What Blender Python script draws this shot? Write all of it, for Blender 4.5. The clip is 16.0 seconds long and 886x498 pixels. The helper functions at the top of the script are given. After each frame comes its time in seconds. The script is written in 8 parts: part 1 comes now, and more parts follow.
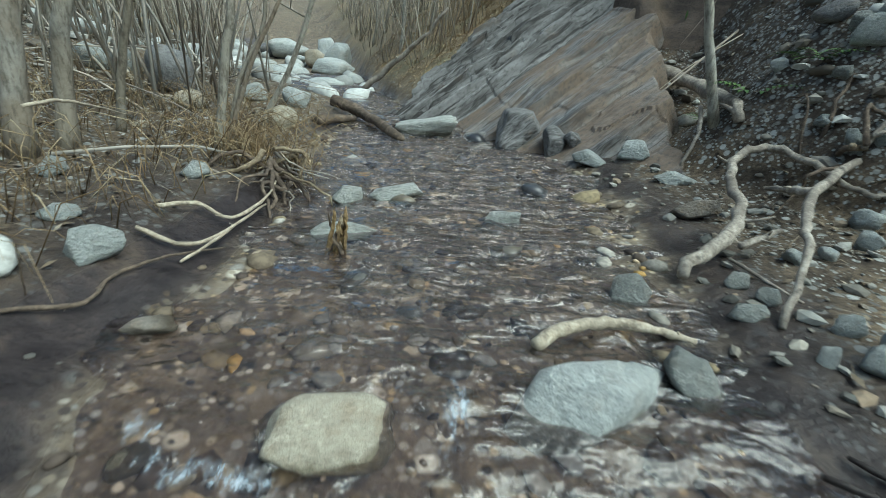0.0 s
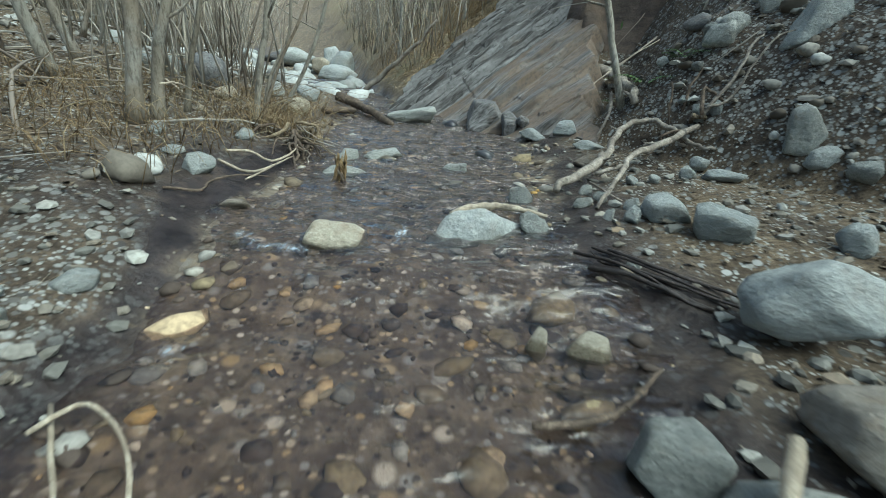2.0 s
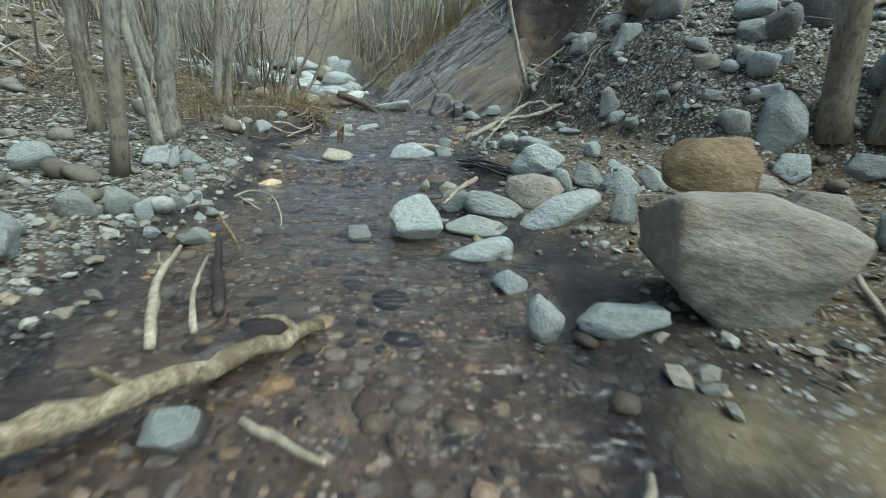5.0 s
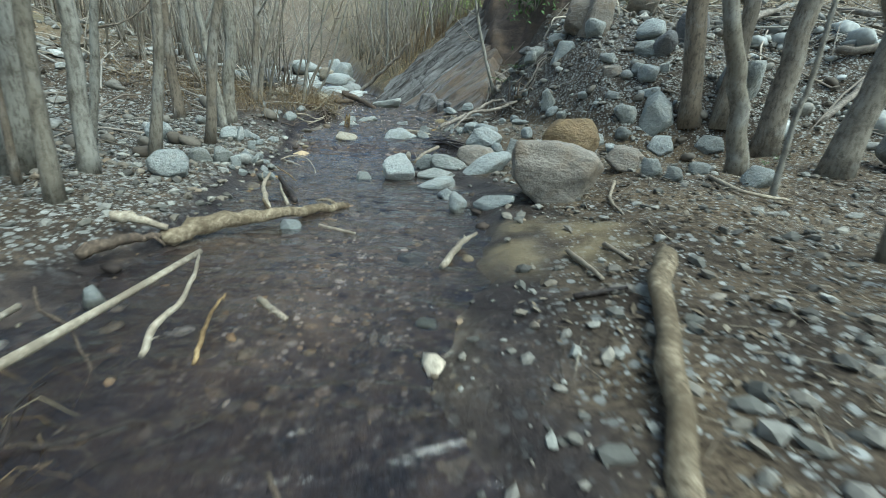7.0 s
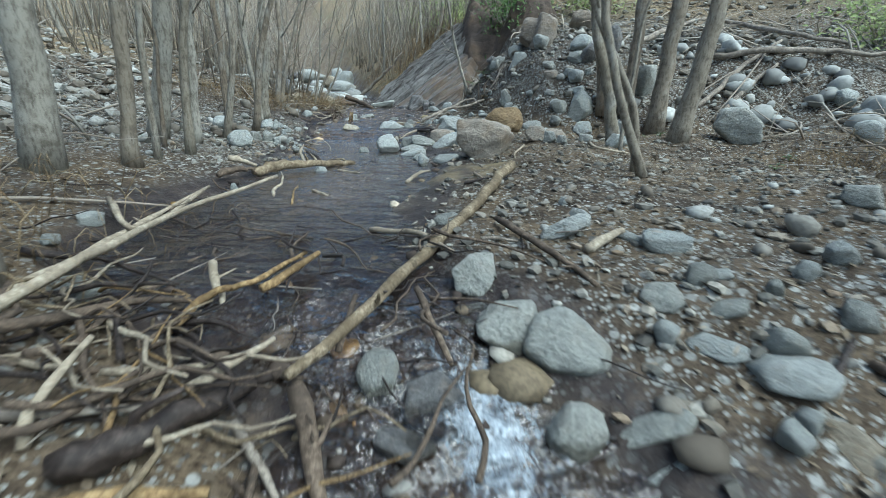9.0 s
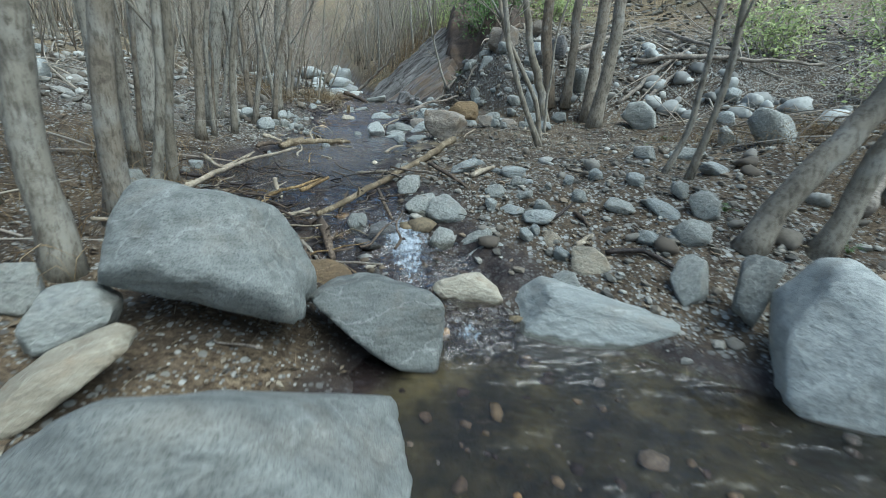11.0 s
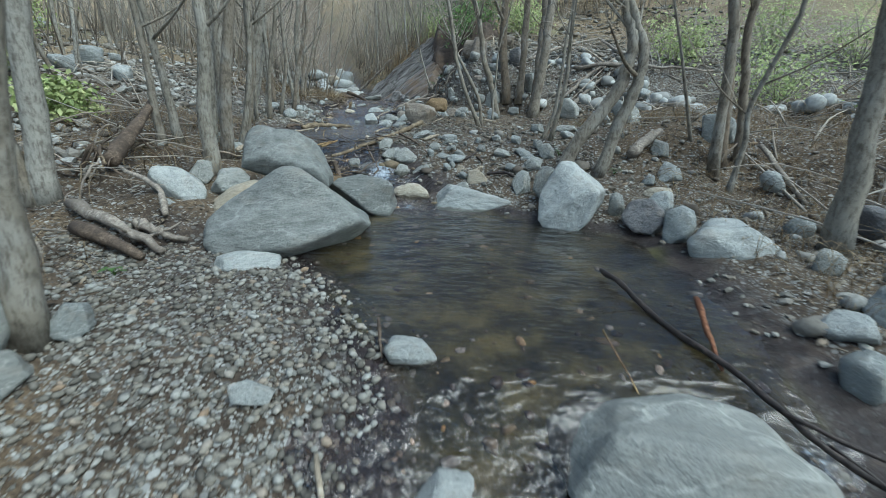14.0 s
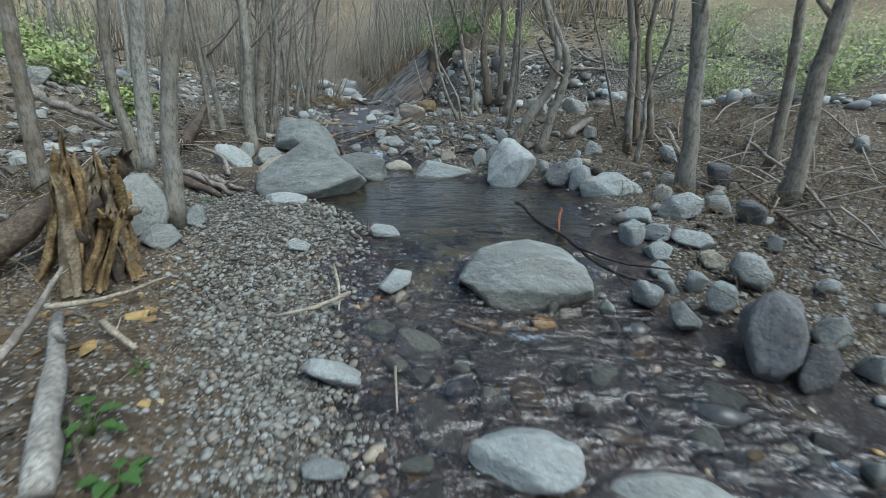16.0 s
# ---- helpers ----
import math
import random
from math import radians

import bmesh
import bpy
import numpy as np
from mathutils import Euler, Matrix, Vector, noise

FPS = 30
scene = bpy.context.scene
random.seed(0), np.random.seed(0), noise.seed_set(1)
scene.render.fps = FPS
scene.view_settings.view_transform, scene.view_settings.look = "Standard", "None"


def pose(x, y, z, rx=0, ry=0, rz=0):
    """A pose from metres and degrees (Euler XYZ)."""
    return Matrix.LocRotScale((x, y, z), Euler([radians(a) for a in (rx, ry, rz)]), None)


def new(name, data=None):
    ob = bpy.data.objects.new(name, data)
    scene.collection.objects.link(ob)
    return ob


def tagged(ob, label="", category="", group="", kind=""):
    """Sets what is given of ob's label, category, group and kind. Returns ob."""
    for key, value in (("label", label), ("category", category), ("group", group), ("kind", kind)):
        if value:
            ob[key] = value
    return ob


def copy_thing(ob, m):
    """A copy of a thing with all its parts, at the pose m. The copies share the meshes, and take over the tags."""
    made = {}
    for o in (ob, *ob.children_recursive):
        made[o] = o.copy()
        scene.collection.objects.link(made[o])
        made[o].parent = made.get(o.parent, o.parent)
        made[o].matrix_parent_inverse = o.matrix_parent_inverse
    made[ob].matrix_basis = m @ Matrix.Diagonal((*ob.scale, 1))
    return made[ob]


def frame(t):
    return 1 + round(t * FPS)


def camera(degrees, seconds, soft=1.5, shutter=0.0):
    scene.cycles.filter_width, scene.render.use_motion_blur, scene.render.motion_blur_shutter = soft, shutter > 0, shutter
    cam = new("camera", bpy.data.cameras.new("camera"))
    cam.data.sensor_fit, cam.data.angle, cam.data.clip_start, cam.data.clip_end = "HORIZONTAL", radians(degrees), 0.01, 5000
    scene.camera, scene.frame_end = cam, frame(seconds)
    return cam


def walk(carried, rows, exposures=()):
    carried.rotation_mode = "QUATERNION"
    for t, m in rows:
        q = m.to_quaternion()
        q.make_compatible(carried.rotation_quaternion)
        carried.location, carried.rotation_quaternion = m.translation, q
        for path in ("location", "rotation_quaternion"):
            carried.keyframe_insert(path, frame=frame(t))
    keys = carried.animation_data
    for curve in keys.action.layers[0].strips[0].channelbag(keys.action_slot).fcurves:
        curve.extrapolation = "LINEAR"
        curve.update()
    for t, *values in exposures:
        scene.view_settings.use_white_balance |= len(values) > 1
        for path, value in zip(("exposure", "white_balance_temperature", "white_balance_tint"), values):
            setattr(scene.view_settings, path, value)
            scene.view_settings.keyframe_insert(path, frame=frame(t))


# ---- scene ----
# camera: seconds, x, y, z, yaw, pitch, lean to its right
cam = camera(90.54, 16.0, 0.9, 0.5)
ROWS = [
    (0.0, 0.000, -0.000, 0.340, -0.000, -21.791, -3.633),
    (0.5, 0.037, -0.163, 0.334, 0.140, -21.578, -3.598),
    (1.0, 0.081, -0.342, 0.316, 0.287, -21.366, -3.540),
    (1.5, 0.134, -0.536, 0.300, 0.458, -21.140, -3.411),
    (2.0, 0.189, -0.740, 0.288, 0.674, -20.918, -3.171),
    (2.5, 0.250, -0.943, 0.277, 0.946, -20.769, -2.870),
    (3.0, 0.319, -1.161, 0.270, 1.185, -20.631, -2.536),
    (3.5, 0.387, -1.393, 0.258, 1.349, -20.465, -2.204),
    (4.0, 0.455, -1.640, 0.245, 1.434, -20.300, -1.944),
    (4.5, 0.510, -1.885, 0.240, 1.392, -20.271, -1.854),
    (5.0, 0.552, -2.138, 0.248, 1.242, -20.364, -1.923),
    (5.5, 0.590, -2.401, 0.261, 1.051, -20.494, -2.073),
    (6.0, 0.632, -2.674, 0.272, 0.876, -20.582, -2.230),
    (6.5, 0.686, -2.957, 0.273, 0.785, -20.528, -2.310),
    (7.0, 0.742, -3.246, 0.261, 0.822, -20.295, -2.257),
    (7.5, 0.801, -3.556, 0.246, 0.893, -20.028, -2.091),
    (8.0, 0.862, -3.880, 0.232, 0.968, -19.828, -1.812),
    (8.5, 0.929, -4.209, 0.225, 1.075, -19.710, -1.448),
    (9.0, 1.003, -4.535, 0.230, 1.193, -19.675, -1.132),
    (9.5, 1.085, -4.858, 0.240, 1.260, -19.724, -0.910),
    (10.0, 1.167, -5.177, 0.250, 1.258, -19.852, -0.831),
    (10.5, 1.240, -5.486, 0.257, 1.190, -20.029, -0.976),
    (11.0, 1.312, -5.789, 0.259, 1.042, -20.221, -1.277),
    (11.5, 1.383, -6.086, 0.258, 0.876, -20.383, -1.613),
    (12.0, 1.451, -6.378, 0.255, 0.750, -20.478, -1.886),
    (12.5, 1.518, -6.665, 0.254, 0.726, -20.458, -1.990),
    (13.0, 1.581, -6.951, 0.252, 0.836, -20.334, -1.890),
    (13.5, 1.648, -7.240, 0.245, 1.044, -20.168, -1.672),
    (14.0, 1.726, -7.543, 0.238, 1.304, -19.981, -1.429),
    (14.5, 1.807, -7.847, 0.227, 1.548, -19.784, -1.167),
    (15.0, 1.884, -8.147, 0.204, 1.780, -19.580, -0.877),
    (15.5, 1.960, -8.452, 0.181, 2.005, -19.333, -0.587),
    (16.0, 2.037, -8.763, 0.163, 2.223, -19.052, -0.299),
]
walk(cam, [(t, pose(x, y, z, 90 + pitch, 0, yaw) @ pose(0, 0, 0, 0, 0, -lean)) for t, x, y, z, yaw, pitch, lean in ROWS], exposures=[(0, 1.02, 5600, -12), (4, 1.05, 5600, -12), (6.5, 1.02, 5500, -12), (9, 1.02, 5400, -6), (11, 0.84, 5400, -5), (14, 0.72, 5400, -5), (16, 0.56, 5450, -2)])

# ---- light: open shade under a bright sky, weak sun behind thin cloud ----
world = bpy.data.worlds.new("world")
scene.world = world
world.use_nodes = True
wn = world.node_tree
sky = wn.nodes.new("ShaderNodeTexSky")
sky.sky_type = "NISHITA"
sky.sun_disc = False
sky.sun_elevation, sky.sun_rotation = radians(58), radians(124)
sky.air_density, sky.dust_density = 1.0, 4.0
wn.nodes["Background"].inputs["Strength"].default_value = 0.1
veil = wn.nodes.new("ShaderNodeHueSaturation")  # thin cloud greys the blue
veil.inputs["Saturation"].default_value = 0.95
wn.links.new(sky.outputs[0], veil.inputs["Color"])
wn.links.new(veil.outputs[0], wn.nodes["Background"].inputs["Color"])
sun_data = bpy.data.lights.new("sun", "SUN")
sun_data.energy, sun_data.angle, sun_data.color = 1.85, radians(56), (1.0, 0.97, 0.92)
sun = new("sun", sun_data)
sun.matrix_world = pose(0, 0, 20, 32, 0, 56)

# ---- materials ----


class Mat:
    """A small helper round a node material: m.n(type) makes a node, m.l(a, b) links."""

    def __init__(self, name, rough_=0.8, spec=0.4):
        self.m = bpy.data.materials.new(name)
        self.m.use_nodes = True
        self.t = self.m.node_tree
        self.b = self.t.nodes["Principled BSDF"]
        self.b.inputs["Roughness"].default_value = rough_
        self.b.inputs["Specular IOR Level"].default_value = spec
        self.geo = self.n("ShaderNodeNewGeometry")
        self.obj = self.n("ShaderNodeTexCoord")

    def n(self, kind, **kw):
        node = self.t.nodes.new(kind)
        for k, v in kw.items():
            if k in node.inputs:
                node.inputs[k].default_value = v
        return node

    def l(self, a, b):
        self.t.links.new(a, b)

    def noise(self, scale, detail=4.0, rough_=0.55, world=True, stretch=None):
        t = self.n("ShaderNodeTexNoise", Scale=scale, Detail=detail, Roughness=rough_)
        src = self.geo.outputs["Position"] if world else self.obj.outputs["Object"]
        if stretch:
            mp = self.n("ShaderNodeMapping")
            mp.inputs["Scale"].default_value = stretch
            self.l(src, mp.inputs["Vector"])
            src = mp.outputs[0]
        self.l(src, t.inputs["Vector"])
        return t.outputs["Fac"]

    def ramp(self, fac, stops):
        r = self.n("ShaderNodeValToRGB")
        e = r.color_ramp.elements
        while len(e) < len(stops):
            e.new(0.5)
        for el, (p, c) in zip(e, stops):
            el.position = p
            el.color = (*c, 1) if isinstance(c, (tuple, list)) else (c, c, c, 1)
        self.l(fac, r.inputs["Fac"])
        return r.outputs["Color"]

    def mix(self, fac, a, b, kind="MIX"):
        x = self.n("ShaderNodeMix")
        x.data_type = "RGBA"
        x.blend_type = kind
        for s, v in ((x.inputs[0], fac), (x.inputs[6], a), (x.inputs[7], b)):
            if isinstance(v, (int, float)):
                s.default_value = v
            elif isinstance(v, tuple):
                s.default_value = (*v, 1)
            else:
                self.l(v, s)
        return x.outputs[2]

    def math(self, op, a, b=0.0):
        x = self.n("ShaderNodeMath")
        x.operation = op
        for s, v in zip(x.inputs, (a, b)):
            if isinstance(v, (int, float)):
                s.default_value = v
            else:
                self.l(v, s)
        return x.outputs[0]

    def bump(self, height, strength, distance=0.01, after=None):
        x = self.n("ShaderNodeBump", Strength=strength, Distance=distance)
        self.l(height, x.inputs["Height"])
        if after:
            self.l(after, x.inputs["Normal"])
        return x.outputs[0]

    def done(self, colour, normal=None, rough_=None):
        self.l(colour, self.b.inputs["Base Color"])
        if normal:
            self.l(normal, self.b.inputs["Normal"])
        if rough_:
            self.l(rough_, self.b.inputs["Roughness"])
        return self.m


def ground_material():
    m = Mat("soil", 0.9, 0.2)

    def near(name):
        node = m.n("ShaderNodeAttribute")
        node.attribute_name = name
        return node.outputs["Fac"]

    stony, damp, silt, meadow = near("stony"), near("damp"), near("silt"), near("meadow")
    big, mid, fine = m.noise(0.9, 5), m.noise(9, 6, 0.65), m.noise(70, 5, 0.7)
    soil = m.ramp(mid, [(0.3, (0.028, 0.021, 0.016)), (0.5, (0.07, 0.054, 0.039)), (0.68, (0.15, 0.117, 0.083))])
    soil = m.mix(m.ramp(fine, [(0.4, 0.7), (0.55, 0.0)]), soil, (0.02, 0.016, 0.012))
    leaves = m.ramp(m.noise(38, 6, 0.78, stretch=(1, 2.2, 1)), [(0.36, (0.02, 0.013, 0.008)), (0.5, (0.105, 0.078, 0.05)), (0.64, (0.22, 0.175, 0.115))])
    col = m.mix(m.math("MULTIPLY", m.ramp(m.noise(2.2, 4), [(0.4, 0.0), (0.58, 1.0)]), m.math("SUBTRACT", 1.0, stony)), soil, leaves)
    for scale, base in ((34, 0.74), (75, 0.66)):
        cell = m.n("ShaderNodeTexVoronoi", Scale=scale)
        m.l(m.geo.outputs["Position"], cell.inputs["Vector"])
        pick = m.n("ShaderNodeSeparateColor")
        m.l(cell.outputs["Color"], pick.inputs[0])
        grit = m.ramp(pick.outputs[1], [(0.0, (0.06, 0.055, 0.05)), (0.35, (0.17, 0.165, 0.15)), (0.7, (0.26, 0.26, 0.24)), (1.0, (0.37, 0.37, 0.345))])
        some = m.math("GREATER_THAN", m.math("ADD", pick.outputs[0], m.math("MULTIPLY", stony, 0.42)), base)
        body = m.ramp(cell.outputs["Distance"], [(0.36, 1.0), (0.5, 0.0)])
        col = m.mix(m.math("MULTIPLY", some, body), col, grit)
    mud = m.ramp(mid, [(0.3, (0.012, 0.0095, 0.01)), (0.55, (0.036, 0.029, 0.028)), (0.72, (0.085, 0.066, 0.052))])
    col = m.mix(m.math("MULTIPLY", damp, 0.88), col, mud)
    bottom = m.ramp(mid, [(0.3, (0.05, 0.038, 0.028)), (0.52, (0.125, 0.098, 0.07)), (0.7, (0.23, 0.19, 0.135))])
    for scale, base in ((24, 0.45), (55, 0.35)):
        cell = m.n("ShaderNodeTexVoronoi", Scale=scale)
        m.l(m.geo.outputs["Position"], cell.inputs["Vector"])
        pick = m.n("ShaderNodeSeparateColor")
        m.l(cell.outputs["Color"], pick.inputs[0])
        pebble = m.ramp(pick.outputs[1], [(0.0, (0.03, 0.026, 0.024)), (0.3, (0.1, 0.082, 0.065)), (0.55, (0.21, 0.175, 0.13)), (0.72, (0.26, 0.255, 0.235)), (0.86, (0.33, 0.24, 0.12)), (1.0, (0.52, 0.48, 0.4))])
        body = m.ramp(cell.outputs["Distance"], [(0.3, 1.0), (0.55, 0.0)])
        bottom = m.mix(m.math("MULTIPLY", m.math("GREATER_THAN", pick.outputs[0], base), body), bottom, pebble)
    col = m.mix(m.math("MULTIPLY", silt, 0.95), col, bottom)
    dry_sand = m.ramp(mid, [(0.3, (0.15, 0.115, 0.065)), (0.55, (0.25, 0.2, 0.115)), (0.75, (0.33, 0.27, 0.165))])
    col = m.mix(near("sand"), col, dry_sand)
    pool = m.ramp(m.noise(4.5, 5, 0.6), [(0.36, (0.014, 0.013, 0.008)), (0.5, (0.042, 0.04, 0.017)), (0.66, (0.13, 0.118, 0.05))])
    col = m.mix(m.math("MULTIPLY", near("algae"), 0.95), col, pool)
    # dry grass and leaf tones, lightened to carry the far hills' sun and haze
    turf = m.ramp(m.noise(1.1, 5), [(0.4, (0.4, 0.31, 0.19)), (0.56, (0.34, 0.28, 0.18)), (0.72, (0.29, 0.28, 0.16))])
    turf = m.mix(m.ramp(m.noise(20, 6, 0.75), [(0.4, 0.5), (0.6, 0.0)]), turf, (0.09, 0.07, 0.045))
    turf = m.mix(m.ramp(m.noise(55, 5, 0.75), [(0.42, 0.5), (0.54, 0.0)]), turf, (0.06, 0.045, 0.03))
    col = m.mix(meadow, col, turf)
    nor = m.bump(fine, 0.6, 0.008, m.bump(mid, 0.7, 0.025))
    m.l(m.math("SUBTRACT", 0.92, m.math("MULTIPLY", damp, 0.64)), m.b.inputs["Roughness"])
    return m.done(col, nor)


def water_material():
    m = Mat("stream_water")
    lively, froth = m.n("ShaderNodeAttribute"), m.n("ShaderNodeAttribute")
    lively.attribute_name, froth.attribute_name = "lively", "froth"
    a = m.noise(26, 3, 0.5, stretch=(0.8, 1.35, 1))
    b = m.noise(9, 2, 0.45, stretch=(0.7, 1.4, 1))
    nor = m.bump(m.math("MULTIPLY", a, lively.outputs["Fac"]), 1.0, 0.03, m.bump(m.math("MULTIPLY", b, lively.outputs["Fac"]), 1.0, 0.1))
    soft = m.bump(m.math("MULTIPLY", b, lively.outputs["Fac"]), 1.0, 0.03)
    see = m.n("ShaderNodeBsdfRefraction", Roughness=0.0, IOR=1.33)
    see.inputs["Color"].default_value = (0.64, 0.575, 0.575, 1)
    shine = m.n("ShaderNodeBsdfGlossy", Roughness=0.22)
    fres = m.n("ShaderNodeFresnel", IOR=1.33)
    both = m.n("ShaderNodeMixShader")
    m.l(soft, see.inputs["Normal"])
    for node in (shine, fres):
        m.l(nor, node.inputs["Normal"])
    broken = m.math("MULTIPLY", lively.outputs["Fac"], 0.046)
    m.l(m.math("MINIMUM", m.math("ADD", m.math("MULTIPLY", fres.outputs[0], 1.9), broken), 1.0), both.inputs[0])
    m.l(see.outputs[0], both.inputs[1])
    m.l(shine.outputs[0], both.inputs[2])
    # white colour for foam, and for glints painted on the riffles
    white = m.n("ShaderNodeBsdfDiffuse")
    white.inputs["Color"].default_value = (0.5, 0.56, 0.62, 1)
    m.l(nor, white.inputs["Normal"])
    strand = m.noise(34, 6, 0.75, stretch=(1.3, 0.75, 1))
    cover = m.ramp(m.math("ADD", m.math("MULTIPLY", froth.outputs["Fac"], 0.5), m.math("SUBTRACT", strand, 0.5)), [(0.27, 0.0), (0.6, 0.85)])
    top = m.n("ShaderNodeMixShader")
    m.l(cover, top.inputs[0])
    m.l(both.outputs[0], top.inputs[1])
    m.l(white.outputs[0], top.inputs[2])
    m.l(top.outputs[0], m.t.nodes["Material Output"].inputs["Surface"])
    return m.m


def stone_material(name, pale, mid, dark, warm=0.25):
    m = Mat(name, 0.78, 0.35)
    info = m.n("ShaderNodeObjectInfo")
    rnd = info.outputs["Random"]
    g = m.noise(9, 8, 0.62, world=False)
    speck = m.noise(120, 3, 0.7, world=False)
    streak = m.noise(3.2, 6, 0.62, world=False, stretch=(0.8, 1.2, 6))
    vein = m.noise(1.3, 4, 0.55, world=False, stretch=(1, 1, 1.8))
    base = m.ramp(rnd, [(0.0, mid), (0.35, pale), (0.7, mid), (1.0, dark)])
    col = m.mix(m.ramp(g, [(0.34, 0.6), (0.56, 0.0)]), base, dark)
    col = m.mix(m.ramp(streak, [(0.5, 0.0), (0.68, 0.42)]), col, pale)
    col = m.mix(m.ramp(streak, [(0.34, 0.55), (0.45, 0.0)]), col, dark)
    col = m.mix(m.ramp(vein, [(0.485, 0.0), (0.497, 0.45), (0.503, 0.45), (0.515, 0.0)]), col, tuple(c * 1.2 for c in pale))
    col = m.mix(m.ramp(speck, [(0.38, 0.6), (0.5, 0.0)]), col, tuple(c * 0.45 for c in dark))
    col = m.mix(m.math("MULTIPLY", m.ramp(m.noise(3.5, 5, 0.6, world=False), [(0.52, 0.0), (0.7, 1.0)]), warm), col, (0.24, 0.16, 0.085))
    nor = m.bump(speck, 0.5, 0.004, m.bump(g, 0.8, 0.03))
    line = m.n("ShaderNodeAttribute")
    line.attribute_type, line.attribute_name = "OBJECT", "waterline"
    place = m.n("ShaderNodeSeparateXYZ")
    m.l(m.geo.outputs["Position"], place.inputs[0])
    above = m.math("SUBTRACT", place.outputs[2], line.outputs["Fac"])
    edge = m.math("ADD", above, m.math("MULTIPLY", m.math("SUBTRACT", m.noise(14, 4), 0.5), 0.06))
    soaked = m.ramp(edge, [(0.0, 1.0), (0.012, 0.0)])
    wet_col = m.mix(1.0, col, (0.42, 0.4, 0.36), "MULTIPLY")
    col = m.mix(soaked, col, wet_col)
    m.l(m.math("SUBTRACT", 0.8, m.math("MULTIPLY", soaked, 0.5)), m.b.inputs["Roughness"])
    return m.done(col, nor)


GROUND, WATER = ground_material(), water_material()
STONE = stone_material("grey_granite", (0.41, 0.415, 0.375), (0.32, 0.328, 0.3), (0.19, 0.196, 0.182), 0.15)
PALE = stone_material("pale_granite", (0.45, 0.466, 0.44), (0.37, 0.388, 0.367), (0.25, 0.265, 0.252), 0.2)
MID = stone_material("grey_boulder", (0.29, 0.3, 0.28), (0.2, 0.21, 0.195), (0.115, 0.121, 0.113), 0.15)
BROWN = stone_material("brown_stone", (0.37, 0.33, 0.275), (0.285, 0.25, 0.205), (0.17, 0.145, 0.115), 0.4)
DARK = stone_material("dark_stone", (0.232, 0.228, 0.221), (0.160, 0.158, 0.155), (0.093, 0.092, 0.092), 0.2)
TAN = stone_material("tan_stone", (0.52, 0.48, 0.38), (0.43, 0.39, 0.3), (0.28, 0.24, 0.18), 0.4)
OCHRE = stone_material("ochre_stone", (0.34, 0.26, 0.15), (0.25, 0.175, 0.09), (0.13, 0.095, 0.06), 0.6)


def wood_material(name, a, b, c, rough_=0.85, grain=60):
    m = Mat(name, rough_, 0.3)
    fibre = m.noise(grain, 6, 0.72, world=False)
    patch = m.noise(9, 6, 0.65, world=False)
    scar = m.noise(22, 4, 0.6, world=False)
    col = m.ramp(fibre, [(0.34, a), (0.5, b), (0.66, c)])
    col = m.mix(m.ramp(patch, [(0.44, 0.0), (0.6, 0.8)]), col, a)
    col = m.mix(m.ramp(scar, [(0.3, 0.7), (0.38, 0.0)]), col, tuple(v * 0.4 for v in a))
    return m.done(col, m.bump(fibre, 0.7, 0.005, m.bump(patch, 0.5, 0.014)))


WEATHERED = wood_material("weathered_wood", (0.13, 0.11, 0.09), (0.28, 0.245, 0.2), (0.42, 0.38, 0.32))
PEELED = wood_material("peeled_wood", (0.2, 0.165, 0.12), (0.36, 0.31, 0.23), (0.52, 0.46, 0.36))
SILVER = wood_material("silver_wood", (0.14, 0.125, 0.105), (0.33, 0.305, 0.265), (0.47, 0.445, 0.395))
BARK = wood_material("brown_bark", (0.055, 0.042, 0.032), (0.12, 0.09, 0.065), (0.21, 0.165, 0.12))
LOGBARK = wood_material("log_bark", (0.1, 0.075, 0.045), (0.22, 0.175, 0.115), (0.38, 0.32, 0.22))
GOLDWOOD = wood_material("golden_wood", (0.1, 0.065, 0.03), (0.28, 0.19, 0.09), (0.46, 0.34, 0.17))
WETWOOD = wood_material("wet_wood", (0.018, 0.014, 0.012), (0.045, 0.035, 0.03), (0.09, 0.07, 0.06), 0.45)
REDWOOD = wood_material("red_bark", (0.08, 0.03, 0.015), (0.18, 0.08, 0.04), (0.28, 0.14, 0.08))


def bark_material():
    m = Mat("grey_tree_bark", 0.85, 0.25)
    info = m.n("ShaderNodeObjectInfo")
    ring = m.noise(5, 6, 0.65, world=True, stretch=(3, 3, 3))
    patch = m.noise(6, 5, 0.6, world=True)
    fine = m.noise(75, 5, 0.75, world=True, stretch=(1, 1, 0.22))
    base = m.ramp(info.outputs["Random"], [(0.0, (0.21, 0.185, 0.14)), (0.3, (0.3, 0.28, 0.23)), (0.5, (0.2, 0.16, 0.115)), (0.75, (0.27, 0.245, 0.195)), (1.0, (0.37, 0.355, 0.305))])
    col = m.mix(m.ramp(ring, [(0.36, 0.55), (0.5, 0.0)]), base, (0.07, 0.055, 0.04))
    col = m.mix(m.ramp(patch, [(0.5, 0.0), (0.66, 0.6)]), col, (0.36, 0.35, 0.31))
    col = m.mix(m.ramp(fine, [(0.38, 0.65), (0.52, 0.0)]), col, (0.06, 0.048, 0.035))
    return m.done(col, m.bump(fine, 0.6, 0.005, m.bump(ring, 0.5, 0.01)))


TREEBARK = bark_material()


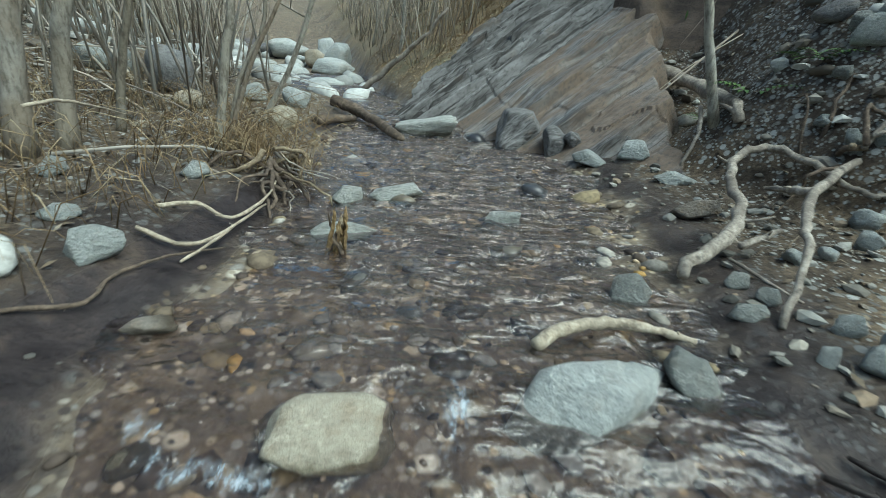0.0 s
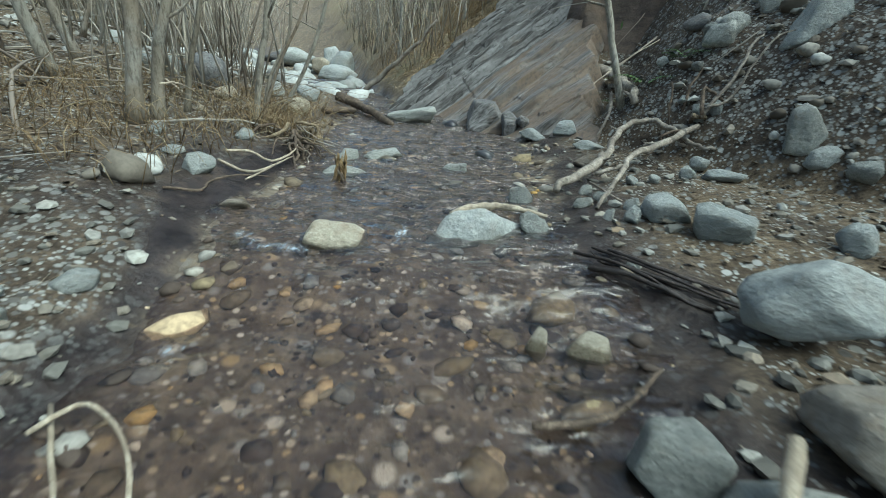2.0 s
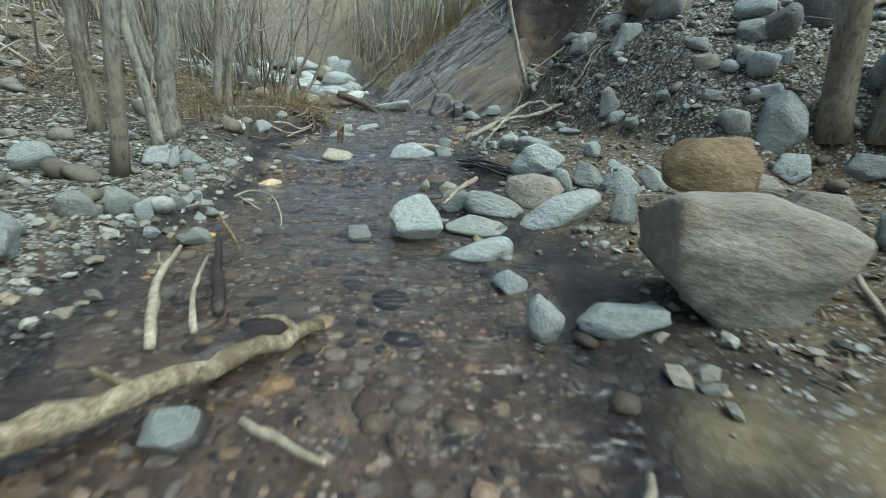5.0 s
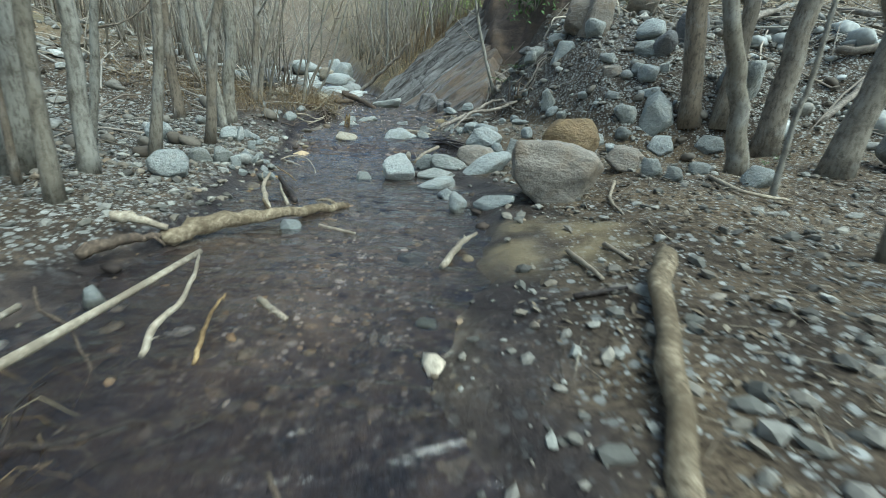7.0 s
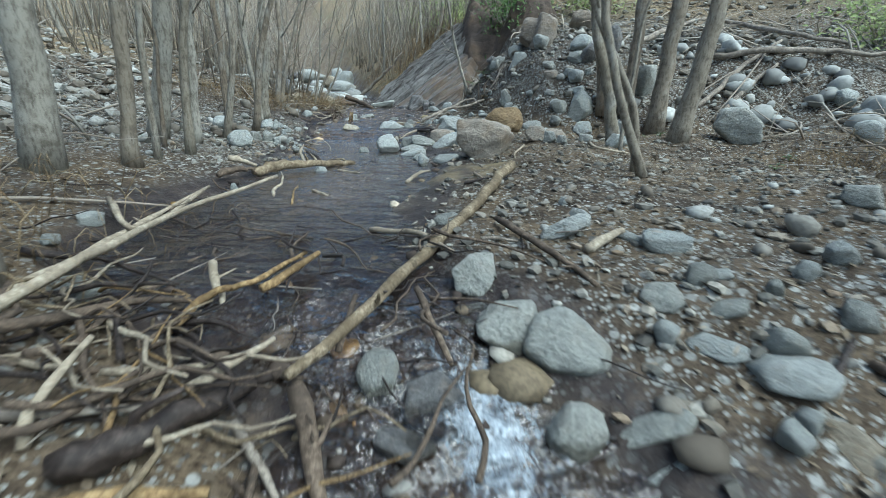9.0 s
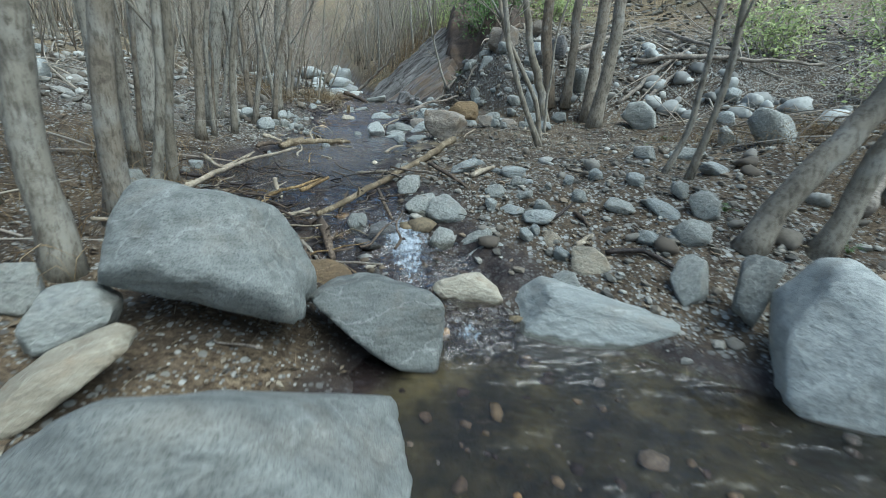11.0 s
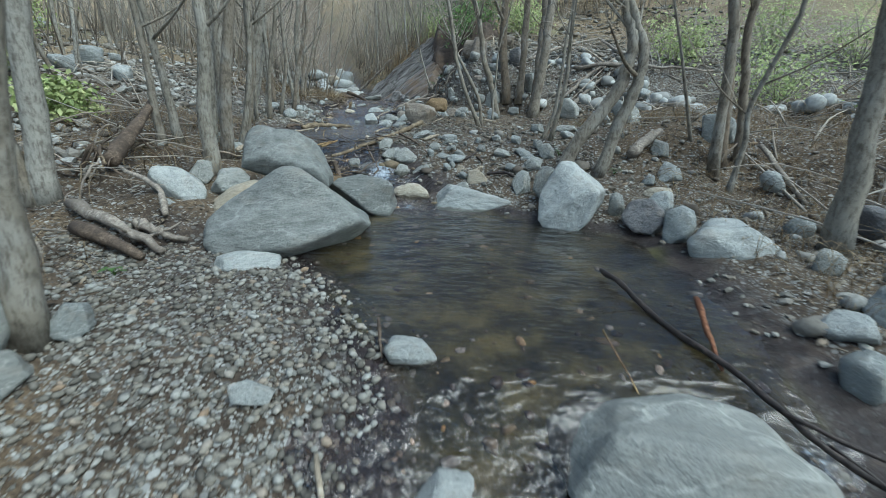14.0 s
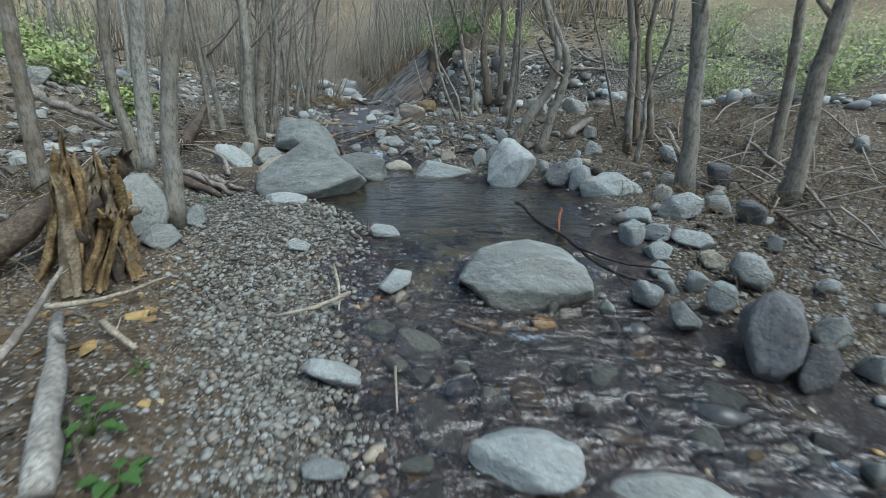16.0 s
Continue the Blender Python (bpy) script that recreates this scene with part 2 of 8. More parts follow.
def twig_material():
    m = Mat("twig_bark", 0.8, 0.25)
    col = m.ramp(m.geo.outputs["Random Per Island"], [(0.0, (0.17, 0.14, 0.11)), (0.35, (0.31, 0.27, 0.22)), (0.7, (0.33, 0.31, 0.27)), (1.0, (0.46, 0.4, 0.31))])
    return m.done(col)


TWIG = twig_material()


def island_material(name, stops, rough_=0.8, scale=60, spec=0.3):
    m = Mat(name, rough_, spec)
    col = m.ramp(m.geo.outputs["Random Per Island"], stops)
    g = m.noise(scale, 4, 0.6)
    col = m.mix(m.ramp(g, [(0.35, 0.45), (0.6, 0.0)]), col, stops[0][1])
    return m.done(col, m.bump(g, 0.3, 0.003))


GRAVEL = island_material("grey_gravel", [(0.0, (0.077, 0.072, 0.062)), (0.25, (0.154, 0.150, 0.130)), (0.5, (0.206, 0.175, 0.132)), (0.68, (0.258, 0.250, 0.221)), (0.9, (0.391, 0.385, 0.338)), (1.0, (0.247, 0.180, 0.113))])
BARGRAVEL = island_material("bar_gravel", [(0.0, (0.07, 0.064, 0.052)), (0.25, (0.15, 0.142, 0.12)), (0.5, (0.22, 0.2, 0.16)), (0.7, (0.24, 0.235, 0.205)), (0.92, (0.32, 0.32, 0.29)), (1.0, (0.25, 0.18, 0.115))])
TALUSGRAVEL = island_material("talus_stones", [(0.0, (0.09, 0.075, 0.058)), (0.25, (0.17, 0.15, 0.12)), (0.5, (0.25, 0.235, 0.2)), (0.75, (0.34, 0.34, 0.31)), (1.0, (0.5, 0.5, 0.46))])
WETCOBBLE = island_material("wet_cobbles", [(0.0, (0.025, 0.024, 0.026)), (0.4, (0.06, 0.06, 0.062)), (0.75, (0.1, 0.098, 0.09)), (1.0, (0.15, 0.12, 0.075))], 0.3, 40, 0.5)
TANLITTER = island_material("yellow_brown_leaves", [(0.0, (0.17, 0.11, 0.055)), (0.4, (0.36, 0.26, 0.135)), (0.75, (0.5, 0.38, 0.21)), (1.0, (0.6, 0.5, 0.32))])
BEDSTONE = island_material("stream_bed_pebbles", [(0.0, (0.03, 0.023, 0.02)), (0.28, (0.085, 0.065, 0.05)), (0.5, (0.17, 0.135, 0.09)), (0.66, (0.25, 0.2, 0.115)), (0.78, (0.21, 0.205, 0.19)), (0.9, (0.36, 0.34, 0.29)), (0.95, (0.46, 0.29, 0.09)), (1.0, (0.56, 0.5, 0.4))])
LITTER = island_material("dead_leaves_and_twigs", [(0.0, (0.032, 0.025, 0.017)), (0.35, (0.105, 0.08, 0.053)), (0.7, (0.2, 0.16, 0.108)), (1.0, (0.35, 0.31, 0.235))])
SPRING = island_material("spring_leaves", [(0.0, (0.19, 0.25, 0.085)), (0.5, (0.32, 0.38, 0.14)), (1.0, (0.46, 0.48, 0.23))], 0.6)
GREEN = island_material("green_leaves", [(0.0, (0.035, 0.07, 0.018)), (0.5, (0.07, 0.13, 0.03)), (1.0, (0.13, 0.2, 0.05))], 0.6)


def rock_material(name, rust):
    m = Mat(name, 0.75, 0.35)
    layer = m.noise(2.2, 7, 0.66, world=False, stretch=(0.9, 9, 3))
    thin = m.noise(5, 5, 0.7, world=False, stretch=(0.5, 16, 3))
    fine = m.noise(45, 6, 0.7, world=False)
    stain = m.noise(2.6, 5, 0.62, world=False, stretch=(0.7, 1.6, 1))
    col = m.ramp(layer, [(0.34, (0.055, 0.052, 0.05)), (0.45, (0.14, 0.135, 0.13)), (0.56, (0.22, 0.215, 0.21)), (0.7, (0.34, 0.335, 0.325))])
    col = m.mix(m.ramp(thin, [(0.4, 0.95), (0.49, 0.0)]), col, (0.035, 0.032, 0.03))
    col = m.mix(m.ramp(stain, [(0.62 - rust, 0.0), (0.78 - rust, 0.85)]), col, m.mix(fine, (0.105, 0.075, 0.052), (0.215, 0.157, 0.11)))
    col = m.mix(m.ramp(fine, [(0.36, 0.6), (0.5, 0.0)]), col, (0.07, 0.062, 0.056))
    return m.done(col, m.bump(fine, 0.5, 0.008, m.bump(thin, 0.5, 0.015)))


ROCK = rock_material("layered_bedrock", 0.05)
RUST = rock_material("rusty_bedrock", 0.22)
# bank earth, its brown darkened to hold the shade of the hollow
SHADEDBANK = stone_material("dark_brown_bank", (0.11, 0.082, 0.062), (0.065, 0.048, 0.037), (0.03, 0.023, 0.018), 0.25)

# ---- the lie of the land: a stream falling towards -y between two banks ----
YS = [-30, -12, -9, -7.8, -7.4, -7.0, -6.4, -5.9, -5.4, -4.9, -4.6, -4.1, -3.7, -3.3, -2.7, -2.3, -1.5, -0.8, -0.3, 0.15, 0.6, 1.1, 1.5, 2.2, 3.1, 3.8, 5, 7, 14, 40]
XL = [4.2, 2.2, 1.9, 1.78, 1.6, 1.55, 1.5, 1.25, 0.85, 0.9, 1.2, 1.05, 0.55, -0.15, -0.35, -0.3, -0.24, -0.38, -0.42, -0.5, -0.58, -0.58, -0.6, -0.72, -0.72, -0.9, -1.75, -2.9, -6, -16]
XR = [6.2, 4.2, 3.75, 3.4, 3.14, 2.95, 2.85, 2.85, 2.95, 2.8, 2.1, 1.5, 1.27, 0.95, 0.78, 0.76, 0.91, 0.85, 0.5, 0.76, 0.53, 0.62, 0.65, 0.7, 0.35, -0.3, -0.68, -1.25, -3.4, -13]
WY = [-30, -9, -7.6, -6.9, -6.65, -6.3, -4.4, -4.1, -3.62, -3.45, -0.6, 0.15, 0.3, 0.6, 1.6, 2.4, 3.5, 5, 7, 8, 9, 14, 40]
WZ = [-2.4, -0.92, -0.83, -0.79, -0.71, -0.6, -0.6, -0.55, -0.38, -0.3, -0.28, -0.26, -0.2, -0.16, -0.12, -0.05, 0.03, 0.05, 0.12, 0.2, 0.36, 1.0, 4.0]


def smooth(ys, vs, wide=0.16):
    fine = np.arange(ys[0], ys[-1], 0.04)
    v = np.interp(fine, ys, vs)
    n = int(wide / 0.04) * 2 + 1
    pad = np.concatenate([np.full(n, v[0]), v, np.full(n, v[-1])])
    return fine, np.convolve(pad, np.ones(n) / n, "same")[n:-n]


EDGE_L, EDGE_R, LEVEL = smooth(YS, XL, 0.16), smooth(YS, XR, 0.16), smooth(WY, WZ, 0.08)


def lattice(x, y, seed):
    h = np.sin(x * 127.1 + y * 311.7 + seed * 74.7) * 43758.5453
    return h - np.floor(h)


def rough(x, y, size, seed=0):
    """Smooth noise from -1 to 1 with bumps of about the given size."""
    x, y = np.asarray(x, float) / size, np.asarray(y, float) / size
    i, j = np.floor(x), np.floor(y)
    u, v = x - i, y - j
    u, v = u * u * (3 - 2 * u), v * v * (3 - 2 * v)
    a, b = lattice(i, j, seed), lattice(i + 1, j, seed)
    c, d = lattice(i, j + 1, seed), lattice(i + 1, j + 1, seed)
    return 2 * (a + (b - a) * u + (c - a) * v + (a - b - c + d) * u * v) - 1


def level(y):
    """Height of the water at y."""
    return np.interp(y, *LEVEL)


def edges(y):
    return np.interp(y, *EDGE_L), np.interp(y, *EDGE_R)


def step(a, b, v):
    k = np.clip((v - a) / (b - a), 0, 1)
    return k * k * (3 - 2 * k)


def talus(x, y):
    """Rise of the stony slope on the right bank above its foot."""
    foot = np.interp(x, [0.6, 1.0, 1.5, 2.0, 2.8, 4, 6, 10, 40], [3.2, 2.0, 1.0, 0.2, -0.1, -0.35, -0.8, -2, -8])
    h = y - foot
    up = np.interp(h, [0, 0.15, 0.9, 1.4, 2.2, 4, 8, 30, 60], [0, 0.05, 0.66, 0.86, 1.05, 1.5, 2.6, 5.5, 9])
    return up * np.where(y > 2, step(0.4, 1.1, x) + (step(1.15, 2.0, x) - step(0.4, 1.1, x)) * step(1.9, 2.5, y), step(0.4, 1.1, x))


def ground(x, y):
    """Height of the ground at (x, y)."""
    x, y = np.asarray(x, float), np.asarray(y, float)
    zw = level(y)
    l, r = edges(y)
    wob = 0.05 * rough(x, y, 0.35, 3) + 0.03 * rough(x, y, 0.12, 4)
    dl, dr = l - x + wob, x - r + wob
    flat = np.interp(y, [-9, -8.1, -7.1, -6.3, -5.7, -5.4, -5, -4.5, -4, -3], [0.2, 0.35, 0.8, 1.1, 1.0, 0.5, 0.1, 0.3, 0.2, 0])
    bar = np.interp(np.clip(dl, 0, None), [0, 0.3, 3], [0, 0.03, 0.05])
    left = bar + np.interp(dl - flat, [0, 0.12, 0.4, 1, 2, 4, 8, 20, 60], [0, 0.05, 0.09, 0.16, 0.36, 0.8, 1.5, 4.2, 13])
    right = np.interp(dr, [0, 0.1, 0.4, 1, 2, 4, 8, 20, 60], [0, 0.04, 0.08, 0.12, 0.15, 0.3, 0.8, 3.8, 13])
    right = right + np.clip(dr, 0, 3) * np.interp(y, [-9, -6, -5.2, -4.4], [-0.1, -0.1, -0.03, 0])
    right = right + np.clip(dr, 0, 1.7) * np.interp(y, [1.8, 3.3, 4.2, 9, 20], [0, 0.4, 0.72, 0.68, 0.3])
    right = np.maximum(right, talus(x, y) + np.where(dr > 0, np.minimum(dr, 0.4) * 0.2, 0))
    deep = np.interp(y, [-9, -7.2, -6.6, -5.8, -4.8, -4.4, -4.2, -3.4, -3.0, -2.2, -1, 0, 4], [0.07, 0.06, 0.1, 0.2, 0.17, 0.08, 0.04, 0.05, 0.12, 0.09, 0.05, 0.05, 0.05])
    inside = np.minimum(-dl, -dr)
    bed = -deep * step(0, 0.3, inside)
    z = zw + np.where(dl > 0, left, np.where(dr > 0, right, bed))
    away = np.clip(np.maximum(dl, dr), 0, 3)
    z = z + 0.012 * rough(x, y, 0.22, 1) + 0.008 * rough(x, y, 0.07, 2)
    z = z + away * (0.05 * rough(x, y, 0.8, 5) + 0.02 * rough(x, y, 0.3, 6))
    far = np.clip(np.hypot(x, y + 2) - 9, 0, None)
    z = z + 0.05 * far * rough(x, y, 7, 7) + 0.22 * np.clip(y - 13, 0, 32)
    return z


def link(name, bm, mat, parent=None, flat=False):
    me = bpy.data.meshes.new(name)
    bm.to_mesh(me)
    bm.free()
    if not flat:
        me.shade_smooth()
    for m in mat if isinstance(mat, (list, tuple)) else [mat]:
        me.materials.append(m)
    ob = new(name, me)
    ob.parent = parent
    return ob


def part(name, bm, mat, parent, label=""):
    return tagged(link(name, bm, mat, parent), label)


def sheet(name, xs, ys, height, mat, keep=None):
    gx, gy = np.meshgrid(xs, ys)
    gz = height(gx, gy)
    n = len(xs)
    verts = np.stack([gx, gy, gz], -1).reshape(-1, 3)
    i = (np.arange(len(ys) - 1)[:, None] * n + np.arange(n - 1)[None, :])
    quads = np.stack([i, i + 1, i + n + 1, i + n], -1).reshape(-1, 4)
    if keep is not None:
        quads = quads[keep(gx, gy, gz)[:-1, :-1].reshape(-1)]
    used = np.unique(quads)
    back = np.zeros(len(verts), int)
    back[used] = np.arange(len(used))
    me = bpy.data.meshes.new(name)
    me.from_pydata(verts[used].tolist(), [], back[quads].tolist())
    me.shade_smooth()
    me.materials.append(mat)
    return new(name, me)


def spaced(lo, hi, near_lo, near_hi, fine):
    out = list(np.arange(near_lo, near_hi, fine))
    v, s = near_hi, fine
    while v < hi:
        out.append(v)
        s *= 1.12
        v += s
    v, s = near_lo - fine, fine
    while v > lo:
        out.insert(0, v)
        s *= 1.12
        v -= s
    return np.array(out)


def mark(ob, name, values):
    ob.data.attributes.new(name, "FLOAT", "POINT").data.foreach_set("value", np.asarray(values, np.float32))


def points(ob):
    co = np.zeros(len(ob.data.vertices) * 3, np.float32)
    ob.data.vertices.foreach_get("co", co)
    return co.reshape(-1, 3).T


def sandy(x, y):
    """A low sandy flat beside the pool above the brush jam."""
    return step(1.0, 0.6, np.hypot((x - 1.08) / 0.36, (y + 1.76) / 0.4) + 0.25 * rough(x, y, 0.2, 19))


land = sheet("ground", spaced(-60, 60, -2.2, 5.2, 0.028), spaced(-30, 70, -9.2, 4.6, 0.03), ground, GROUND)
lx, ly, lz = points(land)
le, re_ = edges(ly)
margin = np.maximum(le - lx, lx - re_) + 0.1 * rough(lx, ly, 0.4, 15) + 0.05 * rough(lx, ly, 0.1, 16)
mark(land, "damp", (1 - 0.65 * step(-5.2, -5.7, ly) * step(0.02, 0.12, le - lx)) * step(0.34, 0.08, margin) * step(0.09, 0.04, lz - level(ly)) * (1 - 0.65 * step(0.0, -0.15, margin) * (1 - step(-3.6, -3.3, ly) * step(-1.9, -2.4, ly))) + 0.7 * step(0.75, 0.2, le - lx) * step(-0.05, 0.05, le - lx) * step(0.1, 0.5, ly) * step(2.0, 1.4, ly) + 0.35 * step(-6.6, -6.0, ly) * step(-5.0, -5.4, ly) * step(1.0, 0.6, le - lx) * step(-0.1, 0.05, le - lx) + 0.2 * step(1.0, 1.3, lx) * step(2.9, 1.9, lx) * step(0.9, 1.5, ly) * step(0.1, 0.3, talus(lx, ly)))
gravelly = np.where(lx < le, step(-2.4, -1.4, ly) * step(0.8, 0.0, ly) + step(-5.3, -5.8, ly) * step(1.3, 0.8, le - lx + np.interp(ly, [-8.1, -7.1, -6.3], [0.75, 0.45, 0])), step(0.05, 0.3, talus(lx, ly)) * step(3.4, 2.2, ly) + 0.6 * step(-2.9, -3.4, ly) * step(2.2, 1.2, lx - re_))
# far turf and leaf slope that take the sun-paled colour
meadow = step(2.4, 4.5, le - lx) * step(-30, -9, -np.abs(ly + 2) * 0.2) + step(0.9, 1.6, talus(lx, ly)) + step(5.5, 8, ly) * step(0.4, 1.0, margin)
meadow = meadow + step(3.3, 4.3, ly) * step(0.0, 0.3, lx - re_) * step(2.0, 1.2, lx)
mark(land, "meadow", np.clip(meadow, 0, 1) * np.clip(0.75 + 0.5 * rough(lx, ly, 1.2, 18), 0, 1))
mark(land, "algae", step(-4.2, -4.6, ly) * step(-7.2, -6.4, ly) * step(0.02, -0.12, margin))
mark(land, "sand", sandy(lx, ly) * np.clip(0.36 + 0.4 * rough(lx, ly, 0.09, 20), 0, 0.65) * step(-0.02, 0.06, lx - re_))
mark(land, "silt", step(-2.9, -2.1, ly) * step(0.02, -0.1, margin) * np.maximum(step(-2.0, -1.6, ly), step(0.0, 0.3, lx)))
mark(land, "stony", np.clip(gravelly, 0, 1))
tagged(land, "brown soil with leaf litter, grit and wet mud by the stream", "ground", kind="structure")


def ripple(x, y):
    l, r = edges(y)
    steep = np.interp(y, [-8.5, -7.2, -6.6, -6.2, -4.6, -4.2, -3.5, -3.2, -2.5, -0.4, 0.2, 0.5, 1, 2, 3], [0.8, 1, 0.9, 0.2, 0.25, 1.4, 1.4, 0.35, 0.4, 0.7, 0.85, 0.9, 1.1, 1.1, 1.1])
    bend = x + 0.06 * rough(x, y, 0.2, 21)
    w = 0.011 * (0.5 - np.abs(rough(bend, y * 1.35, 0.13, 11))) + 0.007 * rough(bend, y * 1.3, 0.085, 12) + 0.004 * rough(x + 0.05 * rough(x, y, 0.1, 22), y * 1.3, 0.05, 13)
    return level(y) + steep * w


def wet(x, y, z):
    l, r = edges(y)
    return (x > l - 0.25) & (x < r + 0.25)


water = sheet("water", np.arange(-3.4, 4.8, 0.022), np.arange(-11, 8, 0.024), ripple, WATER, wet)
water.visible_shadow = False
wx, wy, wz = points(water)
mark(water, "lively", np.interp(wy, [-8.5, -7.2, -6.6, -6.2, -4.7, -4.3, -3.6, -3.4, -2.2, -0.8, 0.2, 0.6, 3], [0.6, 0.6, 0.6, 0.2, 0.25, 1.0, 1.0, 0.45, 0.4, 0.35, 0.28, 0.6, 1.6]))


def patch(x, y, cx, cy, rx, ry):
    return np.exp(-(((x - cx) / rx) ** 2 + ((y - cy) / ry) ** 2))


froth = 0.75 * patch(wx, wy, 1.12, -3.82, 0.17, 0.17) + 0.4 * patch(wx, wy, 1.24, -4.12, 0.12, 0.12) + 0.5 * patch(wx, wy, 0.95, -3.6, 0.12, 0.1)
froth += 0.5 * patch(wx, wy, -0.18, 0.3, 0.2, 0.045) + 0.45 * patch(wx, wy, 0.24, 0.3, 0.05, 0.1) + 0.55 * patch(wx, wy, 2.75, -6.6, 0.12, 0.2)
froth += 0.72 * patch(wx, wy, -0.3, 0.43, 0.15, 0.04) + 0.65 * patch(wx, wy, -0.43, 0.5, 0.07, 0.035) + 0.78 * patch(wx, wy, 0.04, 0.56, 0.04, 0.1) + 0.6 * patch(wx, wy, -0.37, 0.02, 0.08, 0.06)
froth += 0.4 * patch(wx, wy, 1.08, -3.72, 0.07, 0.16) + 0.4 * patch(wx, wy, 1.14, -4.0, 0.07, 0.12) + 0.75 * patch(wx, wy, 1.39, -4.36, 0.07, 0.1) + 0.75 * patch(wx, wy, 2.34, -7.1, 0.15, 0.06) + 0.45 * patch(wx, wy, 2.3, -7.4, 0.14, 0.05) + 0.6 * patch(wx, wy, 3.15, -7.72, 0.1, 0.07) + 0.5 * patch(wx, wy, 0.1, 2.15, 0.22, 0.06) + 0.35 * patch(wx, wy, 2.9, -7.7, 0.15, 0.1)
# small white patches that paint glints on the riffles among the foam
for fx, fy, fr in ((2.0, -7.25, 0.09), (2.45, -7.52, 0.1), (2.75, -7.15, 0.08), (2.2, -7.9, 0.09), (2.65, -7.85, 0.1), (1.95, -7.6, 0.07), (2.5, -8.2, 0.1), (-0.1, 1.5, 0.08), (0.2, 1.9, 0.1), (-0.3, 2.3, 0.1)):
    froth += 0.5 * patch(wx, wy, fx, fy, fr * 1.3, fr * 0.6)
mark(water, "froth", froth)
tagged(water, "clear shallow stream water with small ripples", "stream", kind="structure")


# ---- stones ----
def stone_mesh(name, seed, fine, mat, round_=0.5, outline=None):
    """A worn stone one unit across: a ball cut by planes, with soft edges and dents.
    outline: corners of its front seen square on, clockwise, for a boulder of known shape."""
    rng = np.random.default_rng(seed)
    bm = bmesh.new()
    bmesh.ops.create_icosphere(bm, subdivisions=fine, radius=1)
    d = np.array([v.co for v in bm.verts])
    if outline:
        planes, cut = [], []
        for (u, v), (p, q) in zip(outline, outline[1:] + outline[:1]):
            nrm = np.array([v - q, rng.uniform(-0.3, 0.12) * math.hypot(u - p, v - q), p - u])
            nrm /= np.linalg.norm(nrm)
            planes.append(nrm)
            cut.append(max(0.2, nrm[0] * u + nrm[2] * v))
        for side in (-1, 1):
            for _ in range(3):
                nrm = rng.normal(size=3) * 0.33 + np.array([0, side, 0.25])
                planes.append(nrm / np.linalg.norm(nrm))
                cut.append(rng.uniform(0.4, 0.48))
        planes, cut, k, cap = np.array(planes), np.array(cut), 75 - 60 * round_, 0.85
    else:
        box = np.concatenate([np.eye(3), -np.eye(3)]) + rng.normal(size=(6, 3)) * 0.36
        planes = np.concatenate([box, rng.normal(size=(8, 3))])
        planes /= np.linalg.norm(planes, axis=1)[:, None]
        cut = np.concatenate([rng.uniform(0.5, 0.8, 6), rng.uniform(0.6, 0.95, 8)])
        k, cap = 52 - 44 * round_, 1.0
    reach = np.clip(d @ planes.T, 0.05, None)
    far = cut[None, :] / reach
    r = -np.log(np.exp(-k * np.minimum(far, 3)).sum(1) + np.exp(-k * cap)) / k
    p = d * r[:, None]
    q = p / np.abs(p).max() + rng.uniform(0, 50, 3)
    dent = 0.07 * rough(q[:, 0] + q[:, 2], q[:, 1] - q[:, 2] * 0.7, 0.8, seed % 97) + 0.035 * rough(q[:, 0] - q[:, 2], q[:, 1] + q[:, 2], 0.33, seed % 89) + 0.012 * rough(q[:, 0] + 0.6 * q[:, 2], q[:, 1] + q[:, 2], 0.12, seed % 83)
    p = p * (1 + dent)[:, None]
    if not outline:
        p[:, 0] += rng.normal() * 0.16 * p[:, 2]
        p[:, 1] += rng.normal() * 0.16 * p[:, 2] + rng.normal() * 0.12 * p[:, 0]
    lo, hi = p.min(0), p.max(0)
    p = (p - (lo + hi) / 2) / (hi - lo)
    for v, c in zip(bm.verts, p):
        v.co = c
    me = bpy.data.meshes.new(name)
    bm.to_mesh(me)
    bm.free()
    me.shade_smooth()
    me.materials.append(mat)
    return me


TONES = {"grey_granite": "grey granite", "grey_boulder": "grey streaked", "pale_granite": "pale grey granite", "brown_stone": "rusty brown", "dark_stone": "dark slate-grey", "tan_stone": "tan", "ochre_stone": "ochre-brown"}
SHAPES = {}


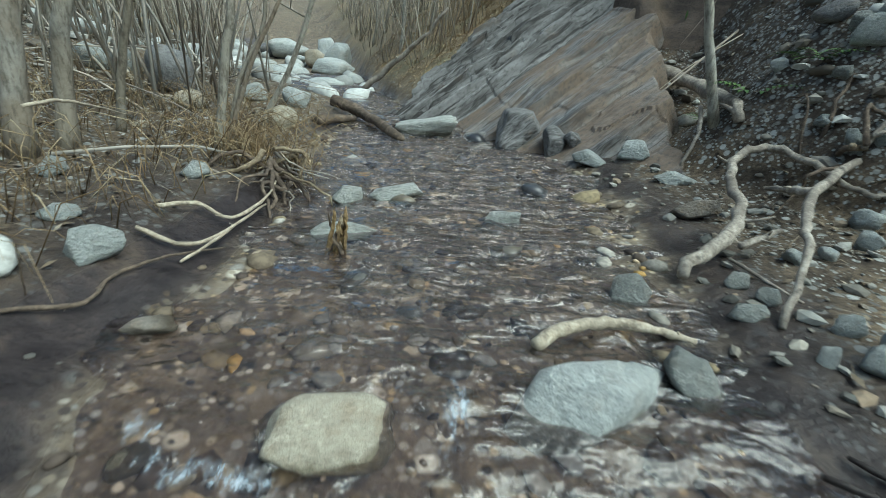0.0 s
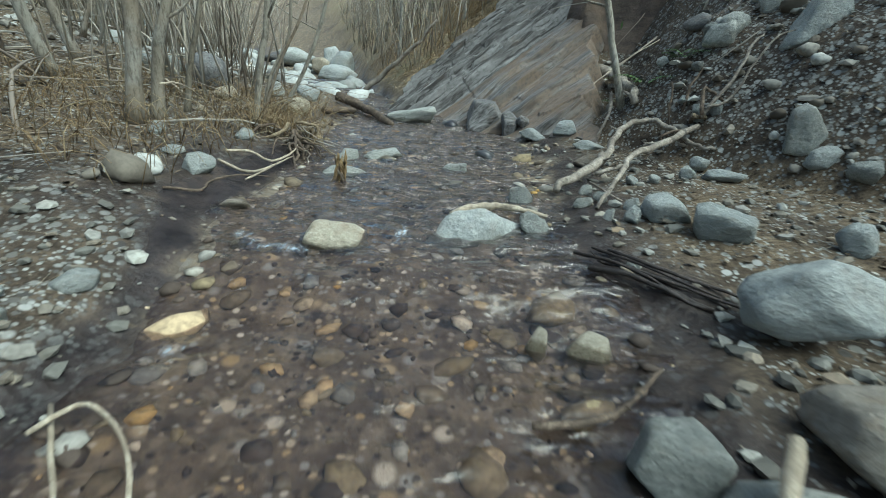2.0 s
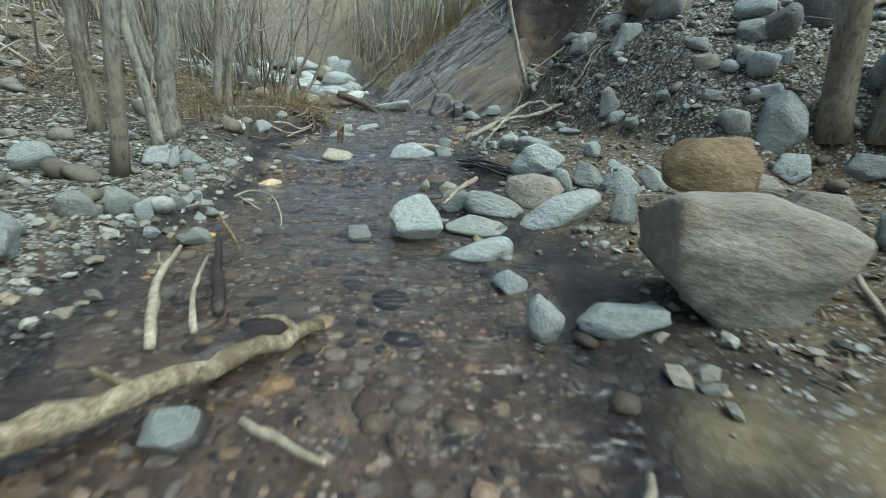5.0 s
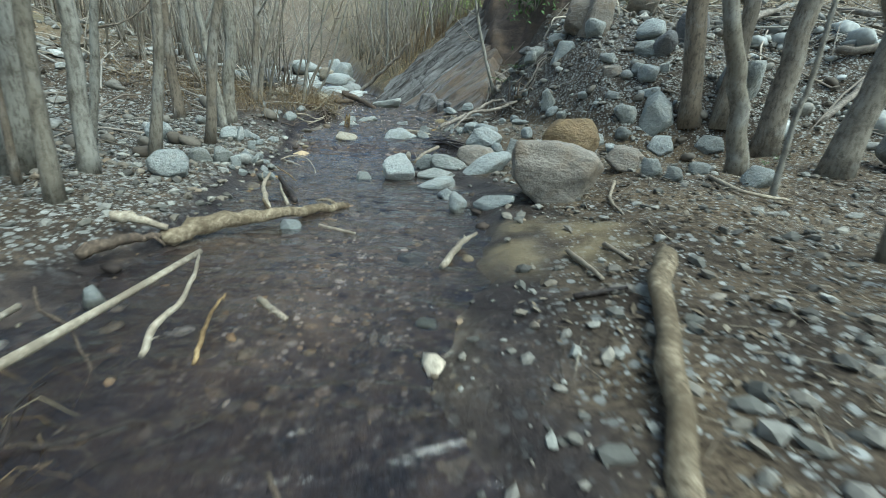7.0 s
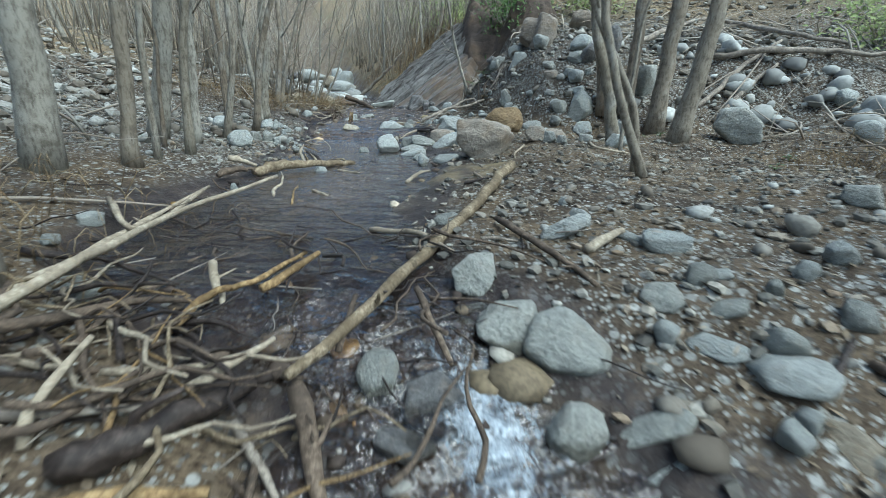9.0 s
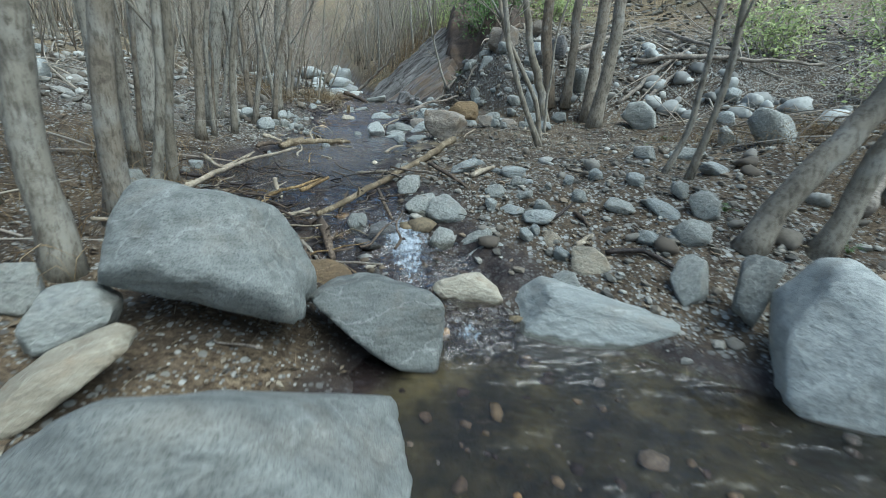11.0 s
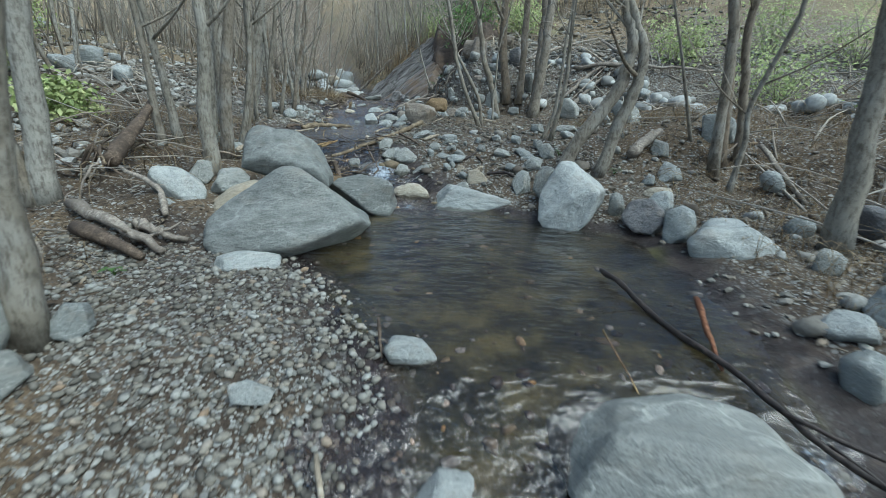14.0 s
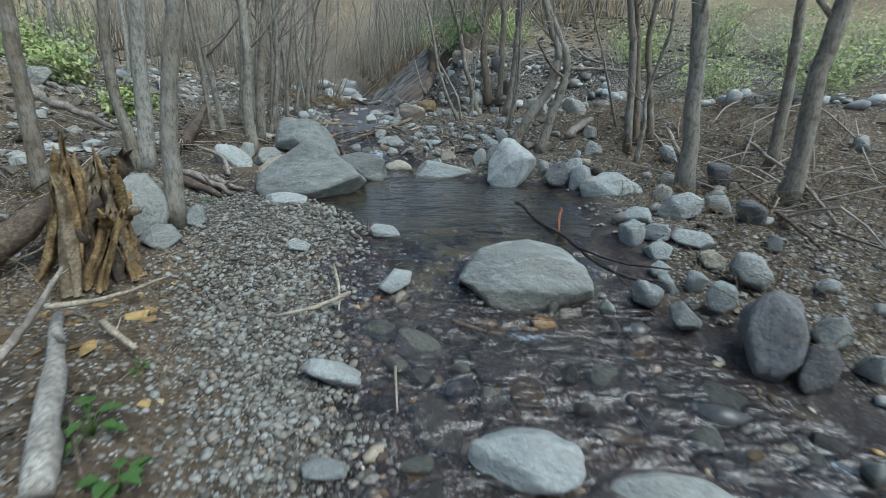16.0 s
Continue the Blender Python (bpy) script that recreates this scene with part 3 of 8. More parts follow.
def rock_at(name, x, y, w, d, h, turn, mat, sink, label, group, fine, own=False, outline=None):
    n = int(abs(x * 131 + y * 373 + w * 911)) + 1
    key = (mat.name, (n, own) if own else n % 17, fine)
    if key not in SHAPES:
        SHAPES[key] = stone_mesh(name, 100 + hash_of(mat.name) + n % 17 * 7 if not own else 5000 + n, fine, mat, 0.1 + 0.12 * (n % 4) if own else 0.05 + 0.12 * (n % 6), outline)
    ob = new(name, SHAPES[key])
    here = float(ground(x, y))
    low = min(float(ground(x + i * w * 0.4, y + j * d * 0.4)) for i in (-1, 0, 1) for j in (-1, 0, 1))
    l, r = edges(y)
    if name == "sunken_stone":
        lift = here + h * (0.5 - sink)
    else:
        top = float(level(y)) + 0.8 * h if l < x < r else here + h * (1 - sink)
        foot = max(low, here - 0.22 * h) - 0.06 * h
        h, lift = top - foot, (top + foot) / 2
    if name == "stone" and not l < x < r:
        rise, lean = [max(-28, min(28, math.degrees(math.atan((float(ground(x + i, y + j)) - float(ground(x - i, y - j))) / 0.16)))) for i, j in ((0, 0.08), (0.08, 0))]
        ob.matrix_world = pose(x, y, lift, rise * 0.8, -lean * 0.8, 0) @ pose(0, 0, 0, 5 * math.sin(n * 2.3), 7 * math.cos(n * 1.7), turn + 12 * math.sin(n * 5.1)) @ Matrix.Diagonal((w, d, h, 1))
    elif outline:
        ob.matrix_world = pose(x, y, lift, 0, 0, turn) @ Matrix.Diagonal((w, d, h, 1))
    else:
        ob.matrix_world = pose(x, y, lift, 5 * math.sin(n * 2.3), 7 * math.cos(n * 1.7), turn + 12 * math.sin(n * 5.1)) @ Matrix.Diagonal((w, d, h, 1))
    near = l - w * 0.6 < x < r + w * 0.6
    splash = 0.035 if -7.3 < y < -6.4 and name == "boulder" else 0.012
    ob["waterline"] = float(level(y)) + splash if near else -9.0
    return tagged(ob, label, "boulder" if name == "boulder" else "stone", group)


def hash_of(text):
    return sum(ord(c) * (i + 1) for i, c in enumerate(text)) % 900


def place_of(x, y):
    l, r = edges(y)
    if l < x < r:
        return "standing in the stream"
    if x <= l:
        return "on the gravel beside the stream" if y < -5.5 or -2 < y < 0 else "on the soil bank beside the stream"
    return "on the stony slope" if float(talus(x, y)) > 0.12 else "on the stony bank beside the stream"


def stone(x, y, w, d, h, turn, mat):
    rock_at("stone", x, y, w, d, h, turn, mat, 0.15, f"{TONES[mat.name]} rounded stone {place_of(x, y)}", "stones along the stream", 3)


def boulder(x, y, w, d, h, turn, mat, outline=None):
    rock_at("boulder", x, y, w * 1.03, d * 1.05, h * 1.15, turn, mat, 0.27, f"large {TONES[mat.name]} boulder {place_of(x, y)}", "", 5 if outline else 4, True, outline)


def sunken_stone(x, y, w, d, h, turn, mat):
    rock_at("sunken_stone", x, y, w, d, h * 0.7, turn, mat, 0.35, f"{TONES[mat.name]} stone lying under the stream water", "stones under the water", 3)


def shaped(name, x, y, z, w, d, h, turn, tilt, mat, outline):
    """A stone of known shape: its outline is the side that it turns to the open stream."""
    seed = int(abs(x * 977 + y * 613 + w * 359)) + 1
    ob = new(name, stone_mesh(name, seed, 5 if w > 0.35 else 4 if w > 0.1 else 3, mat, 0.15 + 0.1 * (seed % 3), outline))
    ob.matrix_world = pose(x, y, z, tilt, 0, turn) @ Matrix.Diagonal((w * 1.07, d, h * 1.08, 1))
    l, r = edges(y)
    ob["waterline"] = float(level(y)) - 0.012 if l - 0.5 * w < x < r + 0.5 * w else -9.0
    size = "large " if w > 0.29 else ""
    tagged(ob, f"{size}{TONES[mat.name]} {'boulder' if name == 'boulder' else 'worn stone'} {place_of(x, y)}", name, "" if name == "boulder" else "stones along the stream")


def scree_stones():
    """Loose stones on the slope and the flat banks, picked from a few shapes and joined."""
    rng = np.random.default_rng(17)
    kinds = [stone_mesh("scree", 900 + k, 2, TALUSGRAVEL, 0.2 + 0.1 * k) for k in range(6)]
    shapes = [(np.array([v.co for v in me.vertices]), np.array([f.vertices for f in me.polygons])) for me in kinds]
    vs, fs, start, n = [], [], 0, 0
    while n < 600:
        if n < 320:
            x, y = rng.uniform(1.2, 4.8), rng.uniform(-0.6, 2.6)
            ok = float(talus(x, y)) > 0.04
        elif n < 460:
            x, y = rng.uniform(-3.4, -0.4), rng.uniform(-2.0, 0.8)
            ok = x < edges(y)[0] - 0.1
        else:
            x, y = rng.uniform(1.2, 4.2), rng.uniform(-8, -2.6)
            ok = x > edges(y)[1] + 0.12
        if not ok:
            continue
        v, f = shapes[n % 6]
        n += 1
        w = 0.035 + 0.1 * rng.uniform() ** 2.5
        h = w * rng.uniform(0.45, 0.8)
        turn = np.array(pose(0, 0, 0, rng.normal() * 10, rng.normal() * 10, rng.uniform(0, 360)).to_3x3())
        p = (v * np.array([w, w * rng.uniform(0.65, 0.95), h])) @ turn.T + np.array([x, y, float(ground(x, y)) + h * 0.28])
        vs.append(p)
        fs.append(f + start)
        start += len(v)
    me = bpy.data.meshes.new("scree")
    me.from_pydata(np.concatenate(vs).tolist(), [], np.concatenate(fs).tolist())
    me.shade_smooth()
    me.materials.append(TALUSGRAVEL)
    tagged(new("scree", me), "loose grey stones strewn over slope and banks", "stones", kind="stuff")


# ---- stones, from upstream down: x, y, breadth, depth, height, turn, stone ----
stone(-1.28, 2.99, 0.163, 0.139, 0.121, 23, STONE)
stone(-1.00, 2.95, 0.179, 0.152, 0.128, 19, PALE)
stone(-2.03, 2.91, 0.190, 0.162, 0.155, 35, STONE)
boulder(-0.14, 2.87, 0.397, 0.278, 0.110, 3, STONE)
stone(-1.68, 2.78, 0.266, 0.226, 0.298, 31, DARK)
stone(-2.13, 2.78, 0.198, 0.168, 0.148, 38, PALE)
stone(-1.39, 2.44, 0.164, 0.115, 0.100, 30, TAN)
stone(-0.88, 2.36, 0.146, 0.124, 0.120, 21, TAN)
stone(1.35, 2.01, 0.070, 0.060, 0.066, -34, PALE)
boulder(2.67, 1.99, 0.343, 0.291, 0.236, -12, BROWN)
stone(1.47, 1.97, 0.144, 0.101, 0.074, -37, DARK)
stone(1.50, 1.86, 0.073, 0.062, 0.059, -39, STONE)
stone(-1.26, 1.83, 0.055, 0.039, 0.031, 35, TAN)
stone(1.51, 1.79, 0.149, 0.126, 0.130, -40, STONE)
stone(1.76, 1.78, 0.191, 0.134, 0.106, -21, STONE)
stone(1.43, 1.78, 0.063, 0.053, 0.059, -39, STONE)
stone(1.57, 1.77, 0.148, 0.126, 0.109, -18, STONE)
boulder(2.01, 1.72, 0.391, 0.332, 0.320, -16, BROWN)
sunken_stone(-0.40, 1.71, 0.155, 0.132, 0.056, 13, STONE)
stone(1.37, 1.70, 0.067, 0.057, 0.056, -39, PALE)
stone(1.40, 1.58, 0.069, 0.059, 0.090, -42, PALE)
boulder(2.07, 1.57, 0.349, 0.297, 0.391, -8, BROWN)
stone(1.45, 1.54, 0.063, 0.053, 0.070, -43, PALE)
stone(2.03, 1.41, 0.198, 0.169, 0.200, -17, STONE)
stone(1.34, 1.36, 0.089, 0.076, 0.090, -45, PALE)
stone(1.37, 1.19, 0.173, 0.121, 0.061, -18, PALE)
stone(1.21, 1.19, 0.064, 0.054, 0.068, -46, PALE)
stone(2.46, 1.14, 0.254, 0.216, 0.175, -23, PALE)
stone(1.04, 1.12, 0.049, 0.041, 0.042, -43, PALE)
stone(0.94, 1.11, 0.053, 0.045, 0.047, -40, PALE)
stone(1.64, 1.05, 0.131, 0.091, 0.066, -24, PALE)
stone(2.75, 1.01, 0.260, 0.221, 0.338, -28, DARK)
stone(2.07, 0.99, 0.149, 0.104, 0.076, -32, STONE)
stone(1.70, 0.91, 0.100, 0.085, 0.105, -26, STONE)
sunken_stone(-0.06, 0.89, 0.074, 0.063, 0.019, 4, STONE)
stone(2.49, 0.88, 0.190, 0.161, 0.219, -39, DARK)
stone(1.86, 0.87, 0.090, 0.076, 0.080, -29, PALE)
stone(2.27, 0.76, 0.150, 0.128, 0.113, -37, STONE)
stone(2.46, 0.73, 0.075, 0.064, 0.075, -40, PALE)
sunken_stone(-0.56, 0.72, 0.093, 0.079, 0.061, 38, BROWN)
stone(2.32, 0.70, 0.180, 0.153, 0.168, -24, PALE)
stone(1.93, 0.68, 0.064, 0.054, 0.041, -32, PALE)
stone(0.79, 0.67, 0.048, 0.041, 0.063, -50, PALE)
stone(0.89, 0.66, 0.157, 0.110, 0.089, -11, PALE)
stone(1.01, 0.53, 0.175, 0.148, 0.109, -14, PALE)
stone(2.11, 0.48, 0.167, 0.142, 0.159, -23, STONE)
stone(2.92, 0.45, 0.300, 0.255, 0.368, -33, STONE)
stone(1.33, 0.45, 0.097, 0.082, 0.100, -23, PALE)
sunken_stone(-0.42, 0.45, 0.062, 0.052, 0.048, 44, BROWN)
stone(2.07, 0.35, 0.123, 0.105, 0.124, -39, STONE)
stone(-1.18, 0.18, 0.106, 0.090, 0.073, 42, STONE)
stone(1.96, 0.17, 0.137, 0.096, 0.081, -40, PALE)
stone(1.80, 0.14, 0.050, 0.042, 0.065, -37, PALE)
stone(0.52, 0.11, 0.108, 0.075, 0.053, -2, TAN)
stone(0.40, 0.11, 0.051, 0.043, 0.066, 2, TAN)
stone(2.04, 0.03, 0.277, 0.194, 0.121, -24, BROWN)
stone(-0.70, -0.02, 0.073, 0.062, 0.047, 35, PALE)
stone(4.68, -0.06, 0.195, 0.166, 0.170, -35, PALE)
stone(1.06, -0.07, 0.102, 0.086, 0.132, -21, PALE)
stone(-0.82, -0.10, 0.078, 0.066, 0.101, 40, PALE)
stone(-0.83, -0.12, 0.143, 0.121, 0.099, 28, PALE)
stone(-0.64, -0.22, 0.052, 0.044, 0.067, 38, PALE)
stone(-0.49, -0.37, 0.062, 0.043, 0.027, 37, PALE)
stone(-0.52, -0.38, 0.049, 0.042, 0.047, 38, PALE)
stone(-1.13, -0.43, 0.160, 0.136, 0.132, 36, PALE)
stone(-0.41, -0.46, 0.069, 0.059, 0.043, 36, STONE)
stone(-0.56, -0.48, 0.064, 0.055, 0.063, 41, PALE)
stone(-0.52, -0.51, 0.063, 0.054, 0.066, 41, PALE)
sunken_stone(-0.03, -0.57, 0.046, 0.039, 0.032, 25, BROWN)
stone(-0.53, -0.69, 0.061, 0.052, 0.080, 46, PALE)
stone(-0.60, -0.69, 0.105, 0.089, 0.120, 48, STONE)
stone(-0.33, -0.76, 0.103, 0.072, 0.051, 42, STONE)
stone(-0.45, -0.78, 0.051, 0.044, 0.038, 46, PALE)
stone(-0.51, -0.79, 0.037, 0.032, 0.030, 49, PALE)
stone(-0.67, -0.80, 0.125, 0.106, 0.083, 32, STONE)
stone(2.07, -0.84, 0.107, 0.091, 0.074, -33, STONE)
sunken_stone(0.14, -0.84, 0.066, 0.056, 0.028, 21, STONE)
boulder(-4.73, -1.00, 0.514, 0.437, 0.440, 41, PALE)
stone(4.06, -1.10, 0.189, 0.161, 0.197, -25, PALE)
stone(0.77, -1.24, 0.087, 0.074, 0.114, -30, PALE)
sunken_stone(0.63, -1.80, 0.137, 0.117, 0.040, 3, STONE)
stone(3.45, -2.19, 0.128, 0.109, 0.165, -37, STONE)
stone(-0.15, -2.27, 0.049, 0.042, 0.064, 51, PALE)
sunken_stone(0.70, -2.28, 0.063, 0.054, 0.049, -1, PALE)
stone(3.53, -2.56, 0.247, 0.210, 0.320, -42, STONE)
stone(-0.33, -3.01, 0.086, 0.073, 0.053, 35, PALE)
stone(1.67, -3.23, 0.150, 0.105, 0.060, -15, PALE)
stone(2.75, -3.32, 0.153, 0.107, 0.083, -40, PALE)
stone(2.10, -3.35, 0.086, 0.073, 0.069, -43, PALE)
stone(1.93, -3.45, 0.059, 0.050, 0.058, -40, PALE)
stone(1.66, -3.46, 0.080, 0.068, 0.054, -31, STONE)
stone(-0.01, -3.49, 0.125, 0.088, 0.066, 35, STONE)
stone(2.26, -3.50, 0.097, 0.083, 0.072, -33, PALE)
stone(1.81, -3.52, 0.042, 0.036, 0.039, -38, STONE)
stone(1.95, -3.61, 0.090, 0.076, 0.052, -46, STONE)
stone(1.51, -3.62, 0.059, 0.050, 0.069, -29, PALE)
stone(2.44, -3.62, 0.092, 0.078, 0.091, -39, STONE)
stone(1.76, -3.66, 0.101, 0.086, 0.064, -21, STONE)
stone(2.13, -3.70, 0.142, 0.099, 0.054, -33, STONE)
stone(1.73, -3.74, 0.165, 0.115, 0.063, -22, PALE)
stone(1.27, -3.80, 0.124, 0.106, 0.098, -4, STONE)
stone(0.92, -3.83, 0.134, 0.094, 0.036, 7, DARK)
stone(1.70, -3.83, 0.049, 0.041, 0.058, -45, PALE)
stone(1.66, -3.86, 0.058, 0.050, 0.061, -44, PALE)
stone(2.18, -3.93, 0.103, 0.088, 0.068, -39, PALE)
stone(2.36, -3.95, 0.159, 0.135, 0.094, -44, STONE)
stone(1.80, -3.98, 0.068, 0.058, 0.055, -28, PALE)
stone(4.12, -4.19, 0.170, 0.144, 0.178, -25, PALE)
stone(5.76, -4.43, 0.157, 0.134, 0.141, -41, STONE)
stone(2.80, -4.68, 0.126, 0.107, 0.163, -33, STONE)
stone(3.81, -4.95, 0.160, 0.136, 0.132, -35, PALE)
stone(4.18, -5.03, 0.209, 0.178, 0.225, -30, DARK)
stone(3.92, -5.49, 0.145, 0.123, 0.125, -30, PALE)
stone(3.51, -5.55, 0.121, 0.102, 0.126, -37, STONE)
stone(3.70, -5.94, 0.171, 0.146, 0.152, -45, STONE)
stone(3.10, -6.17, 0.167, 0.142, 0.100, -22, PALE)
stone(3.68, -6.29, 0.158, 0.134, 0.148, -34, DARK)
stone(2.99, -6.39, 0.146, 0.125, 0.144, -39, PALE)
stone(3.04, -6.78, 0.078, 0.066, 0.101, -49, PALE)
stone(3.16, -6.81, 0.097, 0.082, 0.121, -30, PALE)
stone(2.93, -6.83, 0.138, 0.117, 0.168, -48, PALE)
stone(2.74, -6.89, 0.073, 0.062, 0.080, -44, STONE)
sunken_stone(2.83, -7.04, 0.080, 0.068, 0.045, -25, STONE)
sunken_stone(1.90, -7.24, 0.133, 0.113, 0.095, 5, STONE)
sunken_stone(2.18, -7.28, 0.242, 0.206, 0.098, -6, DARK)
sunken_stone(2.58, -7.31, 0.147, 0.125, 0.052, -20, DARK)
stone(3.47, -7.41, 0.092, 0.078, 0.120, -47, STONE)
sunken_stone(2.51, -7.52, 0.150, 0.105, 0.024, -21, DARK)
sunken_stone(2.70, -7.55, 0.128, 0.109, 0.093, -28, DARK)
stone(3.20, -7.76, 0.059, 0.050, 0.076, -50, STONE)
stone(3.02, -7.9, 0.245, 0.171, 0.045, -45, DARK)

# stones and boulders with a shape of their own: x, y, z, breadth, depth, height, turn, tilt, stone, outline
shaped("boulder", -10.33, 5.76, 2.02, 0.43, 0.30, 0.31, 40, 6, PALE, [(-0.50, -0.10), (-0.10, 0.50), (0.50, 0.32), (0.30, -0.37), (-0.41, -0.50)])
shaped("boulder", -8.23, 2.66, 1.50, 0.35, 0.24, 0.30, 42, 5, PALE, [(-0.50, -0.17), (-0.01, 0.50), (0.50, 0.34), (0.30, -0.40), (-0.41, -0.50)])
shaped("stone", 1.04, 2.40, 0.11, 0.20, 0.14, 0.12, -23, -5, STONE, [(-0.50, -0.17), (-0.29, 0.40), (0.30, 0.50), (0.50, 0.01), (0.22, -0.40), (-0.32, -0.50)])
shaped("stone", 0.69, 2.19, -0.01, 0.16, 0.10, 0.09, -18, -9, PALE, [(-0.50, 0.11), (-0.09, 0.50), (0.50, -0.15), (0.34, -0.50), (-0.35, -0.24)])
shaped("boulder", -6.87, 2.18, 1.30, 0.33, 0.23, 0.27, 39, 5, PALE, [(-0.50, 0.05), (0.20, 0.50), (0.50, -0.01), (-0.13, -0.50)])
shaped("stone", 0.90, 2.18, 0.04, 0.14, 0.11, 0.11, -22, -7, PALE, [(-0.50, -0.44), (-0.33, 0.43), (0.21, 0.50), (0.50, -0.16), (0.20, -0.50)])
shaped("stone", 0.96, 1.85, -0.02, 0.16, 0.10, 0.07, -28, -10, PALE, [(-0.50, -0.01), (-0.14, 0.50), (0.50, 0.08), (0.49, -0.40), (-0.03, -0.50)])
shaped("stone", -0.20, 1.67, -0.11, 0.21, 0.10, 0.09, 7, -15, STONE, [(-0.50, -0.13), (-0.32, 0.20), (0.30, 0.50), (0.50, 0.07), (-0.01, -0.35), (-0.42, -0.50)])
shaped("stone", -0.37, 1.59, -0.11, 0.11, 0.06, 0.08, 13, -16, STONE, [(-0.50, -0.10), (-0.13, 0.50), (0.50, 0.43), (0.49, -0.24), (-0.06, -0.50)])
shaped("stone", 1.77, 1.49, 0.60, 0.23, 0.14, 0.23, -22, 6, PALE, [(-0.50, -0.50), (-0.29, 0.06), (-0.14, 0.49), (0.44, 0.50), (0.50, 0.19), (-0.05, -0.39)])
shaped("stone", 0.86, 1.48, -0.05, 0.15, 0.07, 0.09, -30, -13, BROWN, [(-0.50, -0.27), (-0.04, 0.35), (0.41, 0.50), (0.50, 0.04), (-0.16, -0.50)])
shaped("stone", 0.19, 1.47, -0.13, 0.14, 0.07, 0.07, -7, -18, STONE, [(-0.50, -0.34), (-0.18, 0.47), (0.39, 0.50), (0.50, -0.13), (-0.13, -0.50)])
shaped("stone", -0.84, 1.43, -0.01, 0.09, 0.07, 0.07, 30, -12, PALE, [(-0.50, -0.16), (-0.01, 0.50), (0.42, 0.30), (0.50, -0.23), (-0.03, -0.50)])
shaped("stone", -0.31, 1.28, -0.14, 0.19, 0.11, 0.07, 14, -20, STONE, [(-0.50, 0.11), (-0.32, 0.50), (0.09, 0.44), (0.50, 0.07), (0.40, -0.41), (-0.10, -0.50), (-0.46, -0.24)])
shaped("stone", -1.12, 1.21, 0.03, 0.07, 0.06, 0.06, 43, -11, PALE, [(-0.50, -0.13), (0.01, 0.50), (0.50, 0.28), (0.44, -0.23), (-0.18, -0.50)])
shaped("stone", 1.62, 1.15, 0.17, 0.13, 0.10, 0.21, -22, -1, STONE, [(-0.40, -0.45), (-0.50, 0.34), (-0.16, 0.50), (0.50, -0.02), (0.39, -0.50)])
shaped("stone", 0.47, 0.98, -0.14, 0.09, 0.07, 0.10, -25, -24, STONE, [(-0.50, -0.27), (-0.47, 0.35), (0.02, 0.50), (0.50, 0.13), (0.34, -0.28), (-0.19, -0.50)])
shaped("stone", 0.72, 0.98, -0.09, 0.05, 0.03, 0.05, -36, -19, STONE, [(-0.50, -0.16), (-0.27, 0.43), (0.36, 0.50), (0.50, -0.15), (-0.13, -0.50)])
shaped("stone", -0.91, 0.97, -0.02, 0.08, 0.06, 0.05, 43, -15, PALE, [(-0.49, 0.11), (-0.03, 0.50), (0.47, 0.27), (0.50, -0.25), (-0.04, -0.50), (-0.50, -0.14)])
shaped("stone", 2.37, 0.96, 0.63, 0.17, 0.14, 0.13, -35, 7, STONE, [(-0.50, -0.26), (-0.43, 0.50), (0.28, 0.44), (0.50, -0.31), (0.05, -0.50)])
shaped("stone", 0.76, 0.92, -0.10, 0.05, 0.03, 0.05, -39, -20, STONE, [(-0.50, -0.20), (-0.36, 0.50), (0.21, 0.48), (0.50, -0.11), (0.06, -0.50)])
shaped("stone", 2.08, 0.88, 0.43, 0.17, 0.13, 0.11, -31, 4, BROWN, [(-0.50, -0.38), (-0.47, 0.44), (0.28, 0.50), (0.50, -0.12), (-0.01, -0.50)])
shaped("stone", -0.76, 0.87, -0.05, 0.11, 0.09, 0.08, 42, -19, PALE, [(-0.50, -0.01), (-0.33, 0.45), (0.09, 0.50), (0.50, 0.26), (0.44, -0.27), (0.03, -0.45), (-0.44, -0.50)])
shaped("stone", 0.68, 0.86, -0.11, 0.07, 0.04, 0.05, -38, -23, STONE, [(-0.50, -0.40), (-0.39, 0.24), (0.30, 0.50), (0.50, 0.20), (0.05, -0.50)])
shaped("stone", 0.83, 0.78, -0.09, 0.05, 0.03, 0.06, -47, -21, PALE, [(-0.50, -0.39), (-0.48, 0.26), (0.19, 0.50), (0.50, -0.01), (0.04, -0.50)])
shaped("stone", 0.72, 0.69, -0.11, 0.03, 0.02, 0.06, -46, -24, PALE, [(-0.50, -0.20), (-0.47, 0.33), (0.30, 0.50), (0.50, -0.09), (-0.01, -0.50)])
shaped("stone", 2.04, 0.66, 0.24, 0.13, 0.09, 0.08, -33, 0, STONE, [(-0.50, -0.08), (-0.31, 0.50), (0.39, 0.40), (0.50, -0.34), (-0.26, -0.50)])
shaped("stone", 0.47, 0.66, -0.17, 0.11, 0.09, 0.13, -36, -32, STONE, [(-0.50, 0.22), (-0.34, 0.50), (0.09, 0.45), (0.50, 0.01), (0.49, -0.31), (0.24, -0.50), (-0.27, -0.19)])
shaped("stone", 0.27, 0.62, -0.20, 0.25, 0.20, 0.22, -24, -38, PALE, [(-0.50, -0.48), (-0.39, -0.05), (-0.00, 0.21), (0.04, 0.39), (0.25, 0.50), (0.47, 0.39), (0.50, 0.18), (0.36, -0.13), (0.07, -0.35), (-0.33, -0.50)])
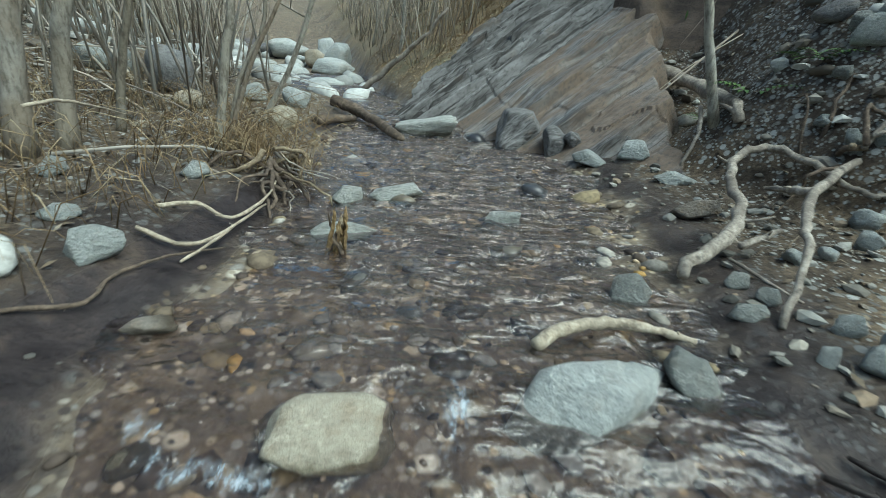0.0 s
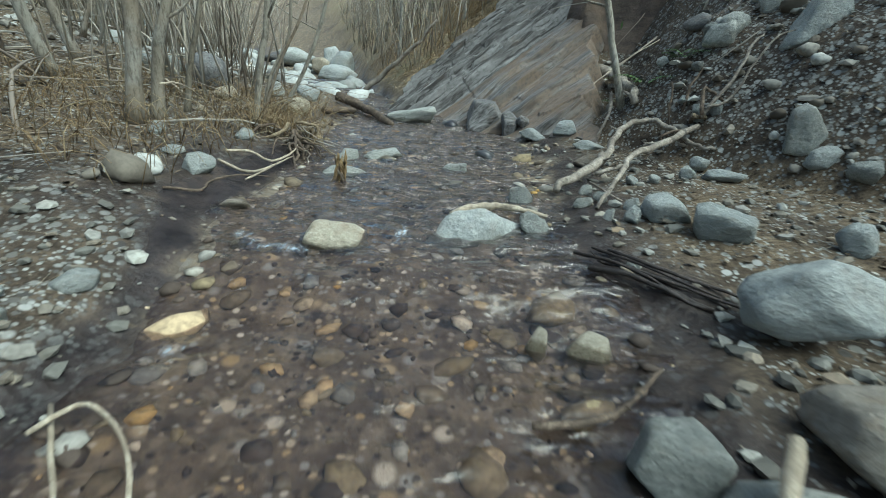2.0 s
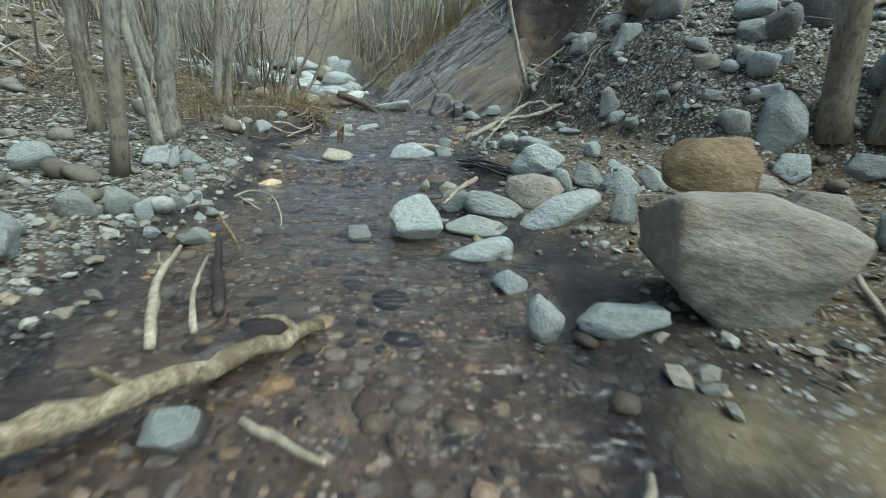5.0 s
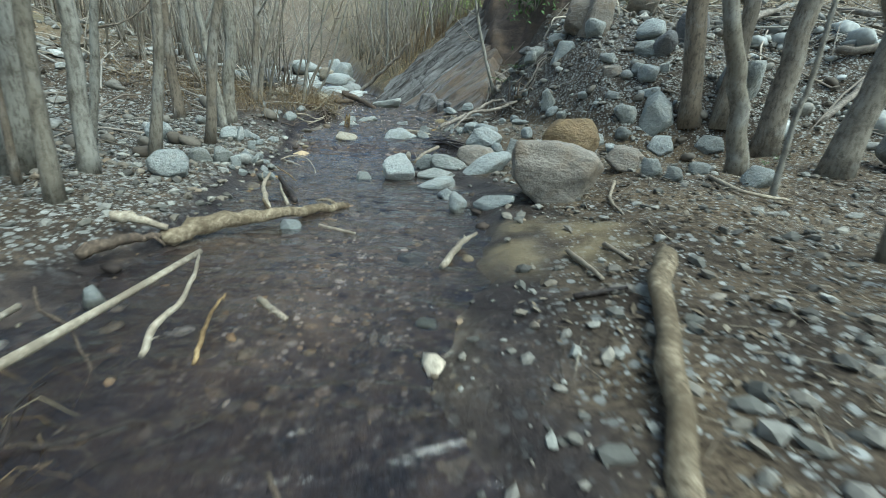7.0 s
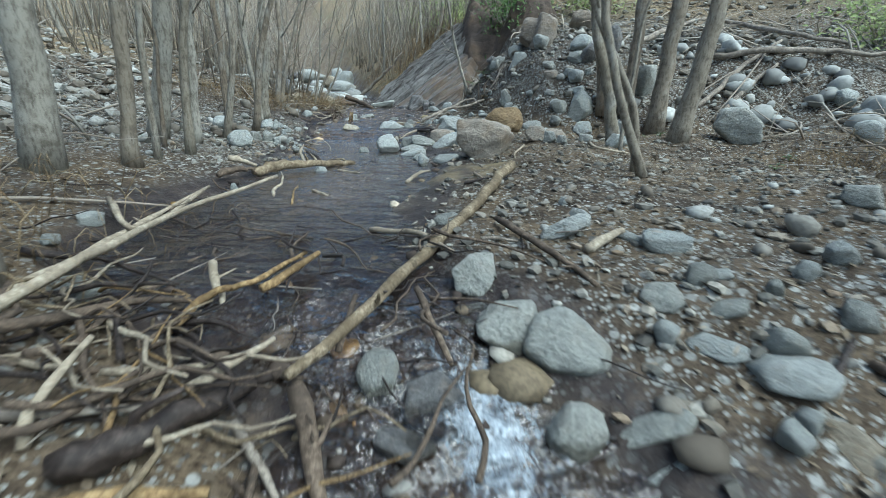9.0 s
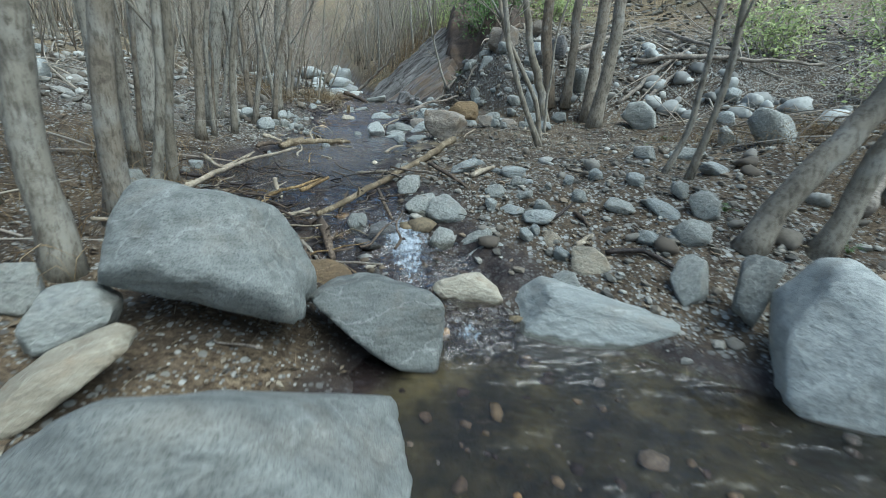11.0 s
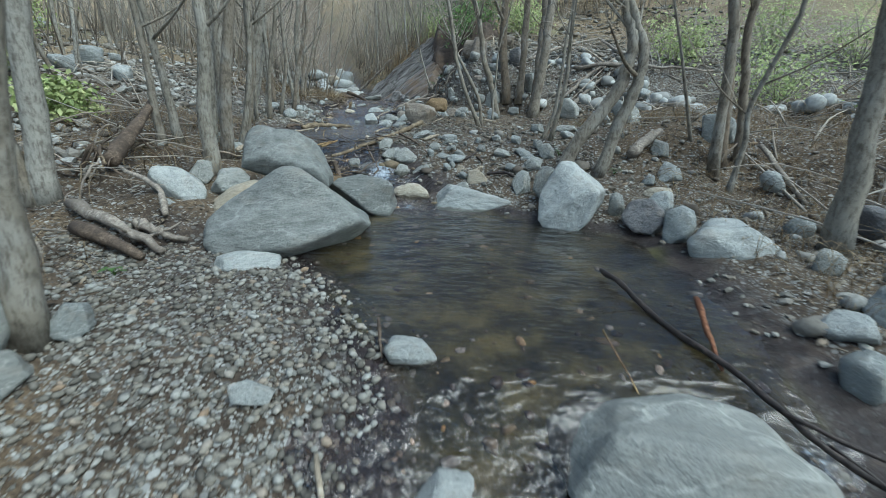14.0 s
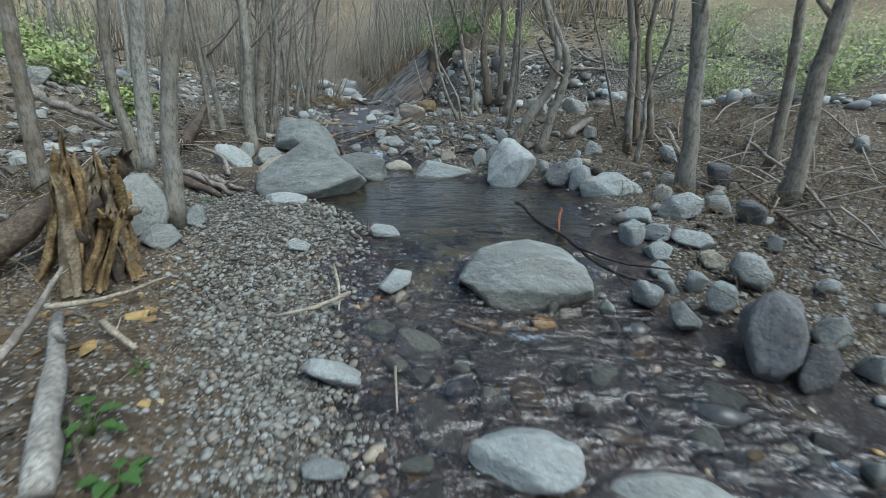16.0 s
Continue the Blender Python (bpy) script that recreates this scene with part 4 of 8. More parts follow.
shaped("stone", 2.33, 0.59, 0.26, 0.14, 0.10, 0.12, -39, 0, PALE, [(-0.50, -0.09), (-0.37, 0.37), (0.28, 0.50), (0.50, -0.15), (0.21, -0.50)])
shaped("stone", -0.16, 0.53, -0.21, 0.21, 0.16, 0.14, 17, -45, TAN, [(-0.50, 0.07), (-0.40, 0.34), (-0.19, 0.50), (0.29, 0.42), (0.50, 0.25), (0.47, -0.35), (0.37, -0.50), (-0.29, -0.36), (-0.48, -0.17)])
shaped("stone", 2.33, 0.41, 0.11, 0.26, 0.21, 0.33, -26, -2, STONE, [(-0.50, -0.29), (-0.35, 0.26), (-0.06, 0.50), (0.39, 0.23), (0.50, -0.17), (0.06, -0.50), (-0.35, -0.47)])
shaped("stone", 1.82, 0.34, -0.10, 0.19, 0.13, 0.13, -40, -9, STONE, [(-0.50, -0.11), (-0.30, 0.37), (0.23, 0.50), (0.50, -0.00), (0.24, -0.50), (-0.25, -0.39)])
shaped("stone", 1.45, 0.29, -0.16, 0.20, 0.12, 0.11, -32, -12, PALE, [(-0.50, -0.08), (-0.28, 0.50), (0.42, 0.13), (0.50, -0.14), (0.04, -0.50)])
shaped("stone", 2.35, 0.28, -0.12, 0.19, 0.15, 0.17, -27, -6, PALE, [(-0.50, -0.17), (-0.32, 0.44), (0.32, 0.50), (0.50, -0.16), (0.04, -0.50)])
shaped("stone", 2.68, 0.20, -0.10, 0.21, 0.14, 0.17, -32, -6, STONE, [(-0.50, -0.11), (-0.25, 0.50), (0.34, 0.39), (0.50, -0.20), (-0.23, -0.50)])
shaped("stone", 0.96, 0.10, -0.10, 0.25, 0.18, 0.17, -21, -12, PALE, [(-0.50, -0.12), (-0.38, 0.20), (0.02, 0.50), (0.39, 0.34), (0.50, 0.08), (0.32, -0.29), (-0.08, -0.50), (-0.39, -0.45)])
shaped("stone", -0.62, 0.10, -0.16, 0.09, 0.06, 0.05, 34, -13, PALE, [(-0.50, 0.03), (0.01, 0.50), (0.50, 0.24), (0.39, -0.50), (-0.27, -0.45)])
shaped("stone", 1.22, 0.06, -0.15, 0.15, 0.11, 0.13, -30, -14, STONE, [(-0.50, -0.15), (-0.39, 0.50), (0.14, 0.38), (0.50, -0.22), (0.30, -0.50), (-0.28, -0.41)])
shaped("stone", 1.53, 0.04, -0.15, 0.13, 0.11, 0.13, -39, -13, STONE, [(-0.50, -0.03), (-0.40, 0.50), (0.12, 0.25), (0.50, -0.16), (0.43, -0.50), (-0.06, -0.37)])
shaped("stone", -0.77, 0.01, -0.12, 0.09, 0.06, 0.07, 39, -12, PALE, [(-0.50, -0.08), (-0.05, 0.50), (0.50, 0.05), (0.33, -0.50), (-0.34, -0.39)])
shaped("stone", -0.65, -0.07, -0.16, 0.07, 0.05, 0.05, 38, -14, PALE, [(-0.50, -0.17), (-0.02, 0.50), (0.50, 0.21), (0.30, -0.45), (-0.37, -0.50)])
shaped("stone", 1.32, -0.11, -0.16, 0.16, 0.11, 0.13, -36, -15, PALE, [(-0.50, -0.09), (-0.43, 0.29), (0.07, 0.50), (0.50, 0.08), (0.50, -0.33), (0.00, -0.50)])
shaped("stone", -0.76, -0.12, -0.11, 0.06, 0.06, 0.11, 42, -12, PALE, [(-0.50, -0.24), (0.08, 0.50), (0.50, 0.47), (0.36, -0.23), (-0.27, -0.50)])
shaped("stone", 0.56, -0.22, -0.24, 0.13, 0.10, 0.13, -8, -23, STONE, [(-0.50, -0.17), (-0.34, 0.35), (0.16, 0.50), (0.50, 0.19), (0.36, -0.32), (-0.12, -0.50)])
shaped("stone", 0.89, -0.24, -0.18, 0.25, 0.20, 0.17, -24, -19, BROWN, [(-0.50, -0.06), (-0.45, 0.30), (-0.11, 0.50), (0.34, 0.46), (0.50, 0.14), (0.46, -0.24), (0.24, -0.50), (-0.19, -0.35)])
shaped("stone", 0.72, -0.37, -0.22, 0.28, 0.17, 0.12, -18, -24, STONE, [(-0.50, -0.04), (-0.40, 0.44), (-0.14, 0.50), (0.28, 0.28), (0.50, -0.10), (0.42, -0.43), (0.13, -0.50), (-0.29, -0.39)])
shaped("stone", -0.52, -0.46, -0.22, 0.06, 0.04, 0.07, 44, -20, PALE, [(-0.50, -0.25), (0.46, 0.50), (0.50, 0.11), (-0.20, -0.50)])
shaped("stone", -0.45, -0.51, -0.27, 0.05, 0.03, 0.05, 43, -23, PALE, [(-0.50, -0.15), (0.04, 0.50), (0.50, -0.02), (0.27, -0.50)])
shaped("stone", 0.65, -0.51, -0.27, 0.23, 0.14, 0.11, -17, -30, STONE, [(-0.50, -0.23), (-0.40, 0.28), (-0.19, 0.50), (0.30, 0.39), (0.50, 0.13), (0.40, -0.24), (0.05, -0.50), (-0.34, -0.45)])
shaped("stone", 0.95, -0.52, -0.18, 0.24, 0.14, 0.21, -33, -23, PALE, [(-0.50, -0.37), (-0.44, -0.05), (-0.17, 0.27), (0.19, 0.50), (0.43, 0.49), (0.50, 0.31), (0.37, 0.00), (0.22, -0.30), (-0.01, -0.46), (-0.34, -0.50)])
shaped("stone", 0.42, -0.58, -0.22, 0.19, 0.17, 0.17, -2, -30, PALE, [(-0.50, -0.13), (-0.41, 0.18), (-0.05, 0.50), (0.14, 0.50), (0.41, 0.14), (0.50, -0.19), (0.37, -0.39), (0.01, -0.50), (-0.37, -0.42)])
shaped("stone", 1.16, -0.60, -0.14, 0.09, 0.07, 0.14, -44, -20, STONE, [(-0.50, -0.20), (-0.45, 0.25), (-0.09, 0.50), (0.31, 0.18), (0.50, -0.26), (0.25, -0.50), (-0.23, -0.48)])
shaped("stone", 0.21, -0.61, -0.28, 0.09, 0.07, 0.09, 13, -34, STONE, [(-0.50, 0.02), (-0.31, 0.47), (0.24, 0.50), (0.50, -0.05), (0.34, -0.50), (-0.34, -0.48)])
shaped("boulder", 1.42, -0.62, 0.02, 0.30, 0.21, 0.19, -17, -6, OCHRE, [(-0.50, 0.07), (-0.25, 0.47), (0.29, 0.50), (0.50, -0.04), (0.43, -0.50), (-0.07, -0.50), (-0.42, -0.31)])
shaped("stone", -0.33, -0.70, -0.28, 0.07, 0.05, 0.08, 46, -28, STONE, [(-0.50, 0.31), (-0.21, 0.50), (0.41, 0.20), (0.50, -0.22), (0.04, -0.50), (-0.49, -0.14)])
shaped("boulder", 3.34, -0.72, 0.00, 0.34, 0.27, 0.31, -26, -3, STONE, [(-0.50, -0.02), (-0.35, 0.41), (0.07, 0.50), (0.44, 0.19), (0.50, -0.39), (0.02, -0.50)])
shaped("stone", 0.62, -0.74, -0.29, 0.24, 0.15, 0.16, -20, -39, PALE, [(-0.50, -0.22), (-0.31, 0.02), (0.08, 0.35), (0.38, 0.50), (0.50, 0.39), (0.46, 0.07), (0.30, -0.24), (0.00, -0.43), (-0.28, -0.50)])
shaped("stone", 1.66, -0.81, -0.08, 0.18, 0.13, 0.12, -24, -9, BROWN, [(-0.50, 0.01), (-0.28, 0.50), (0.27, 0.47), (0.50, -0.04), (0.40, -0.50), (-0.16, -0.43)])
shaped("stone", 1.75, -0.99, -0.09, 0.10, 0.08, 0.10, -28, -9, STONE, [(-0.46, -0.25), (-0.50, 0.50), (0.19, 0.46), (0.50, -0.12), (0.06, -0.50)])
shaped("stone", 0.72, -1.00, -0.27, 0.10, 0.08, 0.07, -1, -16, PALE, [(-0.50, -0.01), (-0.14, 0.50), (0.50, 0.06), (0.40, -0.50), (-0.23, -0.47)])
shaped("stone", 2.23, -1.08, -0.10, 0.14, 0.10, 0.11, -39, -9, PALE, [(-0.50, -0.15), (-0.23, 0.50), (0.38, 0.38), (0.50, -0.02), (0.11, -0.50), (-0.30, -0.47)])
shaped("stone", 1.82, -1.09, -0.10, 0.08, 0.07, 0.08, -31, -10, STONE, [(-0.50, -0.20), (-0.39, 0.50), (0.25, 0.38), (0.50, -0.19), (-0.06, -0.50)])
shaped("boulder", 1.22, -1.18, -0.11, 0.41, 0.33, 0.30, -17, -11, BROWN, [(-0.49, -0.06), (-0.50, 0.36), (-0.35, 0.49), (0.06, 0.50), (0.38, 0.36), (0.50, 0.19), (0.37, -0.24), (0.17, -0.50), (-0.11, -0.49), (-0.36, -0.24)])
shaped("stone", -0.61, -1.18, -0.14, 0.17, 0.12, 0.14, 36, -11, PALE, [(-0.50, 0.18), (-0.24, 0.49), (0.32, 0.50), (0.50, 0.08), (0.37, -0.43), (-0.15, -0.50), (-0.50, -0.23)])
shaped("stone", 0.94, -1.25, -0.24, 0.18, 0.09, 0.08, -9, -16, PALE, [(-0.50, -0.09), (-0.26, 0.39), (0.50, 0.50), (0.46, 0.09), (-0.09, -0.50), (-0.42, -0.42)])
shaped("boulder", -4.22, -1.57, 0.76, 0.35, 0.28, 0.34, 41, 4, PALE, [(-0.50, -0.20), (-0.27, 0.35), (0.47, 0.50), (0.50, -0.02), (0.21, -0.47), (-0.41, -0.50)])
shaped("stone", 0.11, -1.59, -0.29, 0.11, 0.08, 0.07, 23, -21, PALE, [(-0.50, -0.10), (-0.22, 0.50), (0.20, 0.44), (0.50, -0.26), (0.14, -0.50)])
shaped("stone", 1.46, -2.75, -0.19, 0.04, 0.03, 0.05, -39, -23, PALE, [(-0.50, -0.16), (-0.45, 0.41), (0.06, 0.50), (0.50, -0.06), (0.25, -0.50)])
shaped("stone", 2.86, -2.83, -0.13, 0.22, 0.15, 0.10, -36, -7, STONE, [(-0.50, 0.00), (-0.31, 0.44), (0.35, 0.50), (0.50, 0.10), (0.12, -0.44), (-0.33, -0.50)])
shaped("stone", 2.56, -2.86, -0.12, 0.13, 0.09, 0.10, -43, -9, STONE, [(-0.50, -0.11), (-0.48, 0.46), (0.25, 0.50), (0.50, -0.32), (-0.04, -0.50)])
shaped("stone", 0.99, -2.88, -0.25, 0.10, 0.07, 0.08, -15, -35, STONE, [(-0.50, -0.23), (-0.43, 0.32), (0.15, 0.50), (0.50, 0.24), (0.37, -0.25), (-0.29, -0.50)])
shaped("stone", 1.48, -2.91, -0.20, 0.09, 0.04, 0.05, -46, -25, PALE, [(-0.50, -0.04), (-0.40, 0.50), (0.14, 0.43), (0.50, 0.13), (0.35, -0.34), (-0.15, -0.50)])
shaped("stone", 1.38, -3.10, -0.20, 0.16, 0.10, 0.11, -15, -16, PALE, [(-0.50, -0.43), (-0.41, -0.06), (0.25, 0.50), (0.47, 0.50), (0.50, 0.16), (0.07, -0.25), (-0.38, -0.50)])
shaped("stone", 1.60, -3.17, -0.21, 0.13, 0.06, 0.05, -24, -16, PALE, [(-0.50, 0.07), (-0.26, 0.50), (0.50, -0.08), (0.33, -0.47), (-0.19, -0.50)])
shaped("stone", -0.23, -3.29, -0.22, 0.05, 0.04, 0.04, 45, -15, PALE, [(-0.50, 0.00), (-0.19, 0.50), (0.50, 0.26), (0.38, -0.50), (-0.34, -0.50)])
shaped("stone", 2.10, -3.35, -0.19, 0.07, 0.05, 0.06, -43, -14, STONE, [(-0.50, -0.16), (-0.29, 0.50), (0.35, 0.46), (0.50, -0.13), (-0.04, -0.50)])
shaped("stone", 1.07, -3.36, -0.27, 0.12, 0.10, 0.13, -3, -23, STONE, [(-0.50, 0.09), (-0.12, 0.41), (0.41, 0.50), (0.50, 0.01), (0.19, -0.50), (-0.34, -0.40)])
shaped("stone", 1.69, -3.44, -0.22, 0.11, 0.08, 0.06, -32, -19, PALE, [(-0.50, -0.50), (-0.21, 0.19), (0.35, 0.50), (0.50, 0.12), (-0.02, -0.41)])
shaped("stone", -0.04, -3.47, -0.28, 0.07, 0.05, 0.05, 45, -19, STONE, [(-0.50, 0.10), (-0.17, 0.50), (0.50, 0.21), (0.29, -0.50), (-0.33, -0.42)])
shaped("stone", 4.03, -3.48, -0.05, 0.26, 0.18, 0.28, -39, -4, PALE, [(-0.37, -0.19), (-0.50, 0.38), (0.00, 0.50), (0.46, 0.30), (0.50, -0.23), (-0.01, -0.50)])
shaped("stone", 1.55, -3.51, -0.26, 0.11, 0.08, 0.09, -28, -23, STONE, [(-0.50, -0.23), (-0.40, 0.28), (0.09, 0.50), (0.50, -0.01), (0.33, -0.37), (-0.22, -0.50)])
shaped("stone", 1.15, -3.54, -0.34, 0.15, 0.12, 0.15, -8, -30, STONE, [(-0.50, 0.05), (-0.18, 0.42), (0.40, 0.50), (0.50, 0.14), (0.18, -0.50), (-0.32, -0.32)])
shaped("stone", 1.67, -3.55, -0.27, 0.11, 0.07, 0.09, -34, -23, STONE, [(-0.50, -0.25), (-0.18, 0.20), (0.42, 0.50), (0.50, 0.04), (-0.08, -0.34), (-0.40, -0.50)])
shaped("stone", 1.29, -3.59, -0.36, 0.22, 0.17, 0.19, -17, -31, STONE, [(-0.50, -0.27), (-0.37, 0.30), (-0.13, 0.50), (0.14, 0.36), (0.47, 0.03), (0.50, -0.26), (0.28, -0.45), (-0.21, -0.50)])
shaped("stone", 1.62, -3.64, -0.32, 0.13, 0.07, 0.06, -35, -27, PALE, [(-0.50, 0.08), (-0.27, 0.50), (0.41, 0.45), (0.50, -0.04), (0.17, -0.50), (-0.36, -0.40)])
shaped("stone", -0.28, -3.67, -0.21, 0.14, 0.10, 0.12, 44, -12, STONE, [(-0.50, 0.16), (-0.29, 0.50), (0.29, 0.40), (0.50, -0.30), (0.23, -0.50), (-0.50, -0.28)])
shaped("stone", 0.84, -3.67, -0.41, 0.10, 0.09, 0.14, 11, -36, STONE, [(-0.50, 0.15), (-0.22, 0.50), (0.32, 0.47), (0.50, 0.09), (0.32, -0.49), (-0.14, -0.50)])
shaped("stone", 3.46, -3.68, -0.20, 0.15, 0.12, 0.15, -34, -7, STONE, [(-0.50, -0.16), (-0.33, 0.50), (0.33, 0.33), (0.50, -0.40), (-0.21, -0.50)])
shaped("stone", 0.98, -3.70, -0.45, 0.19, 0.15, 0.15, 1, -39, DARK, [(-0.50, -0.19), (-0.45, 0.31), (0.01, 0.50), (0.43, 0.16), (0.50, -0.21), (0.29, -0.50), (-0.25, -0.43)])
shaped("stone", 2.31, -3.73, -0.27, 0.20, 0.10, 0.10, -38, -16, PALE, [(-0.50, 0.29), (-0.23, 0.50), (0.25, 0.13), (0.50, -0.22), (0.32, -0.50), (-0.10, -0.23)])
shaped("stone", 1.33, -3.75, -0.46, 0.10, 0.08, 0.10, -23, -39, STONE, [(-0.50, -0.31), (-0.24, 0.27), (0.31, 0.50), (0.50, 0.01), (0.11, -0.41), (-0.34, -0.50)])
shaped("stone", 2.49, -3.78, -0.24, 0.13, 0.11, 0.15, -43, -14, STONE, [(-0.50, -0.00), (-0.42, 0.40), (-0.03, 0.50), (0.41, 0.20), (0.50, -0.26), (0.16, -0.50), (-0.26, -0.33)])
shaped("stone", 1.45, -3.79, -0.43, 0.15, 0.11, 0.12, -31, -37, STONE, [(-0.50, -0.48), (-0.45, 0.03), (0.12, 0.50), (0.48, 0.39), (0.50, 0.03), (0.11, -0.26), (-0.35, -0.50)])
shaped("stone", -0.14, -3.83, -0.28, 0.17, 0.12, 0.12, 44, -16, PALE, [(-0.48, 0.18), (-0.34, 0.50), (0.32, 0.33), (0.50, 0.02), (0.28, -0.50), (-0.50, -0.29)])
shaped("stone", 1.67, -3.85, -0.39, 0.04, 0.03, 0.06, -44, -33, PALE, [(-0.34, -0.41), (-0.50, 0.21), (0.06, 0.50), (0.50, 0.00), (0.16, -0.50)])
shaped("stone", 1.49, -3.86, -0.47, 0.16, 0.11, 0.16, -36, -40, PALE, [(-0.50, -0.32), (-0.22, 0.10), (0.24, 0.50), (0.50, 0.39), (0.46, 0.04), (0.13, -0.26), (-0.31, -0.50)])
shaped("stone", -2.54, -3.86, 0.36, 0.25, 0.18, 0.18, 43, 2, STONE, [(-0.50, -0.18), (-0.22, 0.46), (0.42, 0.50), (0.50, 0.18), (0.08, -0.48), (-0.46, -0.50)])
shaped("stone", 1.77, -3.86, -0.41, 0.11, 0.07, 0.11, -49, -32, TAN, [(-0.42, -0.15), (-0.50, 0.35), (-0.06, 0.50), (0.35, 0.33), (0.50, -0.17), (0.02, -0.50)])
shaped("stone", 1.91, -4.04, -0.43, 0.17, 0.13, 0.12, -33, -26, TAN, [(-0.43, -0.11), (-0.50, 0.40), (0.02, 0.50), (0.36, 0.23), (0.50, -0.17), (0.09, -0.50), (-0.31, -0.48)])
shaped("stone", 3.41, -4.05, -0.35, 0.17, 0.14, 0.19, -37, -11, PALE, [(-0.50, 0.07), (-0.29, 0.50), (0.31, 0.29), (0.50, -0.11), (0.06, -0.50), (-0.28, -0.44)])
shaped("stone", 0.79, -4.08, -0.52, 0.27, 0.16, 0.14, 19, -34, OCHRE, [(-0.50, 0.14), (-0.40, 0.50), (0.19, 0.45), (0.45, 0.08), (0.50, -0.35), (0.26, -0.50), (-0.32, -0.36)])
shaped("stone", 1.40, -4.09, -0.57, 0.28, 0.22, 0.19, -12, -37, TAN, [(-0.50, -0.05), (-0.34, 0.25), (0.12, 0.50), (0.37, 0.23), (0.50, -0.11), (0.18, -0.50), (-0.29, -0.33)])
shaped("stone", 3.23, -4.11, -0.39, 0.09, 0.07, 0.10, -35, -12, PALE, [(-0.50, -0.26), (-0.06, 0.50), (0.50, 0.15), (0.50, -0.43), (-0.28, -0.50)])
shaped("stone", 1.79, -4.12, -0.50, 0.13, 0.11, 0.11, -31, -32, STONE, [(-0.50, 0.19), (-0.27, 0.50), (0.22, 0.47), (0.50, 0.02), (0.48, -0.48), (0.12, -0.50), (-0.32, -0.18)])
shaped("stone", 2.23, -4.23, -0.44, 0.13, 0.11, 0.23, -48, -26, STONE, [(-0.50, 0.05), (-0.47, 0.33), (-0.21, 0.50), (0.22, 0.45), (0.50, -0.18), (0.14, -0.50), (-0.23, -0.28)])
shaped("stone", 3.22, -4.29, -0.45, 0.21, 0.15, 0.10, -37, -14, TAN, [(-0.50, -0.27), (-0.19, 0.39), (0.39, 0.50), (0.50, 0.07), (0.03, -0.50)])
shaped("stone", 2.37, -4.40, -0.38, 0.13, 0.11, 0.24, -21, -15, STONE, [(-0.50, -0.27), (-0.47, 0.29), (-0.04, 0.50), (0.50, 0.35), (0.26, -0.09), (0.06, -0.50)])
shaped("boulder", 1.84, -4.24, -0.60, 0.60, 0.42, 0.30, -8, -16, PALE, [(-0.50, -0.40), (-0.44, 0.07), (-0.28, 0.50), (-0.08, 0.42), (0.47, 0.20), (0.50, -0.07), (0.15, -0.37), (-0.19, -0.50)])
shaped("stone", 0.02, -4.65, -0.33, 0.14, 0.12, 0.16, 37, -13, STONE, [(-0.50, 0.03), (-0.06, 0.50), (0.50, 0.46), (0.47, -0.17), (0.04, -0.50), (-0.42, -0.31)])
shaped("boulder", 2.50, -4.66, -0.42, 0.38, 0.32, 0.46, -27, -17, PALE, [(-0.45, -0.34), (-0.50, 0.08), (-0.31, 0.46), (-0.13, 0.50), (0.09, 0.37), (0.50, 0.14), (0.43, -0.04), (0.33, -0.37), (0.05, -0.50), (-0.32, -0.50)])
shaped("boulder", 1.07, -4.44, -0.53, 0.46, 0.40, 0.33, 12, -16, MID, [(-0.50, 0.24), (-0.32, 0.43), (-0.02, 0.50), (0.35, 0.33), (0.50, 0.05), (0.45, -0.31), (0.27, -0.50), (0.05, -0.41), (-0.15, -0.12)])
shaped("stone", 0.27, -4.75, -0.35, 0.23, 0.18, 0.16, 34, -15, STONE, [(-0.50, -0.18), (-0.24, 0.47), (0.28, 0.50), (0.50, 0.11), (0.39, -0.27), (-0.12, -0.49), (-0.45, -0.50)])
shaped("stone", 3.05, -4.75, -0.41, 0.15, 0.12, 0.15, -40, -16, PALE, [(-0.50, -0.03), (-0.27, 0.46), (0.27, 0.50), (0.50, -0.11), (0.33, -0.50), (-0.14, -0.29)])
shaped("boulder", 0.57, -4.53, -0.235, 0.56, 0.46, 0.42, 14, -10, MID, [(-0.49, 0.04), (-0.42, 0.32), (-0.31, 0.49), (-0.08, 0.50), (0.24, 0.38), (0.41, 0.07), (0.50, -0.19), (0.47, -0.50), (0.17, -0.38), (-0.20, -0.25), (-0.50, -0.15)])
shaped("stone", 2.92, -4.87, -0.49, 0.27, 0.22, 0.24, -39, -19, DARK, [(-0.50, 0.06), (-0.39, 0.42), (0.04, 0.50), (0.42, 0.21), (0.50, -0.01), (0.33, -0.48), (-0.10, -0.50), (-0.31, -0.31)])
shaped("boulder", 0.39, -4.95, -0.41, 0.32, 0.19, 0.19, 34, -18, TAN, [(-0.50, -0.45), (-0.35, -0.08), (-0.04, 0.32), (0.42, 0.50), (0.50, 0.31), (0.31, 0.10), (-0.03, -0.18), (-0.36, -0.50)])
shaped("stone", 0.08, -4.99, -0.38, 0.28, 0.17, 0.31, 42, -16, PALE, [(-0.48, 0.39), (-0.36, 0.50), (0.08, 0.41), (0.44, 0.10), (0.50, -0.18), (0.38, -0.47), (0.00, -0.50), (-0.24, -0.19), (-0.50, 0.12)])
